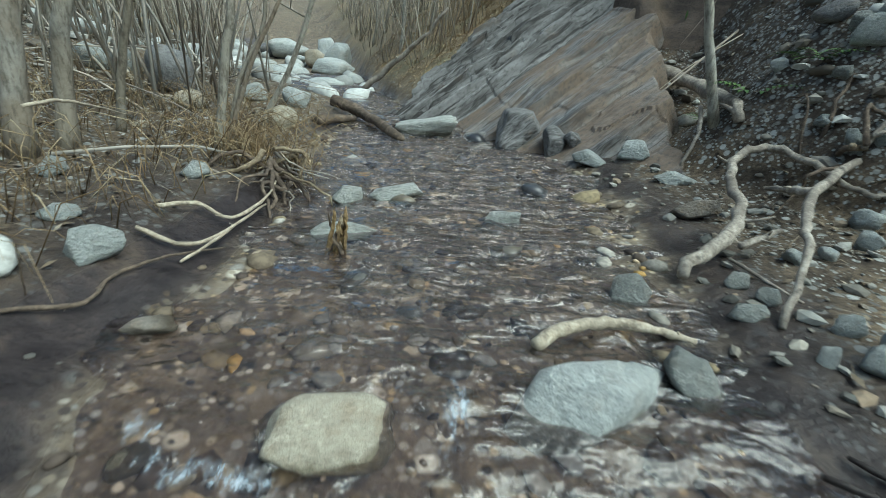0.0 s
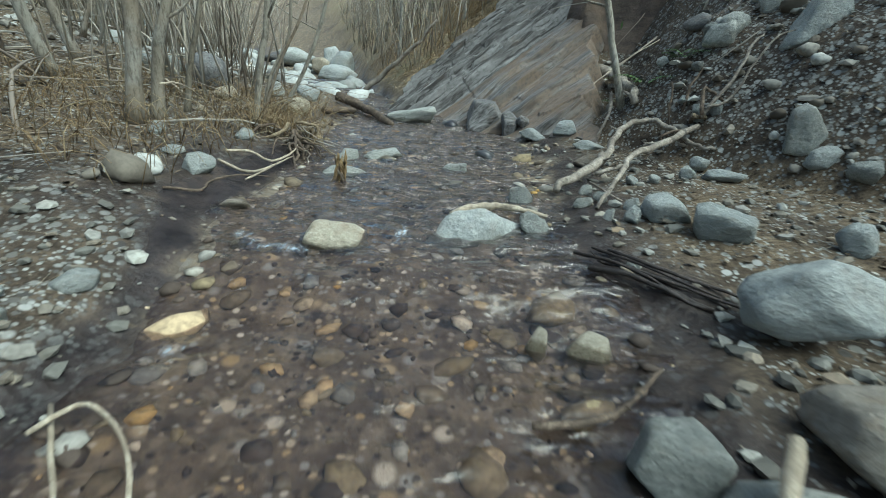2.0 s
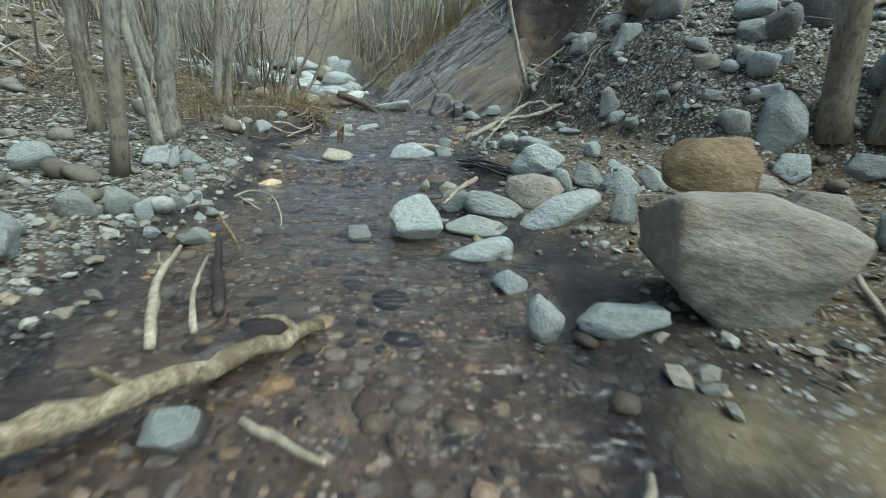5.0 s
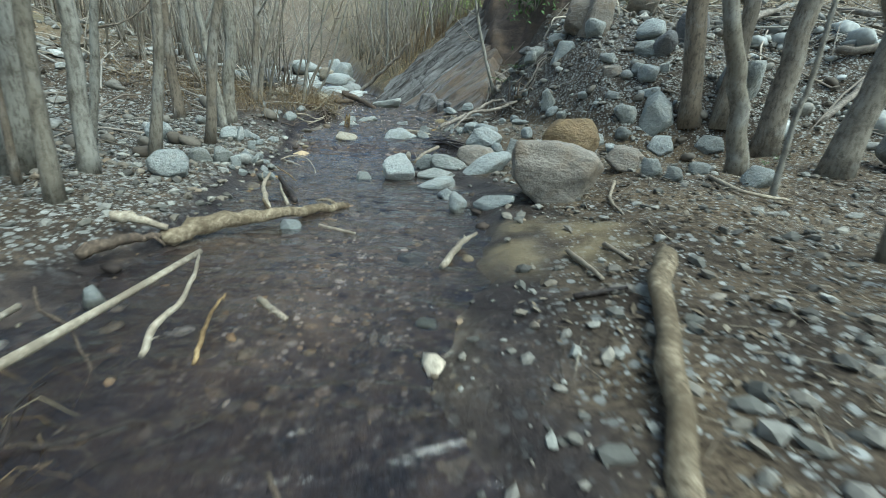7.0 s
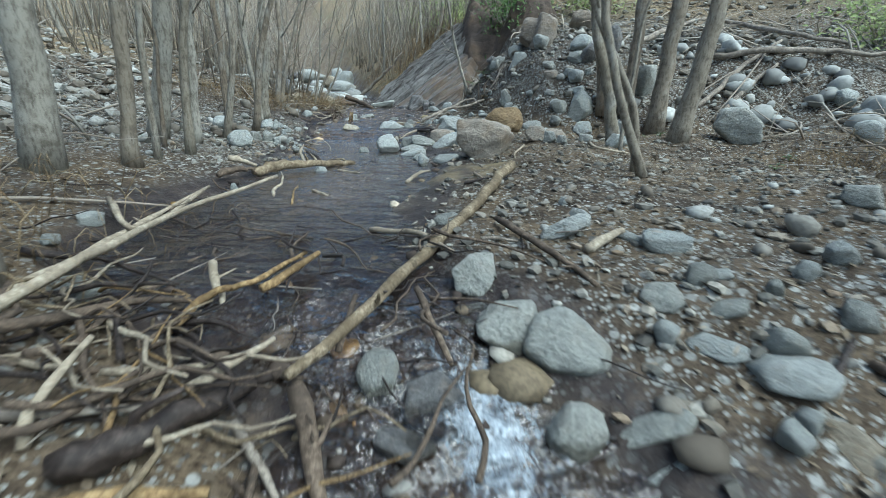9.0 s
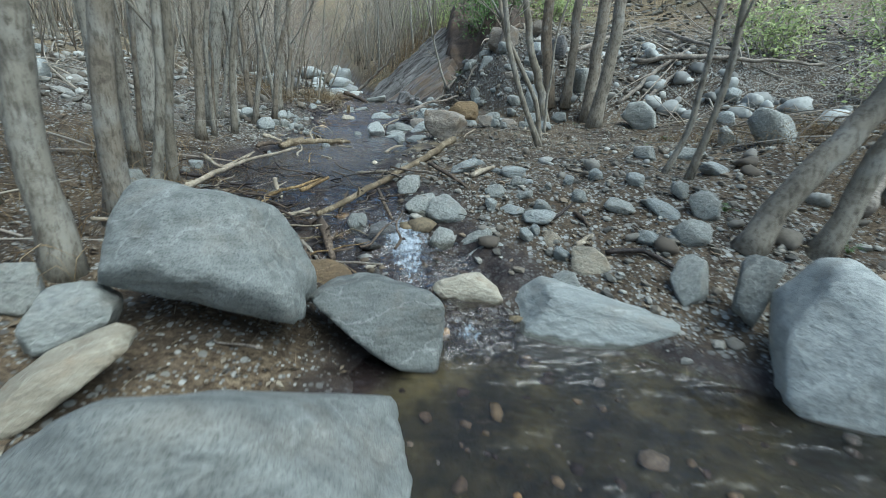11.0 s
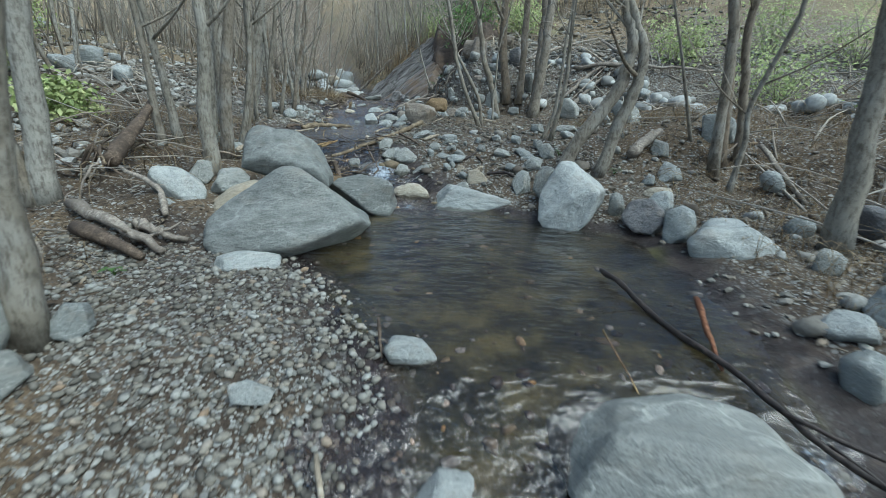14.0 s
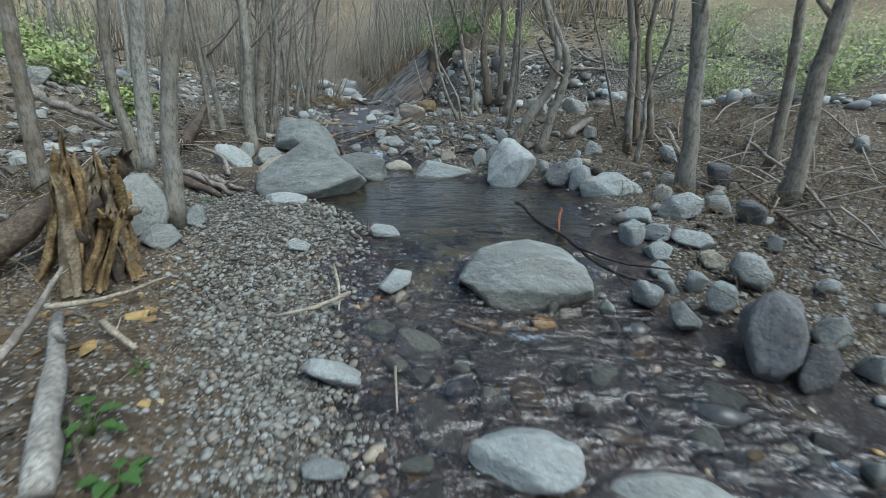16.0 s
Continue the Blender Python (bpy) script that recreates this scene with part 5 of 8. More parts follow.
shaped("stone", 3.02, -5.08, -0.48, 0.17, 0.14, 0.25, -45, -19, PALE, [(-0.41, -0.12), (-0.50, 0.32), (-0.08, 0.50), (0.34, 0.42), (0.50, 0.11), (0.38, -0.32), (0.06, -0.50), (-0.24, -0.40)])
shaped("stone", 0.11, -5.15, -0.47, 0.13, 0.10, 0.18, 44, -20, PALE, [(-0.45, 0.26), (-0.17, 0.50), (0.32, 0.18), (0.50, -0.09), (-0.16, -0.50), (-0.50, -0.37)])
shaped("boulder", 0.85, -5.21, -0.47, 0.88, 0.55, 0.45, 27, -26, MID, [(-0.50, 0.02), (-0.42, 0.20), (-0.25, 0.42), (-0.12, 0.50), (0.06, 0.44), (0.31, 0.28), (0.44, 0.07), (0.50, -0.12), (0.34, -0.31), (0.14, -0.40), (-0.09, -0.50), (-0.28, -0.45), (-0.42, -0.41), (-0.50, -0.22)])
shaped("boulder", 3.26, -5.26, -0.58, 0.48, 0.39, 0.37, -19, -11, PALE, [(-0.50, 0.12), (-0.30, 0.42), (0.09, 0.50), (0.41, 0.21), (0.50, -0.08), (0.26, -0.35), (-0.17, -0.50), (-0.42, -0.31)])
shaped("boulder", 0.76, -5.64, -0.56, 0.30, 0.15, 0.14, 38, -34, PALE, [(-0.50, -0.12), (-0.39, 0.41), (-0.10, 0.50), (0.33, 0.24), (0.50, 0.05), (0.42, -0.35), (0.12, -0.50), (-0.21, -0.35)])
shaped("stone", 3.38, -6.09, -0.47, 0.23, 0.18, 0.19, -27, -12, PALE, [(-0.50, -0.21), (-0.22, 0.30), (0.15, 0.50), (0.50, 0.31), (0.50, -0.14), (0.02, -0.50), (-0.39, -0.47)])
shaped("stone", 1.59, -6.27, -0.60, 0.17, 0.12, 0.10, 10, -17, PALE, [(-0.50, 0.05), (-0.30, 0.50), (0.28, 0.33), (0.50, -0.18), (0.26, -0.50), (-0.41, -0.29)])
shaped("stone", 0.46, -6.29, -0.52, 0.12, 0.11, 0.13, 32, -13, PALE, [(-0.50, 0.08), (-0.06, 0.50), (0.43, 0.42), (0.50, -0.23), (-0.11, -0.50), (-0.50, -0.32)])
shaped("stone", 3.12, -6.39, -0.54, 0.16, 0.11, 0.10, -24, -15, PALE, [(-0.50, -0.02), (-0.19, 0.50), (0.34, 0.45), (0.50, -0.26), (0.09, -0.50), (-0.37, -0.45)])
shaped("stone", 0.28, -6.45, -0.41, 0.22, 0.18, 0.33, 37, -11, STONE, [(-0.42, 0.26), (-0.18, 0.50), (0.18, 0.50), (0.46, 0.19), (0.50, -0.25), (0.21, -0.47), (-0.40, -0.50), (-0.50, -0.11)])
shaped("stone", 3.28, -6.48, -0.55, 0.20, 0.12, 0.10, -29, -15, PALE, [(-0.50, 0.01), (-0.38, 0.50), (0.30, 0.40), (0.50, -0.03), (0.25, -0.50), (-0.30, -0.38)])
shaped("stone", 1.15, -6.49, -0.62, 0.12, 0.07, 0.09, 21, -18, PALE, [(-0.50, 0.28), (-0.10, 0.50), (0.50, -0.01), (0.33, -0.50), (-0.42, -0.23)])
shaped("stone", 3.08, -6.54, -0.59, 0.13, 0.09, 0.11, -25, -17, PALE, [(-0.50, 0.00), (-0.05, 0.50), (0.50, 0.19), (0.37, -0.38), (-0.23, -0.50)])
shaped("stone", 0.40, -6.54, -0.57, 0.21, 0.17, 0.14, 36, -15, STONE, [(-0.50, 0.02), (-0.14, 0.49), (0.29, 0.50), (0.50, -0.13), (0.17, -0.50), (-0.29, -0.26)])
shaped("stone", 3.66, -6.55, -0.54, 0.07, 0.05, 0.09, -36, -14, STONE, [(-0.50, -0.01), (-0.26, 0.50), (0.40, 0.28), (0.50, -0.41), (-0.11, -0.50)])
shaped("boulder", 2.35, -6.62, -0.76, 0.68, 0.51, 0.44, -8, -23, STONE, [(-0.50, -0.02), (-0.39, 0.27), (-0.22, 0.43), (0.04, 0.50), (0.30, 0.44), (0.45, 0.29), (0.50, 0.07), (0.49, -0.17), (0.29, -0.29), (-0.00, -0.50), (-0.19, -0.29), (-0.42, -0.15)])
shaped("stone", 3.31, -6.64, -0.60, 0.12, 0.09, 0.09, -31, -17, TAN, [(-0.50, 0.14), (-0.11, 0.50), (0.50, 0.09), (0.43, -0.50), (-0.17, -0.48)])
shaped("stone", 3.04, -6.68, -0.64, 0.09, 0.06, 0.08, -26, -19, PALE, [(-0.50, -0.06), (-0.13, 0.50), (0.50, 0.15), (0.29, -0.45), (-0.29, -0.50)])
shaped("stone", 1.72, -6.74, -0.71, 0.16, 0.11, 0.12, 9, -23, PALE, [(-0.50, -0.18), (-0.00, 0.50), (0.50, 0.36), (0.43, -0.11), (-0.20, -0.50)])
shaped("stone", 3.39, -6.82, -0.59, 0.17, 0.13, 0.16, -35, -18, STONE, [(-0.50, 0.04), (-0.36, 0.50), (0.17, 0.45), (0.50, -0.05), (0.36, -0.50), (-0.18, -0.39)])
shaped("stone", 3.69, -6.89, -0.63, 0.09, 0.05, 0.07, -41, -17, PALE, [(-0.50, -0.15), (-0.06, 0.50), (0.50, 0.40), (0.40, -0.19), (-0.21, -0.50)])
shaped("stone", 3.19, -6.97, -0.66, 0.12, 0.09, 0.14, -33, -21, PALE, [(-0.50, 0.02), (-0.24, 0.50), (0.33, 0.38), (0.50, -0.13), (0.08, -0.50), (-0.36, -0.42)])
shaped("stone", 3.01, -7.04, -0.72, 0.13, 0.10, 0.12, -30, -24, STONE, [(-0.50, 0.20), (-0.13, 0.50), (0.50, -0.04), (0.50, -0.34), (-0.04, -0.50), (-0.40, -0.19)])
shaped("stone", 3.45, -7.24, -0.67, 0.11, 0.09, 0.13, -43, -22, STONE, [(-0.50, -0.21), (-0.33, 0.28), (0.22, 0.50), (0.50, 0.19), (0.39, -0.36), (-0.18, -0.50)])
shaped("stone", 3.20, -7.27, -0.68, 0.21, 0.19, 0.34, -38, -24, DARK, [(-0.48, 0.00), (-0.50, 0.24), (-0.31, 0.43), (0.00, 0.50), (0.32, 0.40), (0.50, 0.09), (0.49, -0.23), (0.27, -0.48), (-0.06, -0.50), (-0.32, -0.26)])
shaped("stone", 3.29, -7.41, -0.72, 0.11, 0.10, 0.18, -43, -26, DARK, [(-0.50, -0.18), (-0.41, 0.37), (0.09, 0.50), (0.46, 0.20), (0.50, -0.24), (0.21, -0.50), (-0.22, -0.46)])
shaped("stone", 1.59, -7.44, -0.78, 0.20, 0.12, 0.13, 19, -34, PALE, [(-0.50, 0.25), (-0.30, 0.50), (0.14, 0.32), (0.50, -0.22), (0.43, -0.50), (-0.09, -0.22)])
shaped("boulder", 2.24, -7.74, -0.85, 0.32, 0.25, 0.19, -11, -44, PALE, [(-0.50, -0.07), (-0.43, 0.24), (-0.17, 0.43), (0.14, 0.50), (0.45, 0.40), (0.50, 0.17), (0.42, -0.12), (0.18, -0.40), (-0.16, -0.50), (-0.38, -0.35)])
shaped("boulder", 2.58, -7.81, -0.90, 0.38, 0.23, 0.20, -30, -44, STONE, [(-0.50, -0.37), (-0.36, 0.02), (-0.03, 0.34), (0.29, 0.50), (0.50, 0.39), (0.20, -0.14), (-0.21, -0.50)])
shaped("stone", 1.67, -7.82, -0.82, 0.12, 0.07, 0.07, 21, -44, PALE, [(-0.50, 0.29), (-0.12, 0.50), (0.48, 0.10), (0.50, -0.50), (0.06, -0.46), (-0.46, -0.11)])
scree_stones()


# the boulders where the stream comes down: x, y, height of the middle, breadth, height, stone
for n, (x, y, z, w, h, mat) in enumerate([
    (-2.26, 9.0, 0.59, 0.45, 0.30, PALE),
    (-2.47, 9.4, 0.73, 0.38, 0.23, PALE),
    (-2.23, 8.6, 0.32, 0.64, 0.30, PALE),
    (-2.62, 9.0, 0.44, 0.33, 0.32, TAN),
    (-2.75, 8.0, 0.16, 0.54, 0.34, PALE),
    (-2.35, 7.4, 0.06, 0.38, 0.23, STONE),
    (-1.80, 6.6, 0.05, 0.48, 0.26, PALE),
    (-1.93, 5.6, -0.04, 0.40, 0.20, PALE),
    (-3.36, 8.2, 0.17, 0.66, 0.42, STONE),
    (-2.63, 6.2, -0.08, 0.42, 0.26, STONE),
    (-3.51, 10.2, 0.65, 0.75, 0.33, PALE),
    (-3.99, 10.2, 0.62, 0.51, 0.24, DARK),
    (-3.11, 9.4, 0.40, 0.43, 0.19, PALE),
    (-3.40, 5.6, 0.12, 0.48, 0.49, DARK),
    (-3.01, 5.3, 0.24, 0.26, 0.16, PALE),
    (-2.67, 5.0, 0.18, 0.28, 0.24, PALE),
    (-5.15, 7.5, 0.23, 0.53, 0.17, STONE),
    (-6.09, 8.0, 0.27, 0.59, 0.20, PALE),
    (-4.97, 8.5, 0.44, 0.66, 0.21, STONE),
    (-4.49, 9.5, 0.56, 0.52, 0.31, PALE),
    (-3.33, 7.0, 0.17, 0.39, 0.36, STONE),
    (-4.26, 8.0, 0.40, 0.35, 0.18, STONE),
    (-2.60, 5.6, -0.04, 0.24, 0.21, PALE),
    (-1.19, 3.15, -0.06, 0.23, 0.19, TAN),
    (-0.82, 3.0, -0.09, 0.16, 0.07, STONE),
    (-0.51, 3.6, -0.03, 0.19, 0.10, TAN),
    (-1.30, 3.9, -0.08, 0.29, 0.09, OCHRE),
    (-1.21, 4.3, -0.04, 0.29, 0.08, STONE),
    (-7.56, 9.5, 0.30, 0.46, 0.15, PALE),
    (-4.90, 6.5, 0.05, 0.36, 0.28, STONE),
], 1):
    ob = new("boulder", stone_mesh("boulder", 3000 + n * 13, 3, mat, 0.1 + 0.08 * (n % 4)))
    foot = min(z - h / 2, float(ground(x, y)) - 0.05)
    top = z + h * 0.56
    ob.matrix_world = pose(x, y, (top + foot) / 2, 0, 0, 25 * math.sin(n * 4.1)) @ Matrix.Diagonal((w * 1.2, w * 0.95, top - foot, 1))
    ob["waterline"] = -9.0 if y > 4.5 else float(level(y)) + 0.02
    tagged(ob, f"{TONES[mat.name]} boulder in the cascade upstream", "boulder", "boulders of the upstream cascade")

def joined_stones(spots, seed, label):
    """Many stones too far off to pick apart, as one mesh."""
    rng = np.random.default_rng(seed)
    shapes = []
    for k in range(7):
        me = stone_mesh("far_stones", 1200 + seed * 31 + k, 2, GRAVEL, 0.1 * k)
        shapes.append((np.array([v.co for v in me.vertices]), np.array([f.vertices for f in me.polygons])))
    vs, fs, start = [], [], 0
    for n, (x, y, w) in enumerate(spots):
        v, f = shapes[n % 7]
        h = w * rng.uniform(0.5, 0.85)
        turn = np.array(pose(0, 0, 0, rng.normal() * 12, rng.normal() * 12, rng.uniform(0, 360)).to_3x3())
        vs.append((v * np.array([w, w * rng.uniform(0.65, 0.95), h])) @ turn.T + np.array([x, y, float(ground(x, y)) + h * 0.22]))
        fs.append(f + start)
        start += len(v)
    me = bpy.data.meshes.new("far_stones")
    me.from_pydata(np.concatenate(vs).tolist(), [], np.concatenate(fs).tolist())
    me.shade_smooth()
    me.materials.append(FARSTONE)
    tagged(new("far_stones", me), label, "stones", kind="stuff")


FARSTONE = island_material("far_pale_stones", [(0.0, (0.17, 0.17, 0.16)), (0.4, (0.3, 0.305, 0.285)), (0.7, (0.41, 0.42, 0.395)), (1.0, (0.52, 0.53, 0.5))], 0.8, 25)
field_rng = np.random.default_rng(5)
spots = []
for n in range(150):
    y = field_rng.uniform(4.4, 11)
    spots.append((field_rng.uniform(edges(y)[0] - 3.2, edges(y)[1] - 0.1), y, field_rng.uniform(0.1, 0.36)))
joined_stones(spots, 1, "pale stones strewn round the upstream cascade")
spots = []
for n in range(170):
    q = field_rng.uniform()
    spots.append((3.3 + 3.4 * q + field_rng.normal() * 0.25, 0.9 - 1.6 * q - 2.6 * q * q + field_rng.normal() * 0.32, 0.07 + 0.22 * field_rng.uniform() ** 2))
joined_stones(spots, 2, "pale stones on the berm behind the trees")

for k in range(10):
    w = field_rng.uniform(0.18, 0.42)
    stone(-4.4 + field_rng.normal() * 0.8, -1.7 + field_rng.normal() * 0.8, w, w * 0.8, w * 0.7, field_rng.uniform(0, 180), PALE)


# ---- wood ----
class Tubes:
    """Gathers tapered tubes along courses of points and makes them one mesh."""

    def __init__(self):
        self.v, self.f = [], []

    def add(self, pts, radii, sides=6, seed=0, knobs=0.0, tip=True):
        pts = [Vector(p) for p in pts]
        start = len(self.v)
        side = None
        n = len(pts)
        for i, p in enumerate(pts):
            way = (pts[min(i + 1, n - 1)] - pts[max(i - 1, 0)]).normalized()
            if side is None:
                side = way.orthogonal().normalized()
            side = (side - way * side.dot(way)).normalized()
            up = way.cross(side)
            for j in range(sides):
                a = 2 * math.pi * j / sides
                r = radii[i] * (1 + knobs * math.sin(seed * 3.1 + j * 2.4 + i * 1.3) * math.cos(i * 0.7 + seed + j))
                self.v.append(p + side * (r * math.cos(a)) + up * (r * math.sin(a)))
        for i in range(n - 1):
            for j in range(sides):
                a, b = start + i * sides + j, start + i * sides + (j + 1) % sides
                self.f.append((a, b, b + sides, a + sides))
        self.f.append(tuple(start + j for j in reversed(range(sides))))
        self.f.append(tuple(start + (n - 1) * sides + j for j in range(sides)))

    def mesh(self, name, mat):
        me = bpy.data.meshes.new(name)
        me.from_pydata([tuple(p) for p in self.v], [], self.f)
        me.shade_smooth()
        me.materials.append(mat)
        return me


def course(pts, steps=5, wiggle=0.0, rng=None):
    """A smooth course through the points (Catmull-Rom), with a little wiggle."""
    pts = [Vector(p) for p in pts]
    ext = [pts[0] * 2 - pts[1]] + pts + [pts[-1] * 2 - pts[-2]]
    out = []
    for i in range(1, len(ext) - 2):
        p0, p1, p2, p3 = ext[i - 1:i + 3]
        for s in range(steps):
            t = s / steps
            out.append(0.5 * ((2 * p1) + (p2 - p0) * t + (2 * p0 - 5 * p1 + 4 * p2 - p3) * t * t + (3 * p1 - p0 - 3 * p2 + p3) * t ** 3))
    out.append(pts[-1])
    if wiggle:
        out = [p + Vector(rng.normal(size=3) * wiggle) for p in out]
    return out


WOODS = {"weathered_wood": "weathered grey", "peeled_wood": "pale peeled", "silver_wood": "cracked silver-grey", "brown_bark": "brown-barked", "log_bark": "pale-barked", "golden_wood": "golden rotting", "wet_wood": "dark wet", "red_bark": "reddish-brown"}
branches = [0]


def wood(name, pts, r, mat, sides, label, category, group):
    branches[0] += 1
    n = branches[0]
    rng = np.random.default_rng(n)
    origin = Vector(pts[0])
    way = course([Vector(p) - origin for p in pts], 5, min(r, 0.03) * (0.32 if mat == WEATHERED and r > 0.016 else 0.16), rng)
    m = len(way)
    t = Tubes()
    t.add(way, [r * (1.05 - 0.6 * (i / m) ** 1.3) * (0.8 if i == 0 else 1) * rng.uniform(0.87, 1.12) for i in range(m)], sides, n, 0.1)
    ob = new(name, t.mesh(name, mat))
    ob.location = origin
    tagged(ob, label, category, group)
    for k in range(n % 3):
        i = int(rng.integers(1, m - 1))
        out = Vector(rng.normal(size=3))
        out.z = abs(out.z) * 0.6
        out = out.normalized() * min(r * rng.uniform(1.8, 4), 0.09)
        spur = Tubes()
        spur.add(course([way[i], way[i] + out * 0.5, way[i] + out + Vector(rng.normal(size=3) * r)], 2), [r * 0.38, r * 0.33, r * 0.27, r * 0.22, r * 0.15], 5)
        new("side_branch", spur.mesh("side_branch", mat)).parent = ob
    return ob


def lying(pts):
    x, y = pts[0][0], pts[0][1]
    l, r = edges(y)
    return "lying in the shallow water" if l < x < r else "lying on the bank by the stream"


def stick(pts, r, mat):
    wood("stick", pts, r, mat, 7, f"{WOODS[mat.name]} stick {lying(pts)}", "stick", "sticks by the stream")


def log(pts, r, mat):
    wood("log", pts, r, mat, 12, f"{WOODS[mat.name]} log {lying(pts)}", "log", "")


# ---- logs, branches and sticks on the banks and in the water ----
log([(1.209, 2.875, 0.439), (1.341, 2.729, 0.380), (1.207, 2.059, 0.299), (1.212, 1.947, 0.227)], 0.038, WEATHERED)
log([(0.611, 1.026, -0.101), (0.785, 1.155, -0.021), (0.894, 1.310, 0.021), (1.023, 1.609, 0.070), (1.216, 1.756, 0.150), (1.287, 1.572, 0.115), (1.360, 1.445, 0.060), (1.404, 1.393, 0.057)], 0.018, WEATHERED)
stick([(1.367, 1.518, 0.146), (1.134, 1.350, 0.067), (0.910, 1.074, 0.044), (0.844, 0.958, 0.009), (0.720, 0.806, -0.109)], 0.0152, WEATHERED)
stick([(1.134, 1.350, 0.067), (1.123, 1.450, 0.049), (1.165, 1.601, 0.024)], 0.0152, WEATHERED)
stick([(0.787, 1.101, -0.039), (0.928, 1.159, -0.003)], 0.0107, WEATHERED)
stick([(0.763, 1.094, -0.073), (0.842, 0.919, -0.107)], 0.0056, WEATHERED)
stick([(0.192, 0.737, -0.147), (0.274, 0.789, -0.127), (0.371, 0.802, -0.121), (0.457, 0.801, -0.135), (0.536, 0.786, -0.147)], 0.0152, PEELED)
log([(-1.05, 5.4, 0.1), (-0.75, 5.3, 0.35), (-0.42, 5.2, 0.62), (-0.1, 5.1, 0.95)], 0.034, WEATHERED)
log([(-0.832, 3.217, 0.126), (-0.612, 3.104, 0.054), (-0.284, 2.606, -0.019)], 0.0445, BARK)
log([(-0.795, 2.670, 0.042), (-0.643, 3.029, 0.034)], 0.0320, BARK)
stick([(-0.777, 1.116, -0.035), (-0.707, 1.194, -0.045), (-0.613, 1.192, -0.080), (-0.590, 1.381, -0.072), (-0.623, 1.570, -0.057)], 0.0069, PEELED)
stick([(-0.745, 0.987, -0.049), (-0.642, 1.008, -0.095), (-0.595, 1.117, -0.093), (-0.586, 1.368, -0.087)], 0.0062, PEELED)
stick([(-0.622, 0.945, -0.113), (-0.595, 1.085, -0.098), (-0.599, 1.308, -0.095)], 0.0046, PEELED)
stick([(-0.753, 0.642, -0.082), (-0.679, 0.726, -0.108), (-0.689, 0.819, -0.095), (-0.637, 0.930, -0.093), (-0.578, 1.074, -0.125)], 0.0049, BARK)
stick([(-0.901, 0.947, 0.224), (-0.914, 1.048, 0.229), (-0.935, 1.172, 0.210), (-1.026, 1.438, 0.157)], 0.0043, PEELED)
stick([(1.120, 2.104, 0.271), (1.105, 2.038, 0.154), (1.036, 1.997, 0.005)], 0.0102, WEATHERED)
stick([(-0.351, -0.532, -0.246), (-0.208, -0.727, -0.251), (-0.118, -0.857, -0.259)], 0.0054, GOLDWOOD)
stick([(-0.438, -0.233, -0.249), (-0.378, -0.185, -0.229), (-0.245, -0.279, -0.229), (-0.138, -0.465, -0.256), (-0.102, -0.575, -0.279)], 0.0045, PEELED)
stick([(0.353, -0.144, -0.255), (0.493, -0.116, -0.244), (0.631, 0.008, -0.225)], 0.0072, BARK)
stick([(0.644, -0.296, -0.114), (0.566, -0.400, -0.139), (0.509, -0.522, -0.172)], 0.0109, PEELED)
stick([(-0.466, -0.163, -0.256), (-0.237, -0.416, -0.255)], 0.0048, PEELED)
for k, (dx, dy, r) in enumerate([(0, 0, 0.011), (0.03, 0.02, 0.008), (-0.02, -0.025, 0.009), (0.05, -0.02, 0.006), (-0.04, 0.03, 0.006), (0.02, 0.05, 0.005), (0.06, 0.03, 0.007)]):
    stick([(0.6 + dx, 0.43 + dy * 1.5, -0.185 + 0.006 * k), (0.7 + dx * 0.6, 0.335 + dy, -0.17 + 0.004 * k), (0.83 + dx * 1.4, 0.21 + dy * 0.5, -0.195 + 0.005 * k)], r, WETWOOD)
stick([(0.662, 0.374, -0.159), (0.724, 0.298, -0.178)], 0.0050, PEELED)
stick([(0.006, -1.336, -0.263), (-0.047, -1.243, -0.243), (-0.106, -1.114, -0.241), (-0.188, -0.920, -0.259)], 0.0075, PEELED)
stick([(0.005, -1.233, -0.276), (-0.116, -1.001, -0.265), (-0.285, -0.670, -0.275)], 0.0165, WETWOOD)
log([(-0.226, -1.888, -0.245), (-0.112, -1.734, -0.233), (0.026, -1.572, -0.243), (0.155, -1.406, -0.260), (0.256, -1.252, -0.281)], 0.0308, LOGBARK)
stick([(-0.023, -4.033, -0.258), (0.031, -3.862, -0.220), (0.059, -3.609, -0.194), (-0.038, -2.904, -0.219), (-0.042, -1.963, -0.261)], 0.0178, PEELED)
stick([(0.168, -2.547, -0.241), (0.134, -2.459, -0.231), (0.139, -2.370, -0.219), (0.096, -2.234, -0.209), (0.041, -2.116, -0.207)], 0.0078, PEELED)
stick([(0.230, -2.499, -0.292), (0.213, -2.422, -0.262), (0.183, -2.316, -0.261), (0.183, -2.262, -0.251)], 0.0057, GOLDWOOD)
stick([(-0.333, -1.935, -0.163), (-0.278, -1.898, -0.177), (-0.200, -1.880, -0.214)], 0.0194, PEELED)
stick([(-0.334, -2.091, -0.234), (-0.271, -2.006, -0.216), (-0.200, -1.917, -0.230)], 0.0209, BARK)
stick([(-0.067, -1.380, -0.280), (-0.161, -1.187, -0.219), (-0.182, -1.044, -0.179)], 0.0118, PEELED)
stick([(0.215, -1.566, -0.284), (0.378, -1.645, -0.285)], 0.0094, PEELED)
stick([(0.725, -1.950, -0.275), (0.782, -1.798, -0.253), (0.843, -1.662, -0.253)], 0.0131, PEELED)
stick([(0.247, -2.213, -0.286), (0.348, -2.307, -0.287)], 0.0110, PEELED)
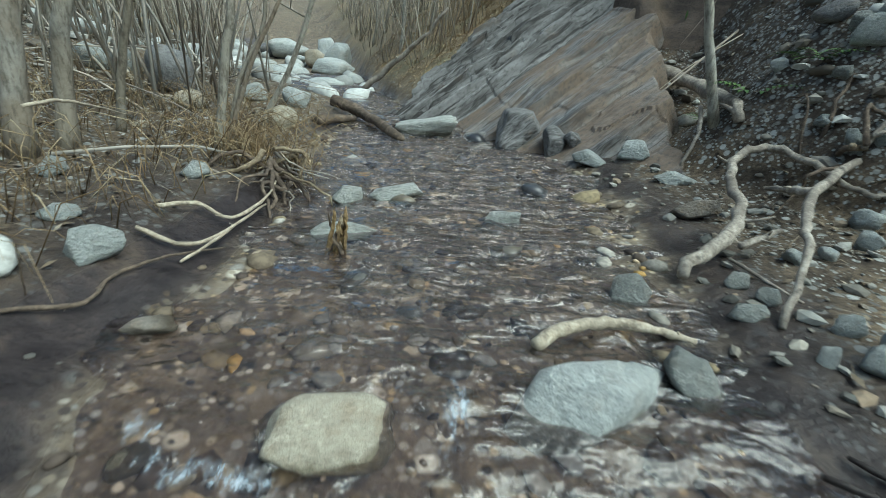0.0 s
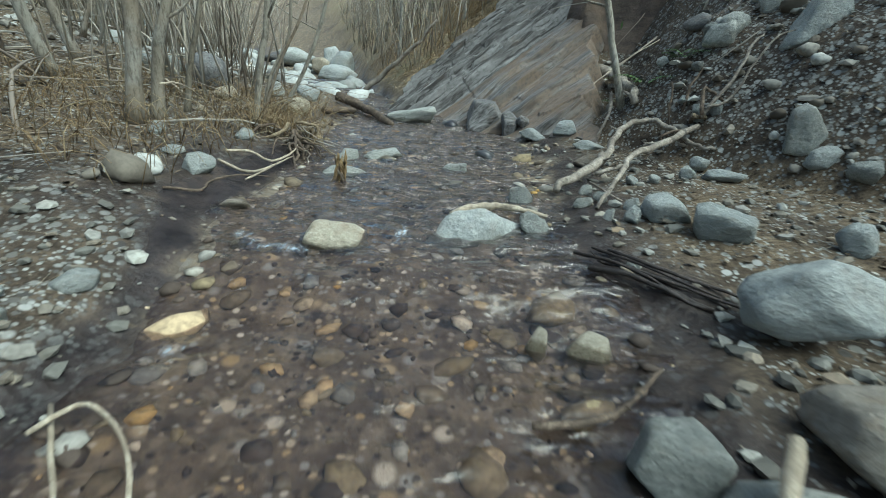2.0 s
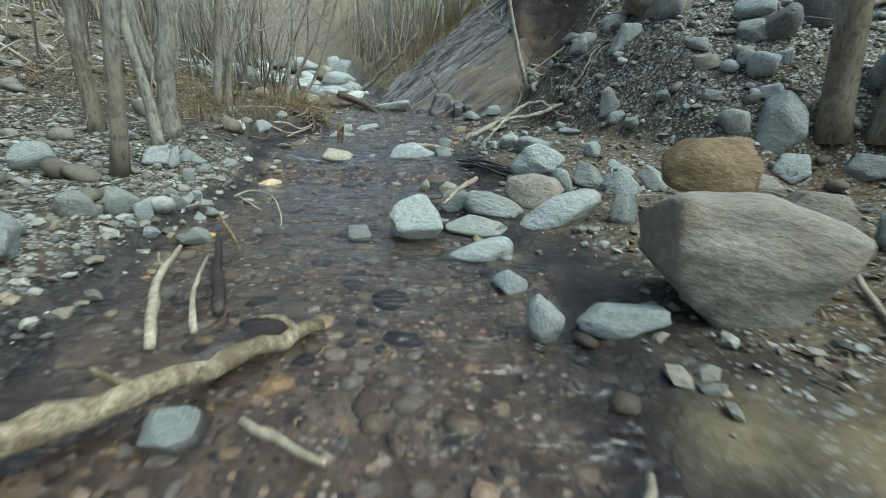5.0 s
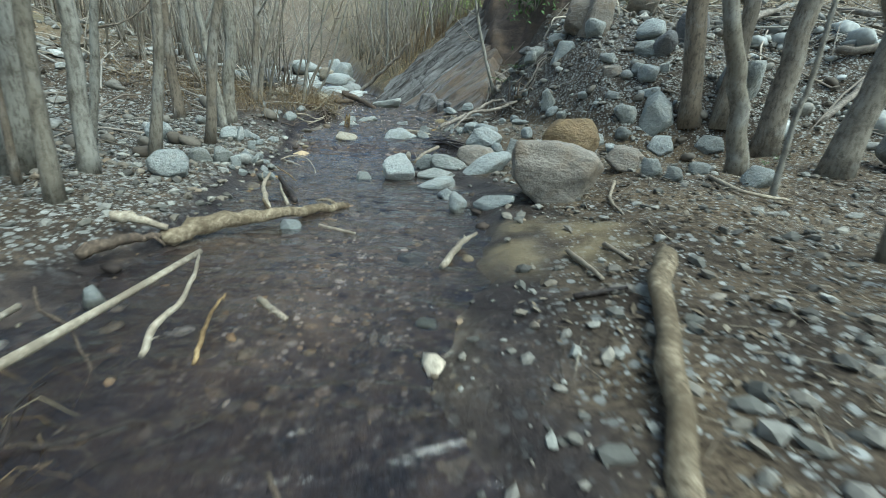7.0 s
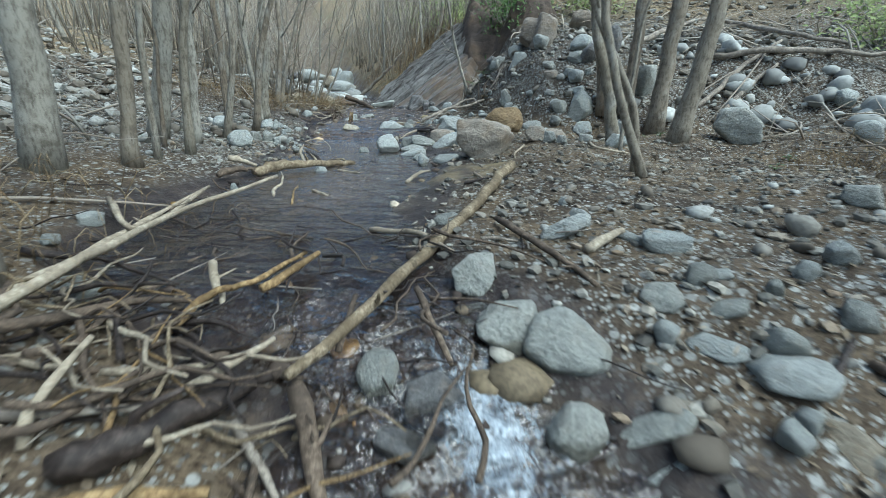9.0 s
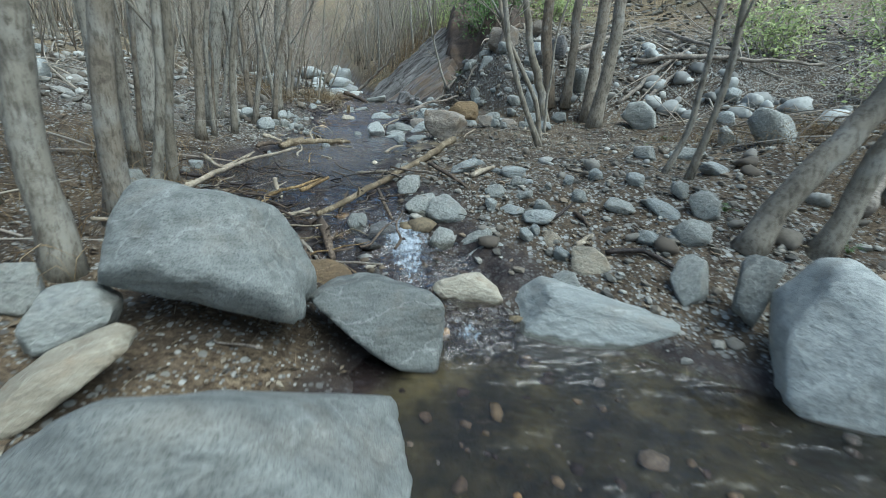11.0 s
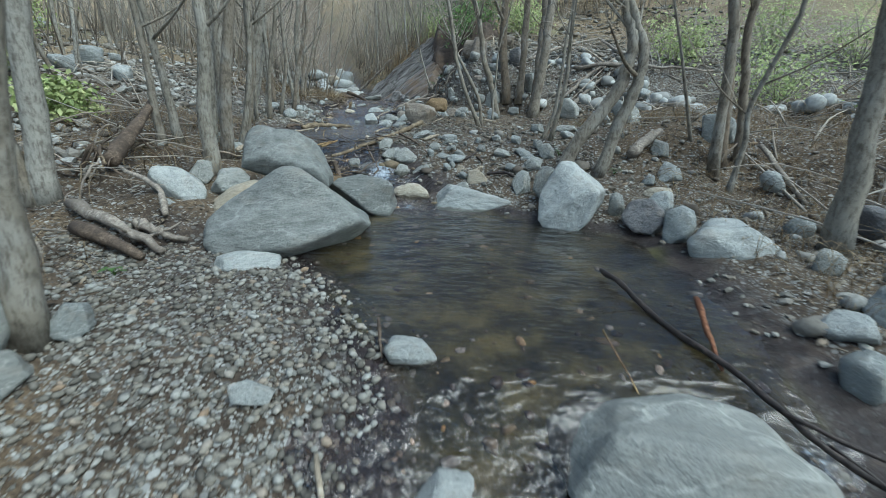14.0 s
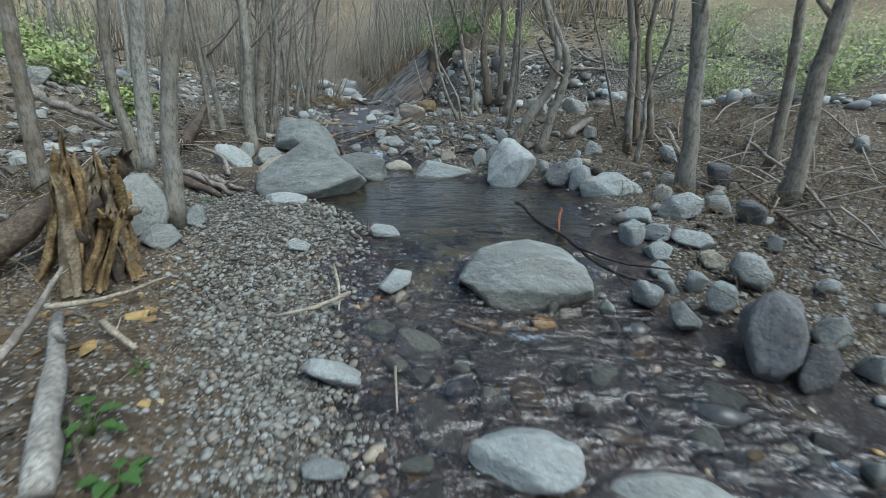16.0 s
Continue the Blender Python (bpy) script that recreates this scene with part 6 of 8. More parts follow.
stick([(1.126, -1.900, -0.223), (1.160, -2.156, -0.206)], 0.0093, PEELED)
stick([(1.244, -1.889, -0.198), (1.284, -2.026, -0.197)], 0.0085, PEELED)
stick([(1.057, -2.249, -0.220), (1.187, -2.249, -0.188)], 0.0096, WETWOOD)
stick([(1.532, -1.107, -0.140), (1.434, -1.358, -0.169), (1.407, -1.603, -0.173)], 0.0085, PEELED)
stick([(2.066, -0.973, -0.122), (2.028, -1.301, -0.124), (2.274, -1.280, -0.164)], 0.0115, PEELED)
stick([(0.307, -3.591, -0.343), (0.361, -3.495, -0.291), (0.463, -3.449, -0.266), (0.540, -3.234, -0.261)], 0.0115, GOLDWOOD)
stick([(0.493, -3.472, -0.280), (0.589, -3.268, -0.248)], 0.014, GOLDWOOD)
stick([(0.326, -3.397, -0.236), (0.389, -3.487, -0.318)], 0.0141, PEELED)
stick([(0.279, -3.962, -0.360), (0.282, -3.935, -0.304), (0.297, -3.797, -0.239)], 0.0127, PEELED)
stick([(0.458, -3.786, -0.364), (0.585, -3.624, -0.338)], 0.0124, PEELED)
log([(0.357, -3.995, -0.370), (0.474, -3.906, -0.361), (0.565, -3.733, -0.385)], 0.0337, WETWOOD)
stick([(0.410, -4.031, -0.390), (0.598, -3.978, -0.422)], 0.0156, GOLDWOOD)
stick([(0.595, -4.125, -0.416), (0.769, -4.052, -0.454), (1.020, -4.036, -0.464)], 0.0083, WEATHERED)
stick([(0.567, -3.822, -0.410), (0.720, -3.967, -0.480)], 0.0112, WEATHERED)
log([(0.681, -3.767, -0.362), (0.786, -3.964, -0.469)], 0.0228, BARK)
stick([(0.912, -3.473, -0.264), (1.010, -3.659, -0.372)], 0.0110, BARK)
stick([(0.743, -3.648, -0.348), (0.759, -3.511, -0.268)], 0.0110, BARK)
stick([(0.064, -3.928, -0.292), (0.194, -3.938, -0.308), (0.416, -3.859, -0.357)], 0.0145, WEATHERED)
stick([(0.138, -3.962, -0.316), (0.291, -3.955, -0.325), (0.366, -3.788, -0.324)], 0.0109, BARK)
stick([(-0.052, -3.619, -0.240), (-0.137, -3.107, -0.252), (-0.224, -2.387, -0.237)], 0.0142, PEELED)
stick([(-0.365, -2.856, -0.192), (-0.088, -3.091, -0.241), (-0.224, -2.387, -0.237)], 0.0126, PEELED)
stick([(1.908, -3.707, -0.297), (1.961, -3.816, -0.334)], 0.0117, BARK)
stick([(1.983, -3.997, -0.394), (2.129, -4.021, -0.376), (2.244, -4.134, -0.418)], 0.0130, WETWOOD)
stick([(1.871, -3.931, -0.390), (1.960, -3.881, -0.353)], 0.0144, PEELED)
stick([(1.415, -3.256, -0.215), (1.554, -3.162, -0.177)], 0.0180, PEELED)
stick([(1.160, -3.015, -0.191), (1.310, -3.321, -0.212), (1.395, -3.448, -0.249)], 0.0126, BARK)
stick([(0.675, -2.879, -0.290), (0.876, -3.013, -0.255), (1.009, -3.243, -0.238)], 0.0113, PEELED)
stick([(1.797, -3.750, -0.326), (1.904, -3.659, -0.273)], 0.0100, WETWOOD)
log([(3.674, 0.569, 0.636), (4.343, 0.376, 0.692), (5.004, 0.225, 0.660), (5.823, 0.162, 0.615)], 0.0320, WEATHERED)
log([(2.973, 0.962, 0.768), (3.588, 1.367, 1.014), (4.517, 2.335, 1.270)], 0.0310, WEATHERED)
log([(4.631, 2.391, 1.254), (4.517, 0.752, 0.893), (4.940, 0.341, 0.742)], 0.0291, WEATHERED)
log([(3.389, 0.149, 0.117), (3.866, 0.362, 0.490), (4.342, 0.532, 0.808)], 0.0261, WEATHERED)
log([(3.555, 0.044, 0.001), (3.964, 0.252, 0.368), (4.230, 0.348, 0.554)], 0.0257, WEATHERED)
log([(-0.422, -4.865, -0.238), (-0.468, -4.650, -0.144), (-0.559, -4.316, -0.027), (-0.665, -3.969, 0.098)], 0.05, BARK)
log([(0.120, -5.471, -0.428), (0.215, -5.470, -0.465), (0.360, -5.454, -0.521)], 0.0252, WEATHERED)
log([(0.188, -5.558, -0.481), (0.290, -5.549, -0.515)], 0.0238, BARK)
stick([(0.187, -5.317, -0.429), (0.090, -5.214, -0.313), (-0.189, -5.088, -0.222)], 0.0184, WEATHERED)
stick([(2.446, -5.556, -0.566), (2.491, -5.729, -0.564), (2.548, -6.000, -0.595), (2.633, -6.323, -0.586), (2.728, -6.617, -0.625), (2.860, -6.768, -0.657), (2.974, -6.880, -0.628)], 0.0135, WETWOOD)
stick([(2.666, -6.511, -0.593), (2.846, -6.653, -0.619), (3.040, -6.793, -0.600)], 0.0071, WETWOOD)
stick([(2.732, -6.605, -0.616), (2.800, -6.731, -0.644), (2.851, -6.856, -0.692)], 0.0051, WETWOOD)
stick([(2.300, -6.081, -0.598), (2.312, -6.409, -0.626)], 0.0046, GOLDWOOD)
log([(-0.233, -5.404, -0.353), (0.116, -5.570, -0.420), (0.349, -5.630, -0.511)], 0.0315, WEATHERED)
log([(-0.053, -5.613, -0.402), (0.318, -5.718, -0.507)], 0.0360, BARK)
stick([(1.388, -6.664, -0.657), (1.471, -6.873, -0.705), (1.509, -7.033, -0.734)], 0.0081, PEELED)
stick([(1.470, -6.155, -0.538), (1.501, -6.301, -0.607)], 0.0070, BARK)
stick([(2.695, -5.948, -0.515), (2.641, -6.154, -0.547), (2.618, -6.304, -0.603)], 0.0119, REDWOOD)
log([(1.112, -8.052, -0.673), (0.872, -7.747, -0.639), (0.545, -7.350, -0.620)], 0.0369, SILVER)
log([(-1.662, -5.013, 0.268), (-1.316, -5.072, 0.106), (-0.822, -5.115, -0.073)], 0.0422, WEATHERED)
stick([(0.427, -7.284, -0.618), (0.555, -7.166, -0.636), (0.592, -6.793, -0.690)], 0.0123, PEELED)
stick([(0.674, -7.320, -0.653), (0.872, -7.426, -0.705)], 0.0148, PEELED)
log([(0.651, -7.674, -0.597), (0.611, -7.499, -0.532), (0.550, -7.287, -0.446)], 0.0135, WEATHERED)
log([(3.170, -3.799, -0.237), (3.498, -3.532, -0.065)], 0.0503, WEATHERED)
stick([(0.924, -7.766, -0.676), (1.147, -7.986, -0.721)], 0.0075, BARK)
stick([(1.530, -6.902, -0.705), (1.410, -7.034, -0.716), (1.271, -7.129, -0.711)], 0.0101, PEELED)
stick([(1.823, -7.456, -0.725), (1.846, -7.598, -0.800)], 0.0057, PEELED)
stick([(2.013, -7.129, -0.717), (2.153, -7.168, -0.744)], 0.0117, BARK)
log([(4.277, -3.720, -0.146), (4.208, -4.435, -0.466)], 0.0232, WEATHERED)
stick([(4.879, -4.152, -0.225), (4.571, -5.432, -0.437), (4.077, -6.391, -0.475)], 0.0172, WEATHERED)
stick([(4.315, -5.124, -0.501), (3.816, -6.371, -0.454), (3.862, -6.584, -0.544)], 0.0141, BARK)
log([(1.32, -2.13, -0.13), (1.24, -2.31, -0.165), (1.08, -2.78, -0.22), (0.88, -3.3, -0.27), (0.68, -3.8, -0.32)], 0.026, LOGBARK)


# ---- the brush jam across the stream, and loose dead sticks on the banks ----
def brush(spots, seed, reach, label, group, mats, thick=1.0):
    rng = np.random.default_rng(seed)
    kinds = []
    for k in range(8):
        t = Tubes()
        n = 6
        r = rng.uniform(0.0025, 0.007) * thick
        pts = [Vector((i / (n - 1) - 0.5, rng.normal() * 0.05, rng.normal() * 0.03)) for i in range(n)]
        t.add(course(pts, 2), [r * (1.3 - 0.09 * i) * 2.2 for i in range(2 * n - 1)], 6, k, 0.15)
        kinds.append(t.mesh("dead_stick", mats[k % len(mats)]))
    for k, (x, y, turn, up) in enumerate(spots):
        ob = new("dead_stick", kinds[k % 8])
        size = rng.uniform(*reach)
        z = max(float(ground(x, y)), float(level(y)) - 0.03 if edges(y)[0] < x < edges(y)[1] else -9)
        ob.matrix_world = pose(x, y, z + 0.012 + up, 0, rng.normal() * 9, turn) @ Matrix.Scale(size, 4)
        tagged(ob, label, "stick", group)


jam_rng = np.random.default_rng(9)
jam = []
for k in range(85):
    u = jam_rng.uniform(0, 1)
    x, y = -0.5 + 1.75 * u + jam_rng.normal() * 0.12, -2.75 - 0.95 * u * 0.75 + jam_rng.normal() * 0.22
    jam.append((x, y, (-32 if jam_rng.uniform() < 0.6 else 60) + jam_rng.normal() * 30, jam_rng.uniform(0, 0.05)))
brush(jam, 31, (0.12, 0.42), "dead stick wedged in the brush jam across the stream", "sticks of the brush jam", [BARK, WETWOOD, WETWOOD, BARK, WEATHERED, WETWOOD])
pile = []
for k in range(70):
    x, y = 0.3 + jam_rng.normal() * 0.3, -3.72 + jam_rng.normal() * 0.13
    pile.append((x, y - 0.18 * (x - 0.3), (-20 if jam_rng.uniform() < 0.7 else 70) + jam_rng.normal() * 28, jam_rng.uniform(0, 0.07)))
brush(pile, 33, (0.15, 0.5), "broken dead stick piled on the brush jam", "sticks of the brush jam", [BARK, WETWOOD, LOGBARK, PEELED, WETWOOD, BARK, GOLDWOOD], 1.7)
loose = []
while len(loose) < 68:
    x, y = jam_rng.uniform(-2.2, 5.2), jam_rng.uniform(-8.6, 3.2)
    l, r = edges(y)
    if x < l - 0.1 and not (-1.8 < y < 0.2) and not (y < -5.6 and x > l - 1.0) or x > r + 0.15:
        loose.append((x, y, jam_rng.uniform(0, 180), jam_rng.uniform(0, 0.012)))
brush(loose, 32, (0.1, 0.45), "thin dead stick on the leaf-strewn bank", "sticks by the stream", [BARK, WEATHERED, PEELED, LOGBARK])


def fallen_brush(n, x0, x1, y0, y1, seed, label):
    """A mat of fallen branches as one mesh."""
    rng = np.random.default_rng(seed)
    t = Tubes()
    k = 0
    while k < n:
        x, y = rng.uniform(x0, x1), rng.uniform(y0, y1)
        l, r = edges(y)
        if l - 0.6 < x < r + 0.9:
            continue
        k += 1
        a, h = rng.uniform(0, 6.28), rng.uniform(0.25, 1.3)
        d = Vector((math.cos(a), math.sin(a), 0)) * h
        z = float(ground(x, y))
        e = float(ground(x + d.x, y + d.y))
        lift = rng.uniform(0.0, 0.22)
        p = [Vector((x, y, z)), Vector((x + d.x * 0.5, y + d.y * 0.5, (z + e) / 2 + lift * 0.8)) + Vector(rng.normal(size=3) * 0.04), Vector((x + d.x, y + d.y, e + lift))]
        s = rng.uniform(0.003, 0.012)
        t.add(course(p, 2), [s, s * 0.9, s * 0.75, s * 0.55, s * 0.3], 4)
    tagged(new("fallen_brush", t.mesh("fallen_brush", TWIG)), label, "brush", kind="stuff")


fallen_brush(520, 3.6, 8.5, -6.5, 2.5, 41, "tangle of fallen grey branches under the trees")
fallen_brush(420, -5.5, -0.6, -6.5, 5, 42, "tangle of fallen grey-brown branches in the thicket")
fallen_brush(160, 1.6, 4.5, 1.5, 5, 43, "fallen branches on the upper slope")


# ---- trees ----
stems = [0]


def tree(pts, r, label="slender bare grey-barked tree at the edge of the stream", tall=None):
    """A bare tree: trunk along pts and on upward, limbs and twigs."""
    stems[0] += 1
    n = stems[0]
    rng = np.random.default_rng(500 + n)
    base = Vector(pts[0])
    rel = [Vector(p) - base for p in pts]
    lean = (rel[-1] - rel[-2]).normalized()
    lean = (lean + Vector((0, 0, 0.5))).normalized()
    tall = tall or 1.9 + r * 16 + rng.uniform(0, 0.8)
    top = rel[-1].copy()
    while top.z < tall:
        top = top + (lean + Vector(rng.normal(size=3) * 0.1)) * 0.45
        rel.append(top.copy())
    way = course(rel, 4, r * 0.1, rng)
    m = len(way)
    root = tagged(new("tree"), label, "tree", "bare trees by the stream")
    root.location = base
    t = Tubes()
    flare = [1.35 if i == 0 else 1.12 if i == 1 else 1.0 for i in range(m)]
    size = [max(0.004, r * (1 - 0.75 * i / m)) * flare[i] * rng.uniform(0.95, 1.06) for i in range(m)]
    t.add(way, size, 10 if r > 0.03 else 7, n, 0.05)
    trunk = new("trunk", t.mesh("trunk", TREEBARK))
    trunk.parent = root
    twigs = Tubes()
    for k in range(5 + int(rng.integers(0, 5))):
        i = int(rng.integers(m // 4, m - 2))
        a = rng.uniform(0, 6.28)
        out = Vector((math.cos(a), math.sin(a), rng.uniform(0.4, 1.6))).normalized()
        reach = rng.uniform(0.35, 0.95)
        bend = Vector(rng.normal(size=3) * 0.12)
        line = course([way[i], way[i] + out * reach * 0.45 + bend * 0.4, way[i] + out * reach + Vector((0, 0, 0.12)) + bend], 3)
        s = size[i] * rng.uniform(0.3, 0.5)
        limb = Tubes()
        limb.add(line, [max(0.0025, s * (1 - 0.75 * j / len(line))) for j in range(len(line))], 5)
        new("limb", limb.mesh("limb", TREEBARK)).parent = root
        for _ in range(4):
            j = int(rng.integers(1, len(line)))
            o2 = (out + Vector(rng.normal(size=3) * 0.7) + Vector((0, 0, 0.3))).normalized() * rng.uniform(0.15, 0.45)
            twigs.add(course([line[j], line[j] + o2 * 0.5 + Vector(rng.normal(size=3) * 0.03), line[j] + o2], 2), [0.003, 0.0027, 0.0023, 0.002, 0.0013], 4)
    o = tagged(new("twig_spray", twigs.mesh("twig_spray", TWIG)), kind="stuff")
    o.parent = root
    return root


# a bare thicket further off
def thicket():
    rng = np.random.default_rng(77)
    spots = []
    while len(spots) < 150:
        x, y = rng.uniform(-8, 6.5), rng.uniform(-3, 15)
        l, r = edges(y)
        left = l - x > 0.9 + 0.02 * y and (y > 1.5 or l - x > 2.2)
        right = x - r > 0.3 and y > 5.2
        if (left or right) and all(math.hypot(x - a, y - b) > 0.35 for a, b in spots):
            spots.append((x, y))
    first = []
    for k, (x, y) in enumerate(spots):
        z = float(ground(x, y)) - 0.03
        if k < 7:
            first.append(tree([(x, y, z), (x + rng.normal() * 0.08, y + 0.03, z + 0.5), (x + rng.normal() * 0.22, y, z + 1.1)], rng.uniform(0.012, 0.04), "bare grey tree in the thicket along the stream", rng.uniform(3.2, 4.6)))
        else:
            copy_thing(first[k % 7], pose(x, y, z, rng.normal() * 5, rng.normal() * 5, rng.uniform(0, 360)))
    t = Tubes()
    n = 0
    while n < 4200:
        x, y = rng.uniform(-9, 8), rng.uniform(-2, 17)
        l, r = edges(y)
        if not ((l - x > 0.5 and y > 1.8) or l - x > 2.6 or (x - r > 0.25 and y > 4.9)):
            continue
        if x < -2.2 and y < 4 and rng.uniform() < 0.75:
            continue
        n += 1
        z = float(ground(x, y)) - 0.02
        a, h = rng.uniform(0, 6.28), rng.uniform(0.8, 3.2)
        d = Vector((math.cos(a), math.sin(a), 0)) * rng.uniform(0.1, 0.6) * h
        p = [Vector((x, y, z)), Vector((x, y, z + h * 0.4)) + d * 0.25, Vector((x, y, z + h * 0.75)) + d * 0.6, Vector((x, y, z + h)) + d]
        s = rng.uniform(0.003, 0.011)
        t.add(p, [s, s * 0.8, s * 0.5, s * 0.2], 4)
        for _ in range(3):
            k = rng.uniform(0.35, 0.95)
            q = p[0].lerp(p[3], k)
            o = Vector((rng.normal(), rng.normal(), rng.uniform(0.4, 1.5))).normalized() * rng.uniform(0.15, 0.5)
            t.add([q, q + o * 0.5, q + o], [s * 0.4, s * 0.3, s * 0.15], 3)
    tagged(new("brushwood", t.mesh("brushwood", TWIG)), "dense bare grey-brown shoots in the thicket", "brush", kind="stuff")


# ---- trees beside the stream: the trunk's course from the ground up, and its thickness ----
tree([(-0.97, 2.26, 0.01), (-0.80, 2.26, 0.30), (-0.69, 2.26, 0.54)], 0.014)
tree([(1.19, 2.07, 0.17), (1.06, 2.07, 0.55), (0.96, 2.07, 0.90)], 0.021)
tree([(-0.93, 1.83, -0.04), (-0.84, 1.83, 0.27), (-0.72, 1.83, 0.50)], 0.010)
tree([(-0.93, 1.82, -0.04), (-0.79, 1.82, 0.32), (-0.66, 1.82, 0.55)], 0.010)
tree([(-0.95, 1.81, -0.04), (-0.88, 1.81, 0.35), (-0.83, 1.81, 0.54)], 0.019)
tree([(-1.28, 1.72, 0.03), (-1.22, 1.72, 0.31), (-1.15, 1.72, 0.51)], 0.016)
tree([(-1.27, 1.46, 0.01), (-1.23, 1.46, 0.29), (-1.17, 1.46, 0.48)], 0.030)
tree([(-1.27, 1.28, 0.01), (-1.19, 1.28, 0.47), (-1.14, 1.28, 0.80)], 0.034)
tree([(2.58, 0.36, 0.03), (2.46, 0.36, 0.83), (2.44, 0.36, 1.40)], 0.073)
tree([(-1.04, 0.32, -0.08), (-1.01, 0.32, 0.25), (-0.96, 0.32, 0.50)], 0.050)
tree([(2.77, 0.28, 0.04), (2.77, 0.28, 0.84), (2.78, 0.28, 1.40)], 0.060)
tree([(-1.39, 0.25, -0.07), (-1.39, 0.25, 0.38), (-1.38, 0.25, 0.72)], 0.037)
tree([(-1.02, 0.19, -0.12), (-1.04, 0.19, 0.17), (-1.08, 0.19, 0.47)], 0.030)
tree([(3.00, 0.05, -0.15), (3.01, 0.05, 0.68), (3.04, 0.05, 1.37)], 0.082)
tree([(-0.86, -0.35, -0.17), (-0.72, -0.35, 0.55), (-0.55, -0.35, 1.06)], 0.030)
tree([(2.31, -0.77, -0.17), (2.21, -0.77, 0.33), (2.08, -0.77, 0.67)], 0.050)
tree([(2.82, -0.79, -0.15), (2.91, -0.79, 0.47), (2.94, -0.79, 1.02)], 0.071)
tree([(-1.25, -0.85, -0.14), (-1.13, -0.85, 0.26), (-1.07, -0.85, 0.55)], 0.024)
tree([(-0.84, -0.94, -0.18), (-0.70, -0.94, 0.47), (-0.70, -0.94, 0.96)], 0.027)
tree([(2.22, -1.23, -0.20), (2.21, -1.23, 0.17), (2.23, -1.23, 0.33)], 0.014)
tree([(-0.84, -1.38, -0.17), (-0.79, -1.38, 0.29), (-0.77, -1.38, 0.57)], 0.035)
tree([(-1.04, -1.50, -0.16), (-0.82, -1.50, 0.75), (-0.71, -1.50, 1.52)], 0.059)
tree([(-0.89, -1.66, -0.17), (-0.85, -1.66, 0.25), (-0.82, -1.66, 0.52)], 0.014)
tree([(-0.66, -1.77, -0.20), (-0.61, -1.77, 0.38), (-0.50, -1.77, 0.82)], 0.028)
tree([(-0.74, -1.97, -0.20), (-0.71, -1.97, 0.45), (-0.65, -1.97, 0.79)], 0.019)
tree([(2.03, -2.01, -0.20), (1.97, -2.01, 0.16), (1.72, -2.01, 0.61), (1.65, -2.01, 0.80)], 0.022)
tree([(2.01, -2.21, -0.20), (1.74, -2.21, 0.42), (1.63, -2.21, 0.97)], 0.024)
tree([(-0.72, -2.22, -0.20), (-0.65, -2.22, 0.33), (-0.60, -2.22, 0.74)], 0.038)
tree([(-0.92, -2.52, -0.17), (-0.84, -2.52, 0.67), (-0.78, -2.52, 1.33)], 0.073)
tree([(-0.79, -3.06, -0.20), (-0.70, -3.06, 0.25), (-0.65, -3.06, 0.60)], 0.030)
tree([(2.54, -3.18, -0.21), (2.64, -3.18, 0.04), (2.67, -3.18, 0.34), (2.68, -3.18, 0.61)], 0.019)
tree([(-0.50, -3.26, -0.23), (-0.44, -3.26, 0.21), (-0.39, -3.26, 0.56)], 0.017)
tree([(2.58, -3.40, -0.21), (2.67, -3.40, 0.30), (2.67, -3.40, 0.80)], 0.020)
tree([(-0.42, -3.41, -0.21), (-0.40, -3.41, 0.38), (-0.37, -3.41, 0.72)], 0.030)
tree([(3.80, -3.52, -0.17), (3.59, -3.52, 0.50), (3.48, -3.52, 0.81)], 0.014)
tree([(-0.14, -3.58, -0.28), (-0.08, -3.58, 0.16), (-0.01, -3.58, 0.51)], 0.028)
tree([(-0.39, -3.67, -0.26), (-0.33, -3.67, 0.37), (-0.32, -3.67, 0.68)], 0.030)
tree([(4.12, -3.73, -0.32), (4.02, -3.73, 0.28), (3.94, -3.73, 0.73)], 0.037)
tree([(3.95, -3.77, -0.34), (3.87, -3.77, 0.34), (3.80, -3.77, 0.78)], 0.040)
tree([(-0.11, -3.78, -0.30), (0.02, -3.78, 0.21), (0.08, -3.78, 0.67)], 0.024)
tree([(-0.57, -3.87, -0.25), (-0.62, -3.87, 0.28), (-0.66, -3.87, 0.63)], 0.033)
tree([(3.80, -3.95, -0.41), (3.73, -3.95, 0.56), (3.63, -3.95, 1.06)], 0.039)
tree([(-0.13, -4.00, -0.35), (-0.02, -4.00, 0.44), (0.11, -4.00, 1.05)], 0.048)
tree([(2.56, -4.02, -0.38), (2.73, -4.02, -0.03), (2.90, -4.02, 0.22), (2.97, -4.02, 0.45), (2.98, -4.02, 0.61), (2.90, -4.02, 0.76)], 0.055)
tree([(2.86, -4.03, -0.39), (2.95, -4.03, -0.03), (3.04, -4.03, 0.25), (3.07, -4.03, 0.45), (3.04, -4.03, 0.61), (2.95, -4.03, 0.76)], 0.048)
tree([(-0.59, -4.07, -0.26), (-0.60, -4.07, 0.25), (-0.60, -4.07, 0.60)], 0.029)
tree([(3.81, -4.19, -0.48), (3.84, -4.19, -0.09), (3.82, -4.19, 0.20)], 0.023)
tree([(-0.02, -4.42, -0.41), (-0.01, -4.42, 0.08), (0.06, -4.42, 0.57)], 0.053)
tree([(4.86, -4.61, -0.47), (4.85, -4.61, 0.37), (4.79, -4.61, 0.93)], 0.048)
tree([(3.83, -5.20, -0.58), (3.77, -5.20, 0.26), (3.70, -5.20, 0.82)], 0.062)
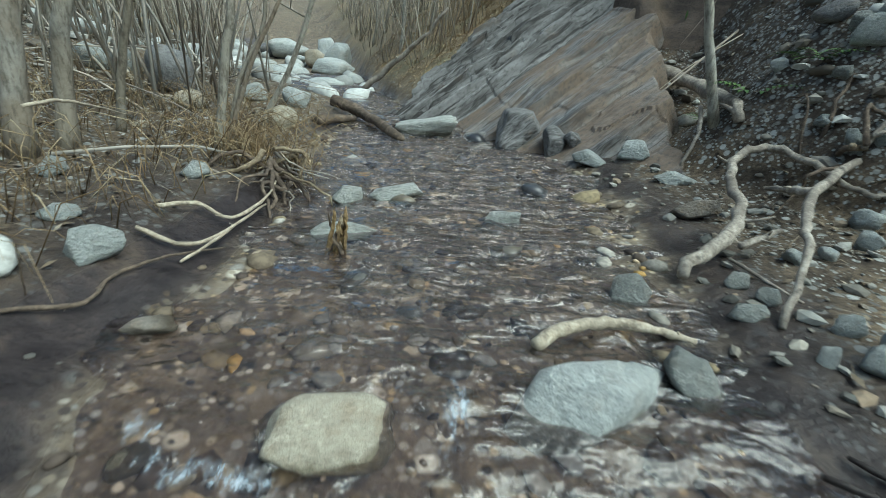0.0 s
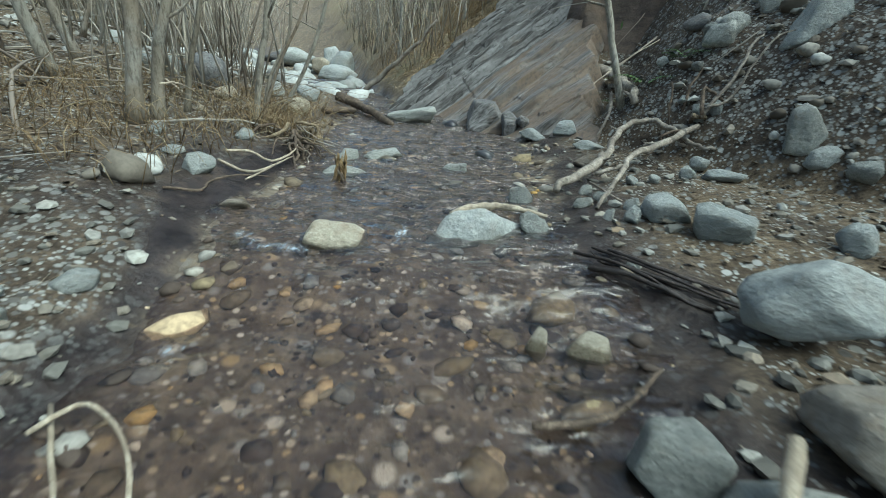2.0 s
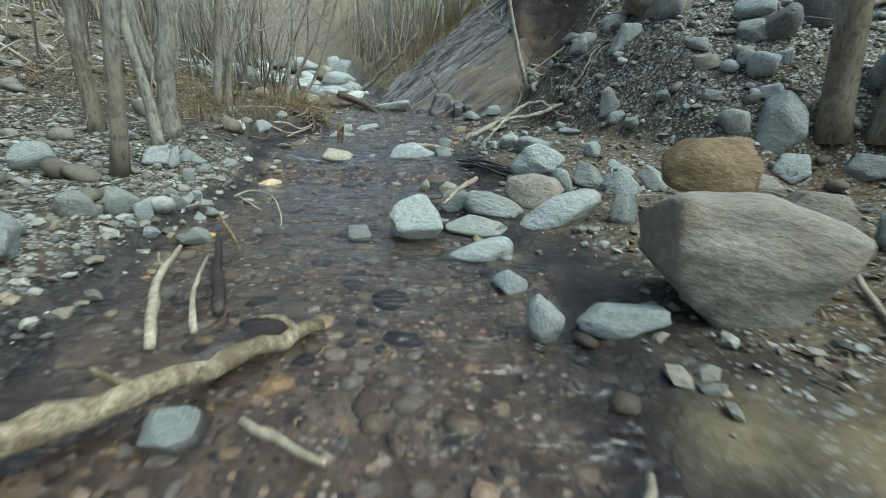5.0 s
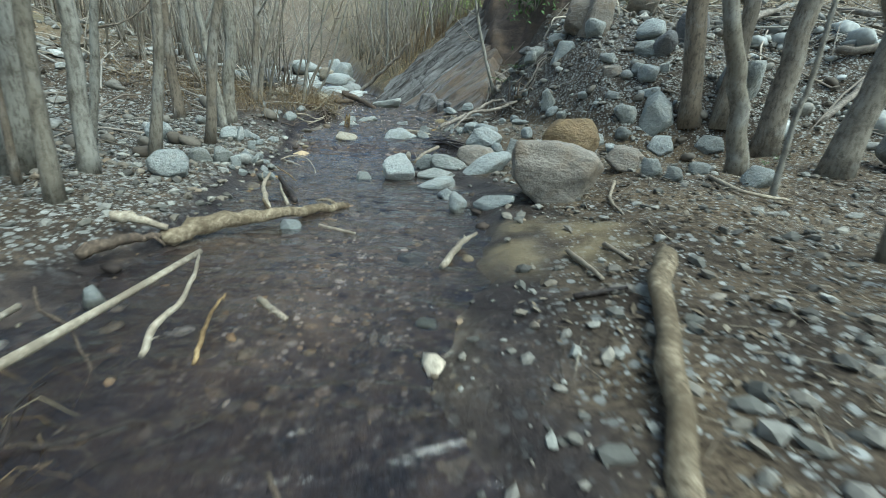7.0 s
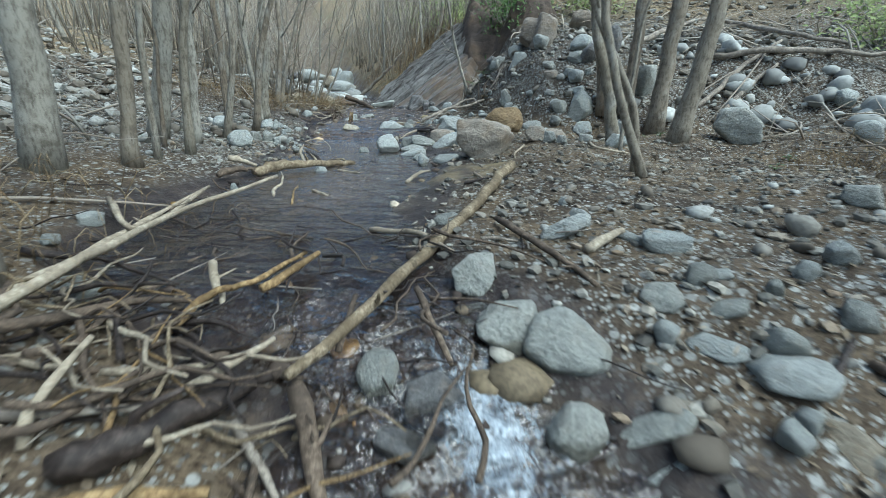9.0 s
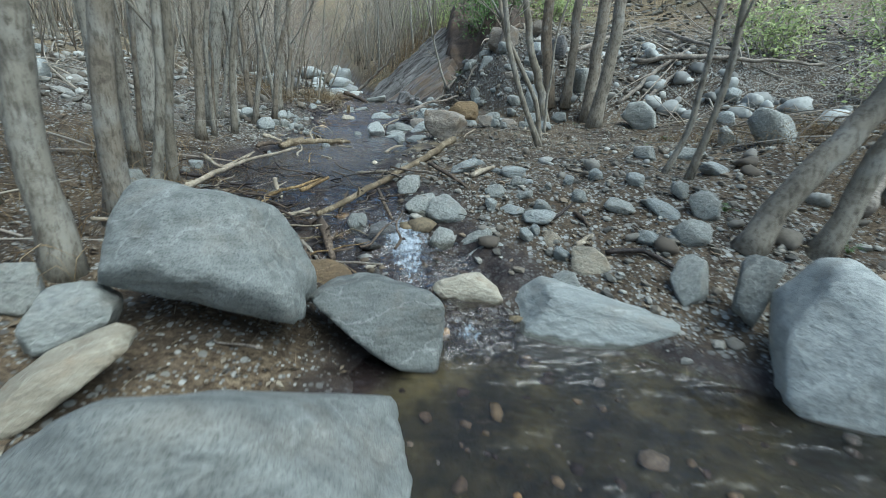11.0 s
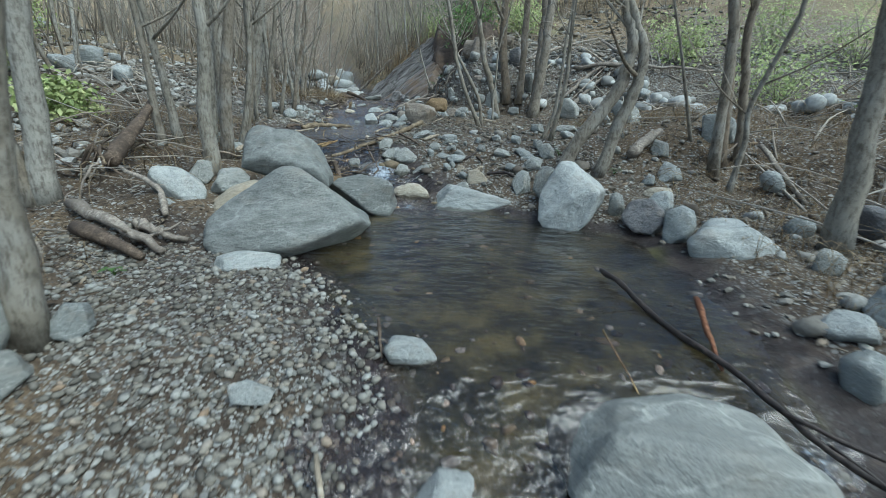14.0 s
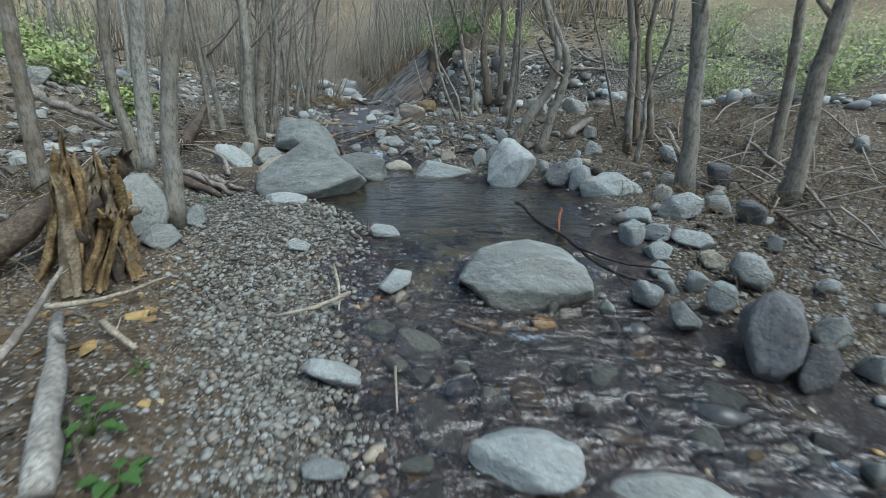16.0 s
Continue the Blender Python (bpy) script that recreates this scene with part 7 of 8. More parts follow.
tree([(-0.51, -5.25, -0.44), (-0.44, -5.25, 0.25), (-0.33, -5.25, 0.82)], 0.060)
tree([(-0.55, -5.30, -0.44), (-0.62, -5.30, 0.24), (-0.56, -5.30, 0.81)], 0.042)
tree([(4.36, -5.61, -0.58), (4.35, -5.61, 0.18), (4.39, -5.61, 0.74)], 0.061)
tree([(-0.76, -5.96, -0.50), (-0.71, -5.96, 0.16), (-0.65, -5.96, 0.69)], 0.047)
tree([(0.38, -6.36, -0.58), (0.47, -6.36, 0.08), (0.61, -6.36, 0.61)], 0.050)
thicket()


# ---- the layered rock face above the stream: a tilted slab, built along (u) and across (v) its bedding ----
SLOPE = Vector((-0.587, -0.478, 1.0)).normalized()
ALONG = Vector((0.76, 0.27, 0.0))
ALONG.z = 0.587 * ALONG.x + 0.478 * ALONG.y
ALONG.normalize()
ACROSS = SLOPE.cross(ALONG)
SLAB = Matrix.Translation((0.0, 3.17, 0.1)) @ Matrix((ALONG, ACROSS, SLOPE)).transposed().to_4x4()
bed_rng = np.random.default_rng(8)
BEDS = np.concatenate([[-1.2, -0.86, -0.5, -0.27], np.cumsum(bed_rng.uniform(0.025, 0.11, 40))])
THICK = bed_rng.uniform(0.3, 1.0, 64)


def bedding(u, v):
    """Height of the rock over its plane: beds that overlap like shingles, broken into blocks along joints."""
    v = v + 0.02 * rough(u, v, 0.6, 31) + 0.007 * rough(u, v * 3, 0.12, 32)
    i = np.clip(np.searchsorted(BEDS, v) - 1, 0, len(BEDS) - 2)
    f = np.clip((v - BEDS[i]) / (BEDS[i + 1] - BEDS[i]), 0, 1)
    run = u / (0.16 + 0.3 * lattice(i, i * 0.3, 4)) + 9 * lattice(i, i * 0.7, 2) + 0.5 * rough(u, v, 0.2, 33)
    block = np.floor(run)
    joint = np.minimum(run - block, 1 - run + block)
    amp = (0.025 + 0.045 * THICK[i]) * np.where(v < 0, 1.1, 1)
    d = amp * (1 - f) * step(0, 0.1, f) + 0.04 * (lattice(block, i, 3) - 0.5) * np.where(v < 0, 0.5, 1) - 0.012 * step(0.025, 0.0, joint) * (v > 0.1)
    c = v / 0.021 + 0.8 * rough(u, v, 0.25, 34)
    d = d + 0.007 * (1 - (c - np.floor(c))) * (v > 0) + 0.018 * rough(u, v, 0.3, 35) + 0.005 * rough(u, v, 0.05, 37)
    return d - 0.1 * step(0.05, 0.0, v)


def rock_sheet(name, mat, v0, v1, label):
    us, vs = np.arange(-0.55, 2.0, 0.018), np.arange(v0, v1, 0.0075)
    gu, gv = np.meshgrid(us, vs)
    h = bedding(gu, gv)
    m = np.array(SLAB)
    p = np.stack([gu, gv, h], -1) @ m[:3, :3].T + m[:3, 3]
    right = np.interp(p[..., 1], [2.2, 2.8, 3.4, 4.2, 6], [1.06, 1.16, 1.28, 1.45, 1.9]) + 0.04 * rough(p[..., 1], p[..., 2], 0.12, 40)
    back = np.interp(p[..., 0], [-0.4, -0.25, 0.0, 0.3, 0.6, 1.1], [3.5, 3.72, 3.9, 4.12, 4.4, 4.9]) + 0.06 * rough(p[..., 0], p[..., 2], 0.15, 41)
    h = h - 0.9 * step(0.0, 0.07, p[..., 0] - right) - 0.5 * step(0.0, 0.05, p[..., 1] - back)
    n = len(us)
    i = np.arange(len(vs) - 1)[:, None] * n + np.arange(n - 1)[None, :]
    quads = np.stack([i, i + 1, i + n + 1, i + n], -1).reshape(-1, 4)
    me = bpy.data.meshes.new(name)
    me.from_pydata(np.stack([gu, gv, h], -1).reshape(-1, 3).tolist(), [], quads.tolist())
    me.materials.append(mat)
    ob = new(name, me)
    ob.parent = rock_face
    tagged(ob, label)


rock_face = tagged(new("rock_face"), "grey and rust layered bedrock slab dipping into the stream", "rock face")
rock_face.matrix_world = SLAB
rock_sheet("bedded_slab", ROCK, -0.02, 2.1, "grey thin-bedded rock slab")
rock_sheet("rusty_block", RUST, -1.7, -0.012, "rust-brown rock block under the grey beds")
for k, (x, y, w, d, h, turn) in enumerate([(0.40, 2.66, 0.3, 0.24, 0.27, 12), (0.57, 2.46, 0.12, 0.16, 0.2, 4), (0.66, 2.43, 0.1, 0.16, 0.14, -6), (0.17, 2.83, 0.2, 0.12, 0.1, 20), (0.86, 2.3, 0.14, 0.12, 0.1, 8)]):
    foot = new("foot_block", stone_mesh("foot_block", 70 + k, 4, ROCK, 0.1))
    foot.parent = rock_face
    foot.matrix_parent_inverse = SLAB.inverted()
    foot.matrix_basis = pose(x, y, float(ground(x, y)) + h * 0.36, 8, -10, turn) @ Matrix.Diagonal((w, d, h, 1))


# raised earth; the shadowed hollow is only in its dark colour
def dark_bank(x, y):
    front = np.interp(x, [0.9, 1.2, 1.8, 2.3, 2.7], [4.0, 3.15, 2.95, 2.85, 3.3]) + 0.12 * rough(x, y, 0.35, 41)
    up = ((0.36 + 0.15 * rough(x, y, 0.5, 44)) * step(0.0, 0.3, y - front) + 0.1 * step(0.2, 1.2, y - front)) * step(1.0, 1.25, x) * step(2.75, 2.35, x) * step(5.2, 4.4, y)
    return ground(x, y) - 0.1 + up + 0.17 * rough(x + y, y, 0.3, 42) * (up > 0.1) + 0.06 * rough(x, y, 0.1, 43) * (up > 0.1)


bank = sheet("earth_bank", np.arange(0.9, 2.9, 0.03), np.arange(2.7, 5.3, 0.03), dark_bank, SHADEDBANK)
tagged(bank, "brown earth bank behind the rock face, the hollow's shade in its dark colour", "earth bank", kind="structure")


# ---- gravel, pebbles, leaf litter ----
def scatter(name, spots, size, mat, label, category, flat=0.55, seed=0, lift=0.25, broken=False):
    """Many small stones as one joined mesh."""
    rng = np.random.default_rng(seed)
    bm = bmesh.new()
    bmesh.ops.create_icosphere(bm, subdivisions=1, radius=0.5)
    ball = np.array([v.co for v in bm.verts])
    tri = np.array([[v.index for v in f.verts] for f in bm.faces])
    bm.free()
    n = len(spots)
    s = size(rng, n)
    shape = ball[None] * (1 + rng.uniform(-0.22, 0.22, (n, len(ball), 1)) * (1.5 if broken else 1))
    shape = shape * np.stack([s * rng.uniform(0.9, 1.35, n), s * rng.uniform(0.65, 1, n), s * flat * rng.uniform(0.7, 1.3, n)], -1)[:, None, :]
    a = rng.uniform(0, 6.28, n)
    c, si = np.cos(a)[:, None], np.sin(a)[:, None]
    x = shape[..., 0] * c - shape[..., 1] * si
    y = shape[..., 0] * si + shape[..., 1] * c
    z = shape[..., 2] + rng.uniform(-0.3, 0.3, n)[:, None] * x
    g = ground(spots[:, 0], spots[:, 1])
    verts = np.stack([x + spots[:, :1], y + spots[:, 1:2], z + (g + s * flat * lift)[:, None]], -1).reshape(-1, 3)
    faces = (tri[None] + (np.arange(n) * len(ball))[:, None, None]).reshape(-1, 3)
    me = bpy.data.meshes.new(name)
    me.from_pydata(verts.tolist(), [], faces.tolist())
    if not broken:
        me.shade_smooth()
    me.materials.append(mat)
    return tagged(new(name, me), label, category, kind="stuff")


def spots_in(n, x0, x1, y0, y1, want, seed):
    rng = np.random.default_rng(seed)
    p = np.stack([rng.uniform(x0, x1, n), rng.uniform(y0, y1, n)], -1)
    return p[want(p[:, 0], p[:, 1]) > rng.uniform(0, 1, n)]


def small(lo, hi, power=3.0):
    return lambda rng, n: lo + (hi - lo) * rng.uniform(0, 1, n) ** power


def on_bar(x, y):
    l, r = edges(y)
    d = l - x
    wide = np.interp(y, [-9, -8.1, -7.1, -6.3, -5.7], [0.2, 0.28, 0.65, 1.1, 1.1])
    a = step(-0.2, 0.05, d) * step(0.25, -0.1, d - wide) * step(-5.3, -5.8, y) * np.interp(y, [-6.7, -6.1], [1, 0.6])
    return a


def on_left_flat(x, y):
    l, r = edges(y)
    d = l - x
    return step(-0.02, 0.08, d) * step(3.5, 0.8, d) * step(-2.4, -1.2, y) * step(0.8, -0.1, y) * 0.95


def on_right(x, y):
    l, r = edges(y)
    d = x - r
    k = np.interp(y, [-9, -6, -4.5, -3.4, -2.6, -1.2, 0, 1, 2], [0.35, 0.35, 0.6, 1.0, 0.8, 0.45, 0.7, 0.7, 0.5])
    return (1 - 0.5 * sandy(x, y)) * (step(-0.05, 0.1, d) * k * step(4.5, 1.5, d) * (0.5 + 0.5 * (rough(x, y, 0.5, 51) > -0.3)) * (talus(x, y) < 0.05))


def on_talus(x, y):
    return step(0.02, 0.1, talus(x, y)) * step(6, 3, x) * step(3.4, 2.2, y - 0.0) * step(1.0, 1.3, x)


def in_bed(x, y):
    l, r = edges(y)
    k = np.interp(y, [-9, -7, -6.4, -5.6, -4.4, -3.4, -3.0, -2.0, -1, 0, 3], [0.95, 0.95, 0.25, 0.12, 0.5, 0.6, 0.15, 0.3, 0.8, 0.95, 0.9])
    return step(-0.03, 0.05, np.minimum(x - l, r - x)) * k


scatter("gravel", spots_in(52000, -0.6, 2.0, -9, -5.2, on_bar, 1), small(0.006, 0.042, 3.6), BARGRAVEL, "pale grey rounded gravel forming a bar", "gravel", seed=11)
scatter("gravel", spots_in(15000, -4.5, 0, -2.6, 1.8, on_left_flat, 2), small(0.008, 0.055, 3.2), GRAVEL, "pale grey broken gravel on the bank", "gravel", seed=12, broken=True)
scatter("gravel", spots_in(34000, 0.3, 6, -9, 2.2, on_right, 3), small(0.007, 0.055, 3.2), GRAVEL, "grey gravel and grit on the bank", "gravel", seed=13, broken=True)
scatter("gravel", spots_in(5600, 1.0, 6, -1.5, 3.5, on_talus, 4), small(0.01, 0.085, 3.2), TALUSGRAVEL, "loose grey scree on the slope", "scree", seed=14, broken=True)
scatter("pebbles", spots_in(26000, -1.6, 3.6, -9, 4.5, in_bed, 5), small(0.01, 0.075, 3.0), BEDSTONE, "brown pebbles on the stream bed", "pebbles", 0.5, 15, 0.1)


def litter(name, n, x0, x1, y0, y1, want, seed, label, mat=LITTER):
    """Dead leaves and twig bits as one mesh of small bent leaves and slivers."""
    p = spots_in(n, x0, x1, y0, y1, want, seed)
    rng = np.random.default_rng(seed)
    n = len(p)
    long = np.where(rng.uniform(0, 1, n) < 0.5, rng.uniform(0.015, 0.04, n), rng.uniform(0.04, 0.16, n))
    thin = np.where(long > 0.04, rng.uniform(0.0012, 0.004, n), long * rng.uniform(0.3, 0.6, n))
    a = rng.uniform(0, 6.28, n)
    tilt = rng.normal(0, 0.3, n)
    u, v = np.array([-0.5, 0.0, 0.5, 0.0]), np.array([0, -0.5, 0, 0.5])
    x = long[:, None] * u * np.cos(a)[:, None] - thin[:, None] * v * np.sin(a)[:, None]
    y = long[:, None] * u * np.sin(a)[:, None] + thin[:, None] * v * np.cos(a)[:, None]
    zz = long[:, None] * u * np.sin(tilt)[:, None] + np.array([0, 0.12, 0, 0.12]) * thin[:, None]
    g = ground(p[:, 0], p[:, 1]) + rng.uniform(0.003, 0.012, n)
    verts = np.stack([x + p[:, :1], y + p[:, 1:], zz + g[:, None]], -1).reshape(-1, 3)
    faces = (np.array([[0, 1, 3], [1, 2, 3]])[None] + (np.arange(n) * 4)[:, None, None]).reshape(-1, 3)
    me = bpy.data.meshes.new(name)
    me.from_pydata(verts.tolist(), [], faces.tolist())
    me.materials.append(mat)
    return tagged(new(name, me), label, "litter", kind="stuff")


def dry_left(x, y):
    l, r = edges(y)
    d = l - x
    return step(0.1, 0.35, d - np.interp(y, [-9, -8.1, -7.1, -6.3, -5.6, -5], [0.1, 0.15, 0.45, 0.95, 0.5, 0])) * np.where((y > -2.4) & (y < 0.6), 0.25, 1.0)


def dry_right(x, y):
    l, r = edges(y)
    d = x - r
    return (1 - 0.95 * sandy(x, y)) * step(0.1, 0.5, d) * np.interp(y, [-9, -5, -3, -1.5, 0, 1.5, 3, 6], [0.8, 0.6, 0.25, 0.6, 0.3, 0.2, 0.5, 1])


litter("leaf_litter", 60000, -4.5, 1.0, -9, 5, dry_left, 21, "brown dead leaves and twig bits on the soil")
litter("leaf_litter", 220000, 0.3, 6.5, -9, 7, dry_right, 22, "brown dead leaves and twig bits on the soil")


def far_left(x, y):
    l, r = edges(y)
    d = l - x
    return step(1.2, 2.0, d) * step(9, 6, d) * (0.4 + 0.6 * (rough(x, y, 1.5, 55) > 0)) * step(-7, -5, y) * step(6, 3, y)


def far_right(x, y):
    return step(0.6, 0.9, talus(x, y)) * step(9, 6, x) * (1 - 0.8 * step(2.6, 1.8, x))


scatter("gravel", spots_in(17000, -10, -0.5, -7, 6, far_left, 6), small(0.02, 0.16, 3.0), TALUSGRAVEL, "pale stones of an old wash beyond the trees", "gravel", seed=16, broken=True)
scatter("gravel", spots_in(5000, 1.2, 9, -2.5, 6, far_right, 7), small(0.02, 0.14, 3.0), GRAVEL, "stones on the upper slope", "scree", seed=17, broken=True)
litter("leaf_litter", 26000, 1.0, 9, -2.5, 8, far_right, 23, "orange-brown dead leaves on the upper slope", TANLITTER)
litter("leaf_litter", 60000, -1.6, 1.6, 3.2, 9, lambda x, y: step(0.05, 0.3, x - edges(y)[1]), 24, "yellow-brown dead leaves on the slope above the stream", TANLITTER)


def riffle_bed(x, y):
    l, r = edges(y)
    return step(0.0, 0.08, np.minimum(x - l, r - x)) * np.interp(y, [-9, -6.8, -6.4, -4.5, -4.2, -3.6, -3.3, -1, 0, 3], [1, 1, 0.12, 0.1, 0.9, 0.9, 0.05, 0.3, 0.5, 0.9])


scatter("cobbles", spots_in(1500, -1.2, 3.6, -9, 4.5, riffle_bed, 8), small(0.05, 0.17, 2.2), BEDSTONE, "dark rounded cobbles under the stream water", "cobbles", 0.5, 18, 0.05)


def shallows(x, y):
    l, r = edges(y)
    return step(0.02, 0.15, np.minimum(x - l, r - x)) * (step(-6.8, -7.0, y) + 0.35 * step(0.7, 1.0, y))


scatter("cobbles", spots_in(520, -1.0, 3.4, -8.8, 3.4, shallows, 9), small(0.06, 0.17, 1.6), WETCOBBLE, "dark wet cobbles breaking the shallow riffle", "cobbles", 0.55, 19, 0.42)

WOODCHIP = island_material("rotten_wood_bits", [(0.0, (0.07, 0.045, 0.025)), (0.4, (0.2, 0.13, 0.06)), (0.8, (0.4, 0.28, 0.11)), (1.0, (0.48, 0.38, 0.2))])
scatter("wood_chips", spots_in(420, -0.3, 1.1, -8.2, -6.6, lambda x, y: np.exp(-(((x - 0.5) / 0.32) ** 2 + ((y + 7.3) / 0.4) ** 2)), 10), small(0.015, 0.09, 2.0), WOODCHIP, "golden-brown bits of rotten wood fallen round the stump", "wood chips", 0.4, 20, 0.3, True)


# flat stones awash in the riffle below the pool
awash_rng = np.random.default_rng(31)
awash = []
dry = [(ob.location.x, ob.location.y, ob.matrix_world.to_scale().x) for ob in bpy.data.objects if ob.name.split(".")[0] in ("stone", "boulder") and ob.location.y < -6.3]
while len(awash) < 60:
    y = awash_rng.uniform(-8.7, -6.85)
    l, r = edges(y)
    x = awash_rng.uniform(l + 0.06, r - 0.04)
    w = 0.09 + 0.23 * awash_rng.uniform() ** 1.6
    if any(math.hypot(x - a, y - b) < 0.52 * (w + c) for a, b, c in dry) or any(math.hypot(x - a, y - b) < 0.42 * (w + c) for a, b, c in awash):
        w = 0
        awash_rng.uniform()
        if awash_rng.uniform() < 0.97:
            continue
        w = 0.07
    awash.append((x, y, w))
    k = len(awash)
    mat = (DARK, STONE, DARK, OCHRE, DARK, STONE, MID)[k % 7]
    key = ("awash", mat.name, k % 5)
    if key not in SHAPES:
        SHAPES[key] = stone_mesh("awash_stone", 700 + k * 11, 3, mat, 0.1)
    ob = new("awash_stone", SHAPES[key])
    top = float(level(y)) + awash_rng.uniform(-0.015, 0.035)
    h = w * awash_rng.uniform(0.25, 0.4)
    foot = min(top - h, float(ground(x, y)) - 0.01)
    ob.matrix_world = pose(x, y, (top + foot) / 2, awash_rng.normal() * 6, awash_rng.normal() * 6, awash_rng.uniform(0, 360)) @ Matrix.Diagonal((w, w * awash_rng.uniform(0.6, 0.85), top - foot, 1))
    ob["waterline"] = float(level(y)) + 0.1
    tagged(ob, f"dark wet {TONES[mat.name].replace('dark ', '')} stone awash in the shallow riffle", "stone", "stones awash in the riffle")


# ---- dry stalks on the bank ----
def stalks(name, n, spot, seed, label, mat, tall=(0.06, 0.22)):
    rng = np.random.default_rng(seed)
    t = Tubes()
    for _ in range(n):
        x, y = spot(rng)
        z = float(ground(x, y)) - 0.005
        a = rng.uniform(0, 6.28)
        h = rng.uniform(*tall)
        o = Vector((math.cos(a), math.sin(a), 0)) * h * rng.uniform(0.3, 1.3)
        p = Vector((x, y, z))
        s = rng.uniform(0.0008, 0.002)
        t.add([p, p + o * 0.35 + Vector((0, 0, h * 0.6)), p + o * 0.8 + Vector((0, 0, h * 0.75)), p + o * 1.2 + Vector((0, 0, h * 0.5))], [s, s, s * 0.8, s * 0.4], 3)
    return tagged(new(name, t.mesh(name, mat)), label, "dry grass", kind="stuff")


STRAW = island_material("dry_straw", [(0.0, (0.1, 0.065, 0.03)), (0.4, (0.22, 0.15, 0.075)), (0.8, (0.34, 0.26, 0.15)), (1.0, (0.44, 0.37, 0.24))])
stalks("dry_grass", 1000, lambda g: (g.uniform(-2.3, -0.75), g.uniform(0.5, 2.8)), 61, "matted orange-brown dry stalks on the bank", STRAW)
stalks("dry_grass", 260, lambda g: (-0.78 + g.normal() * 0.1, 1.8 + g.normal() * 0.12), 62, "pale dry grass tuft round the tree foot", STRAW, (0.1, 0.28))
stalks("dry_grass", 500, lambda g: (g.uniform(-1.5, 0.1), g.uniform(-4.8, -2.6)), 63, "matted brown dry stalks under the trees", STRAW)
stalks("dry_grass", 700, lambda g: (g.uniform(-1.2, 0.3), g.uniform(-8.6, -5.8)), 64, "matted brown dry stalks on the bank", STRAW)
stalks("dry_grass", 3000, lambda g: (g.uniform(3.2, 6), g.uniform(-7.5, -1.2)), 65, "matted brown dry stalks under the trees", STRAW)
stalks("dry_grass", 1600, lambda g: (g.uniform(-0.2, 3.2), g.uniform(4.6, 9)), 66, "pale dry grass and stalks on the hillside", STRAW, (0.1, 0.4))


# ---- ferns, herbs, stumps, shrubs ----
def leaf(bm, root, way, length, width, droop):
    """A pointed leaf with a fold along its midrib and a little thickness."""
    side = way.cross(Vector((0, 0, 1))).normalized()
    mids = [root + way * length * k - Vector((0, 0, droop * length * k * k)) for k in (0, 0.3, 0.65, 1)]
    wide = (0.08, 1.0, 0.75, 0.03)
    rows = []
    for mid, w in zip(mids, wide):
        up = Vector((0, 0, 0.12 * width * w))
        rows.append([bm.verts.new(mid - side * width * w * 0.5 + up), bm.verts.new(mid), bm.verts.new(mid + side * width * w * 0.5 + up)])
    for a, b in zip(rows, rows[1:]):
        for k in (0, 1):
            bm.faces.new((a[k], a[k + 1], b[k + 1], b[k]))


def herb(x, y, n, reach, seed):
    rng = np.random.default_rng(seed)
    root = tagged(new("herb"), "small leafy green herb growing on the bank", "plant", "green herbs on the bank")
    root.location = (x, y, float(ground(x, y)) - 0.005)
    for k in range(n):
        a = 6.28 * k / n + rng.normal() * 0.3
        h = reach * rng.uniform(0.3, 1.0)
        stem = Vector((math.cos(a), math.sin(a), 0)) * reach * rng.uniform(0.2, 0.6) + Vector((0, 0, h))
        t = Tubes()
        t.add([Vector((0, 0, 0)), stem * 0.5 + Vector((0, 0, 0.01)), stem], [0.0018, 0.0015, 0.001], 4)
        new("stem", t.mesh("stem", GREEN)).parent = root
        bm = bmesh.new()
        leaf(bm, stem, Vector((math.cos(a), math.sin(a), 0.2)).normalized(), reach * rng.uniform(0.5, 0.8), reach * rng.uniform(0.3, 0.5), 0.3)
        part("leaf", bm, GREEN, root)
    return root


def fern(x, y, n, reach, seed):
    rng = np.random.default_rng(seed)
    root = tagged(new("fern"), "green fern growing at the foot of the rock", "fern", "ferns by the rock")
    root.location = (x, y, float(ground(x, y)) - 0.005)
    for k in range(n):
        a = rng.uniform(0, 6.28)
        out = Vector((math.cos(a), math.sin(a), 0))
        bm = bmesh.new()
        line = [out * reach * s + Vector((0, 0, reach * (0.9 * s - 0.75 * s * s))) for s in np.linspace(0, 1, 12)]
        for i in range(2, 12):
            w = reach * 0.28 * (1 - i / 13)
            side = out.cross(Vector((0, 0, 1)))
            for sg in (-1, 1):
                leaf(bm, line[i], (side * sg + out * 0.4).normalized(), w, w * 0.4, 0.25)
        part("frond", bm, GREEN, root)
    return root


fern(1.28, 2.02, 7, 0.22, 1)
fern(1.4, 1.9, 6, 0.2, 2)
fern(1.22, 2.25, 5, 0.18, 3)
herb(1.02, -7.81, 11, 0.085, 4)
herb(1.21, -7.97, 11, 0.085, 5)
herb(0.91, -7.48, 6, 0.045, 6)
for k, (x, y) in enumerate([(2.75, -0.35), (2.95, -0.2), (3.1, -1.6), (0.32, -5.9), (-0.95, -0.1), (4.1, -1.7), (3.4, -1.3), (2.6, -3.75), (3.0, -4.0), (0.25, -6.3)]):
    herb(x, y, 6, 0.05, 20 + k)


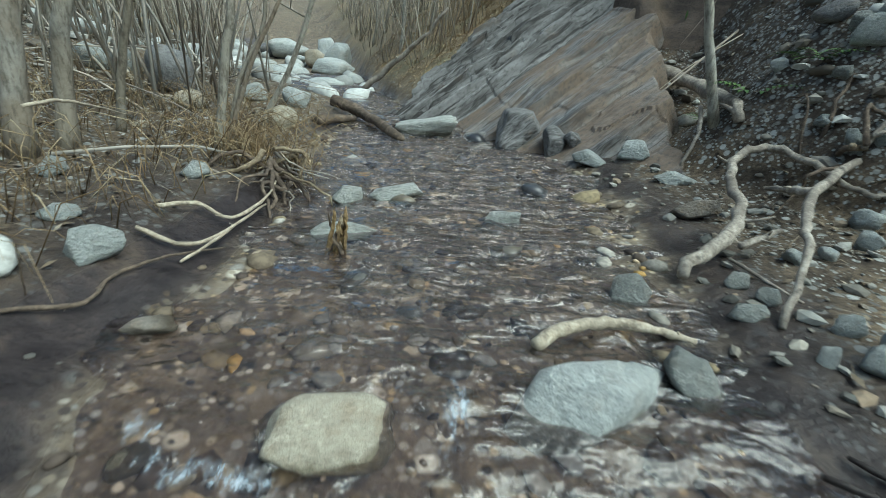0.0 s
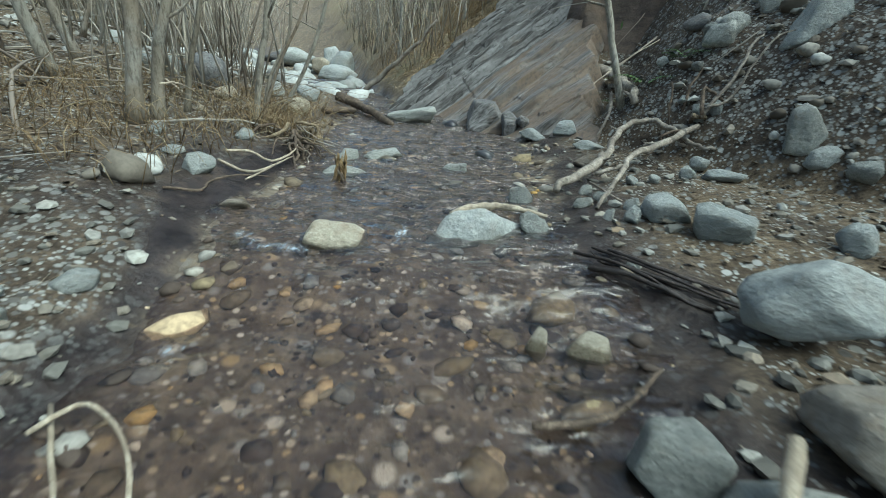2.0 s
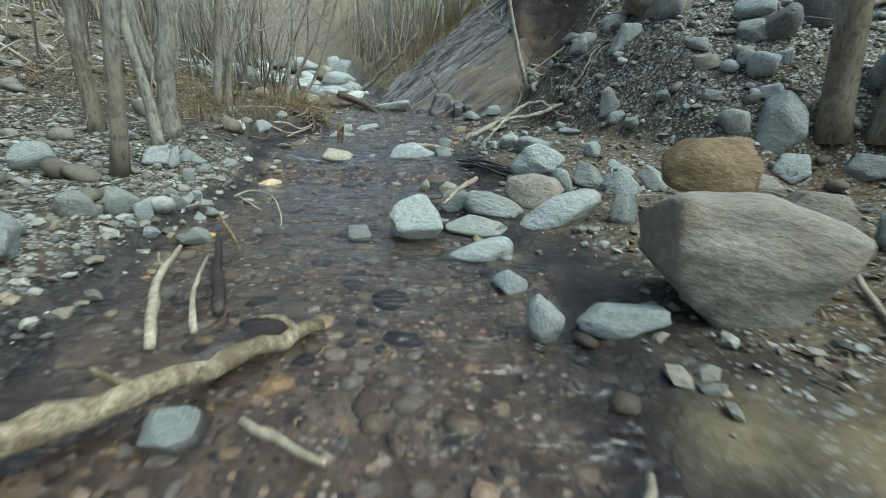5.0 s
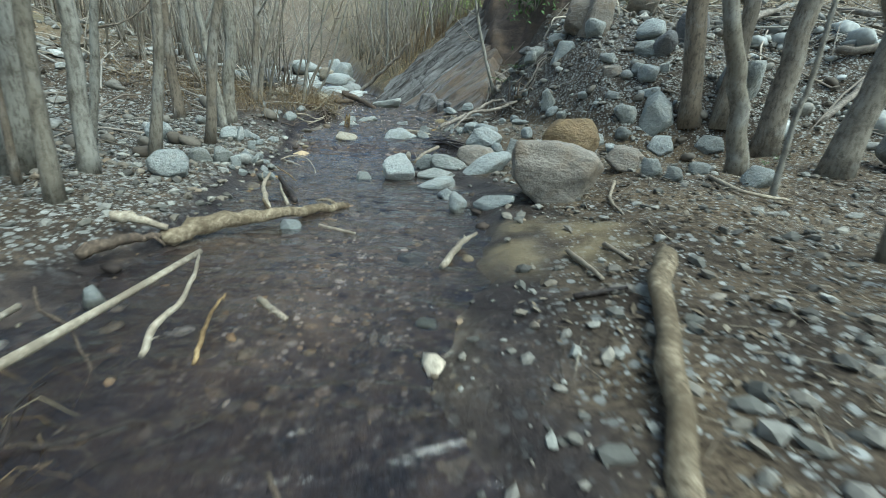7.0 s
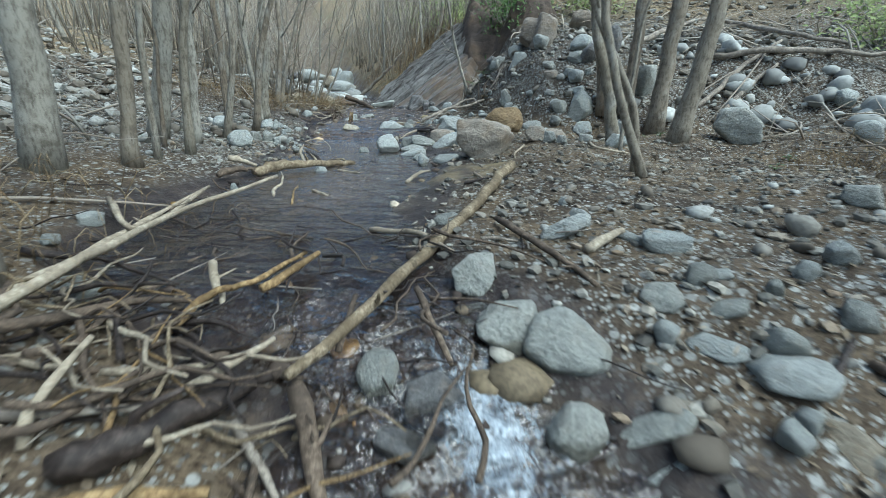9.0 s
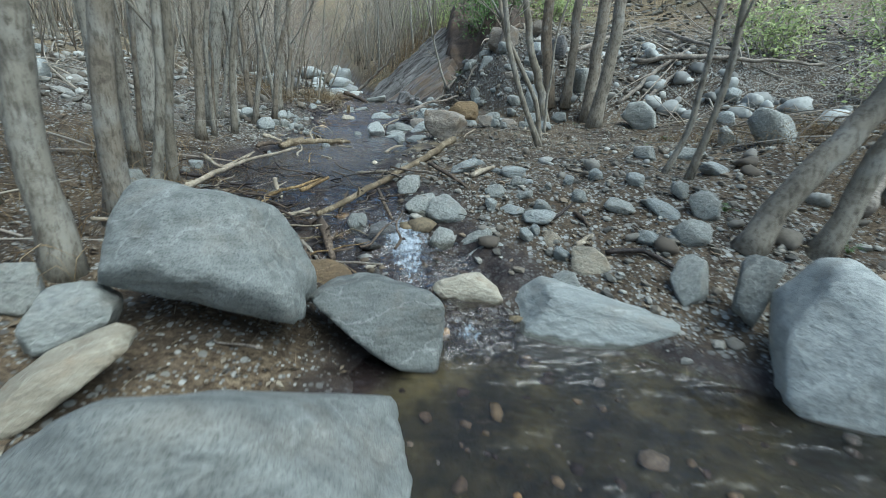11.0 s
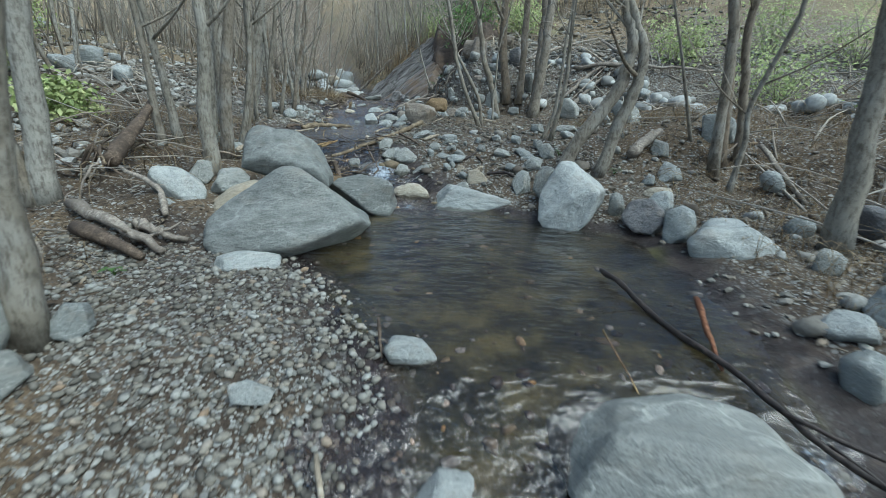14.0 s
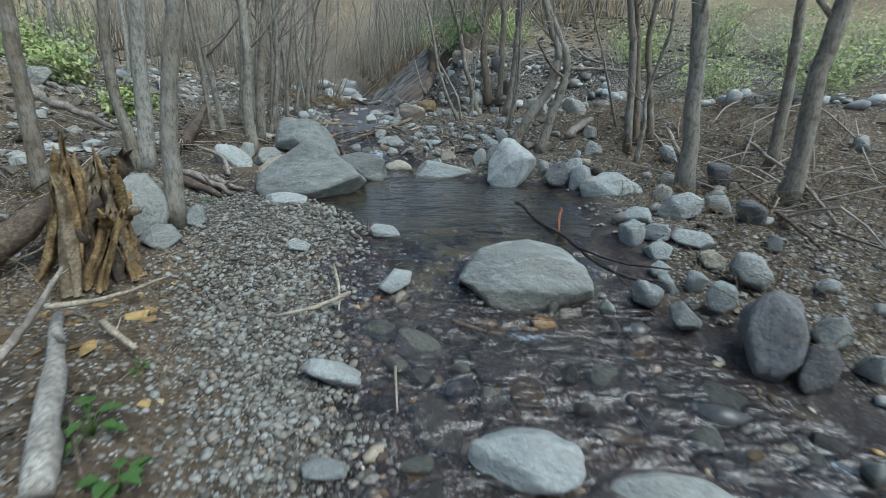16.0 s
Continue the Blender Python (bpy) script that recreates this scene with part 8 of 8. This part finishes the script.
def stump(x, y, wide, tall, seed, label, n=16, lean=0.0):
    """A rotten broken stump: torn plates of wood round a hollow core, their tops jagged."""
    rng = np.random.default_rng(seed)
    root = tagged(new("stump"), label, "stump")
    root.location = (x, y, float(ground(x, y)) - 0.03)
    for k in range(n):
        a = 6.28 * k / n + rng.normal() * 0.15
        r = wide * 0.5 * rng.uniform(0.25, 1)
        sway = rng.normal() * 0.13 * tall
        broad, thick, h = wide * rng.uniform(0.06, 0.19), wide * rng.uniform(0.04, 0.09), tall * rng.uniform(0.3, 1.0)
        inward = rng.uniform(0.25, 0.6)
        rows, cols = 12, 5
        jag = rng.uniform(0.72, 1.0, cols)
        bm = bmesh.new()
        grid = []
        for side in (1, -1):
            for i in range(rows):
                f = i / (rows - 1)
                for j in range(cols):
                    g = j / (cols - 1) - 0.5
                    up = f * h * (1 - f * (1 - jag[j]))
                    out = r * (1 - inward * f) * (1.2 - 0.2 * min(1, f * 5)) + side * thick * 0.5 * (1 - 0.55 * f) * (1 - 2.2 * g * g) + wide * (0.055 * math.sin(6 * f + k + 2 * j) + rng.normal() * 0.015)
                    across = g * broad * (1.25 - 0.6 * f) + wide * 0.055 * math.sin(4 * f + 2.3 * k) + sway * f * f
                    grid.append(bm.verts.new((math.cos(a) * out - math.sin(a) * across + lean * f * tall, math.sin(a) * out + math.cos(a) * across, up)))
        at = lambda s, i, j: grid[s * rows * cols + i * cols + j]
        for i in range(rows - 1):
            for j in range(cols - 1):
                bm.faces.new((at(0, i, j), at(0, i, j + 1), at(0, i + 1, j + 1), at(0, i + 1, j)))
                bm.faces.new((at(1, i, j), at(1, i + 1, j), at(1, i + 1, j + 1), at(1, i, j + 1)))
            for j, flip in ((0, 1), (cols - 1, -1)):
                bm.faces.new([at(0, i, j), at(0, i + 1, j), at(1, i + 1, j), at(1, i, j)][::flip])
        for j in range(cols - 1):
            bm.faces.new((at(0, rows - 1, j), at(0, rows - 1, j + 1), at(1, rows - 1, j + 1), at(1, rows - 1, j)))
        part("plate", bm, (GOLDWOOD, LOGBARK, GOLDWOOD, BARK, GOLDWOOD)[k % 5], root)
    return root


stump(0.27, -6.86, 0.36, 0.72, 1, "rotten golden-brown broken stump with torn upright plates", 34, 0.12)
log([(-0.22, -7.12, float(ground(-0.22, -7.12)) + 0.05), (0.0, -6.95, float(ground(0, -6.95)) + 0.16), (0.16, -6.78, float(ground(0.16, -6.78)) + 0.33)], 0.075, BARK)
stump(-0.3, 1.12, 0.085, 0.23, 2, "rotten golden wood stub standing in the stream", 9, 0.1)


def shrub(x, y, wide, tall, n, seed, label="leafy green shrub on the slope", mat=GREEN):
    """A bush: thin stems and a crown of small leaves."""
    rng = np.random.default_rng(seed)
    root = tagged(new("shrub"), label, "shrub", "green shrubs")
    root.location = (x, y, max(float(ground(x, y)), float(dark_bank(x, y))) - 0.03)
    t = Tubes()
    bm = bmesh.new()
    for k in range(14):
        a = rng.uniform(0, 6.28)
        tip = Vector((math.cos(a) * wide * rng.uniform(0.1, 0.5), math.sin(a) * wide * rng.uniform(0.1, 0.5), tall * rng.uniform(0.5, 1)))
        line = course([Vector((0, 0, 0)), tip * 0.5 + Vector(rng.normal(size=3) * 0.06), tip], 3)
        t.add(line, [0.008, 0.007, 0.006, 0.005, 0.004, 0.003, 0.002], 4)
        for _ in range(n // 14):
            c = line[int(rng.integers(2, 7))] + Vector(rng.normal(size=3) * 0.13 * wide)
            way = Vector(rng.normal(size=3)).normalized()
            s = rng.uniform(0.03, 0.075)
            side = way.orthogonal().normalized() * s * 0.28
            tip = c + way * s - Vector((0, 0, 0.2 * s))
            mid = c + way * s * 0.5
            four = [bm.verts.new(q) for q in (c, mid + side, tip, mid - side)]
            bm.faces.new((four[0], four[1], four[2]))
            bm.faces.new((four[0], four[2], four[3]))
    tagged(new("stemwork", t.mesh("stemwork", TWIG)), kind="stuff").parent = root
    tagged(part("foliage", bm, mat, root), kind="stuff")


shrub(1.75, 3.3, 1.3, 0.7, 1500, 1, "dark green shrub hanging over the earth bank")
shrub(2.2, 3.6, 1.2, 0.8, 1200, 2, "dark green shrub hanging over the earth bank")
for k, (x, y, w, h) in enumerate([(5.4, 0.6, 1.0, 0.7), (6.3, -0.8, 1.2, 0.8), (7.0, 0.8, 1.3, 0.9), (6.6, -2.6, 1.0, 0.7), (-4.6, -3.2, 0.9, 0.5), (-5.4, -1.4, 1.1, 0.5), (-6.4, 1.2, 1.3, 0.8), (-3.9, -4.4, 0.7, 0.4), (3.2, 3.4, 1.0, 0.6), (8.1, 0.3, 1.4, 0.9), (8.7, -0.6, 1.3, 0.9), (-4.2, -2.0, 0.8, 0.4), (-3.0, -3.1, 0.6, 0.3), (-1.7, -3.7, 0.5, 0.22), (-0.5, 11.5, 2.0, 1.4), (0.9, 7.0, 1.2, 0.9)]):
    shrub(x, y, w * 1.15, h * 1.15, 1900, 10 + k, "light green spring shrub beyond the trees", SPRING)


def exposed_roots(x, y, n, reach, seed):
    """Bare roots and dead stems spreading from one foot, arching down to the soil."""
    rng = np.random.default_rng(seed)
    root = tagged(new("exposed_roots"), "tangle of bare brown roots on the eroded bank", "roots", "root tangles on the bank")
    z = float(ground(x, y))
    root.location = (x, y, z)
    for k in range(n):
        a = rng.uniform(0, 6.28)
        far = reach * rng.uniform(0.5, 1.2)
        ex, ey = math.cos(a) * far, math.sin(a) * far
        ez = float(ground(x + ex, y + ey)) - z
        rise = rng.uniform(0.05, 0.3) * reach
        line = course([Vector((ex * 0.08, ey * 0.08, reach * rng.uniform(0.1, 0.5))), Vector((ex * 0.4, ey * 0.4, ez * 0.4 + rise)) + Vector(rng.normal(size=3) * 0.04), Vector((ex * 0.75, ey * 0.75, ez * 0.75 + rise * 0.4)) + Vector(rng.normal(size=3) * 0.04), Vector((ex, ey, ez - 0.01))], 4, 0.004, rng)
        t = Tubes()
        s = rng.uniform(0.003, 0.011)
        t.add(line, [s * (1.15 - 0.8 * i / len(line)) for i in range(len(line))], 6, k, 0.1)
        new("root", t.mesh("root", (BARK, WEATHERED, BARK, LOGBARK)[k % 4])).parent = root


exposed_roots(-0.35, -5.0, 16, 0.5, 1)
exposed_roots(-0.55, -4.5, 12, 0.5, 2)
exposed_roots(-0.25, -6.0, 14, 0.5, 3)
exposed_roots(0.1, -6.75, 10, 0.35, 4)
exposed_roots(-0.66, 1.62, 26, 0.26, 5)
exposed_roots(1.35, 1.5, 7, 0.4, 6)
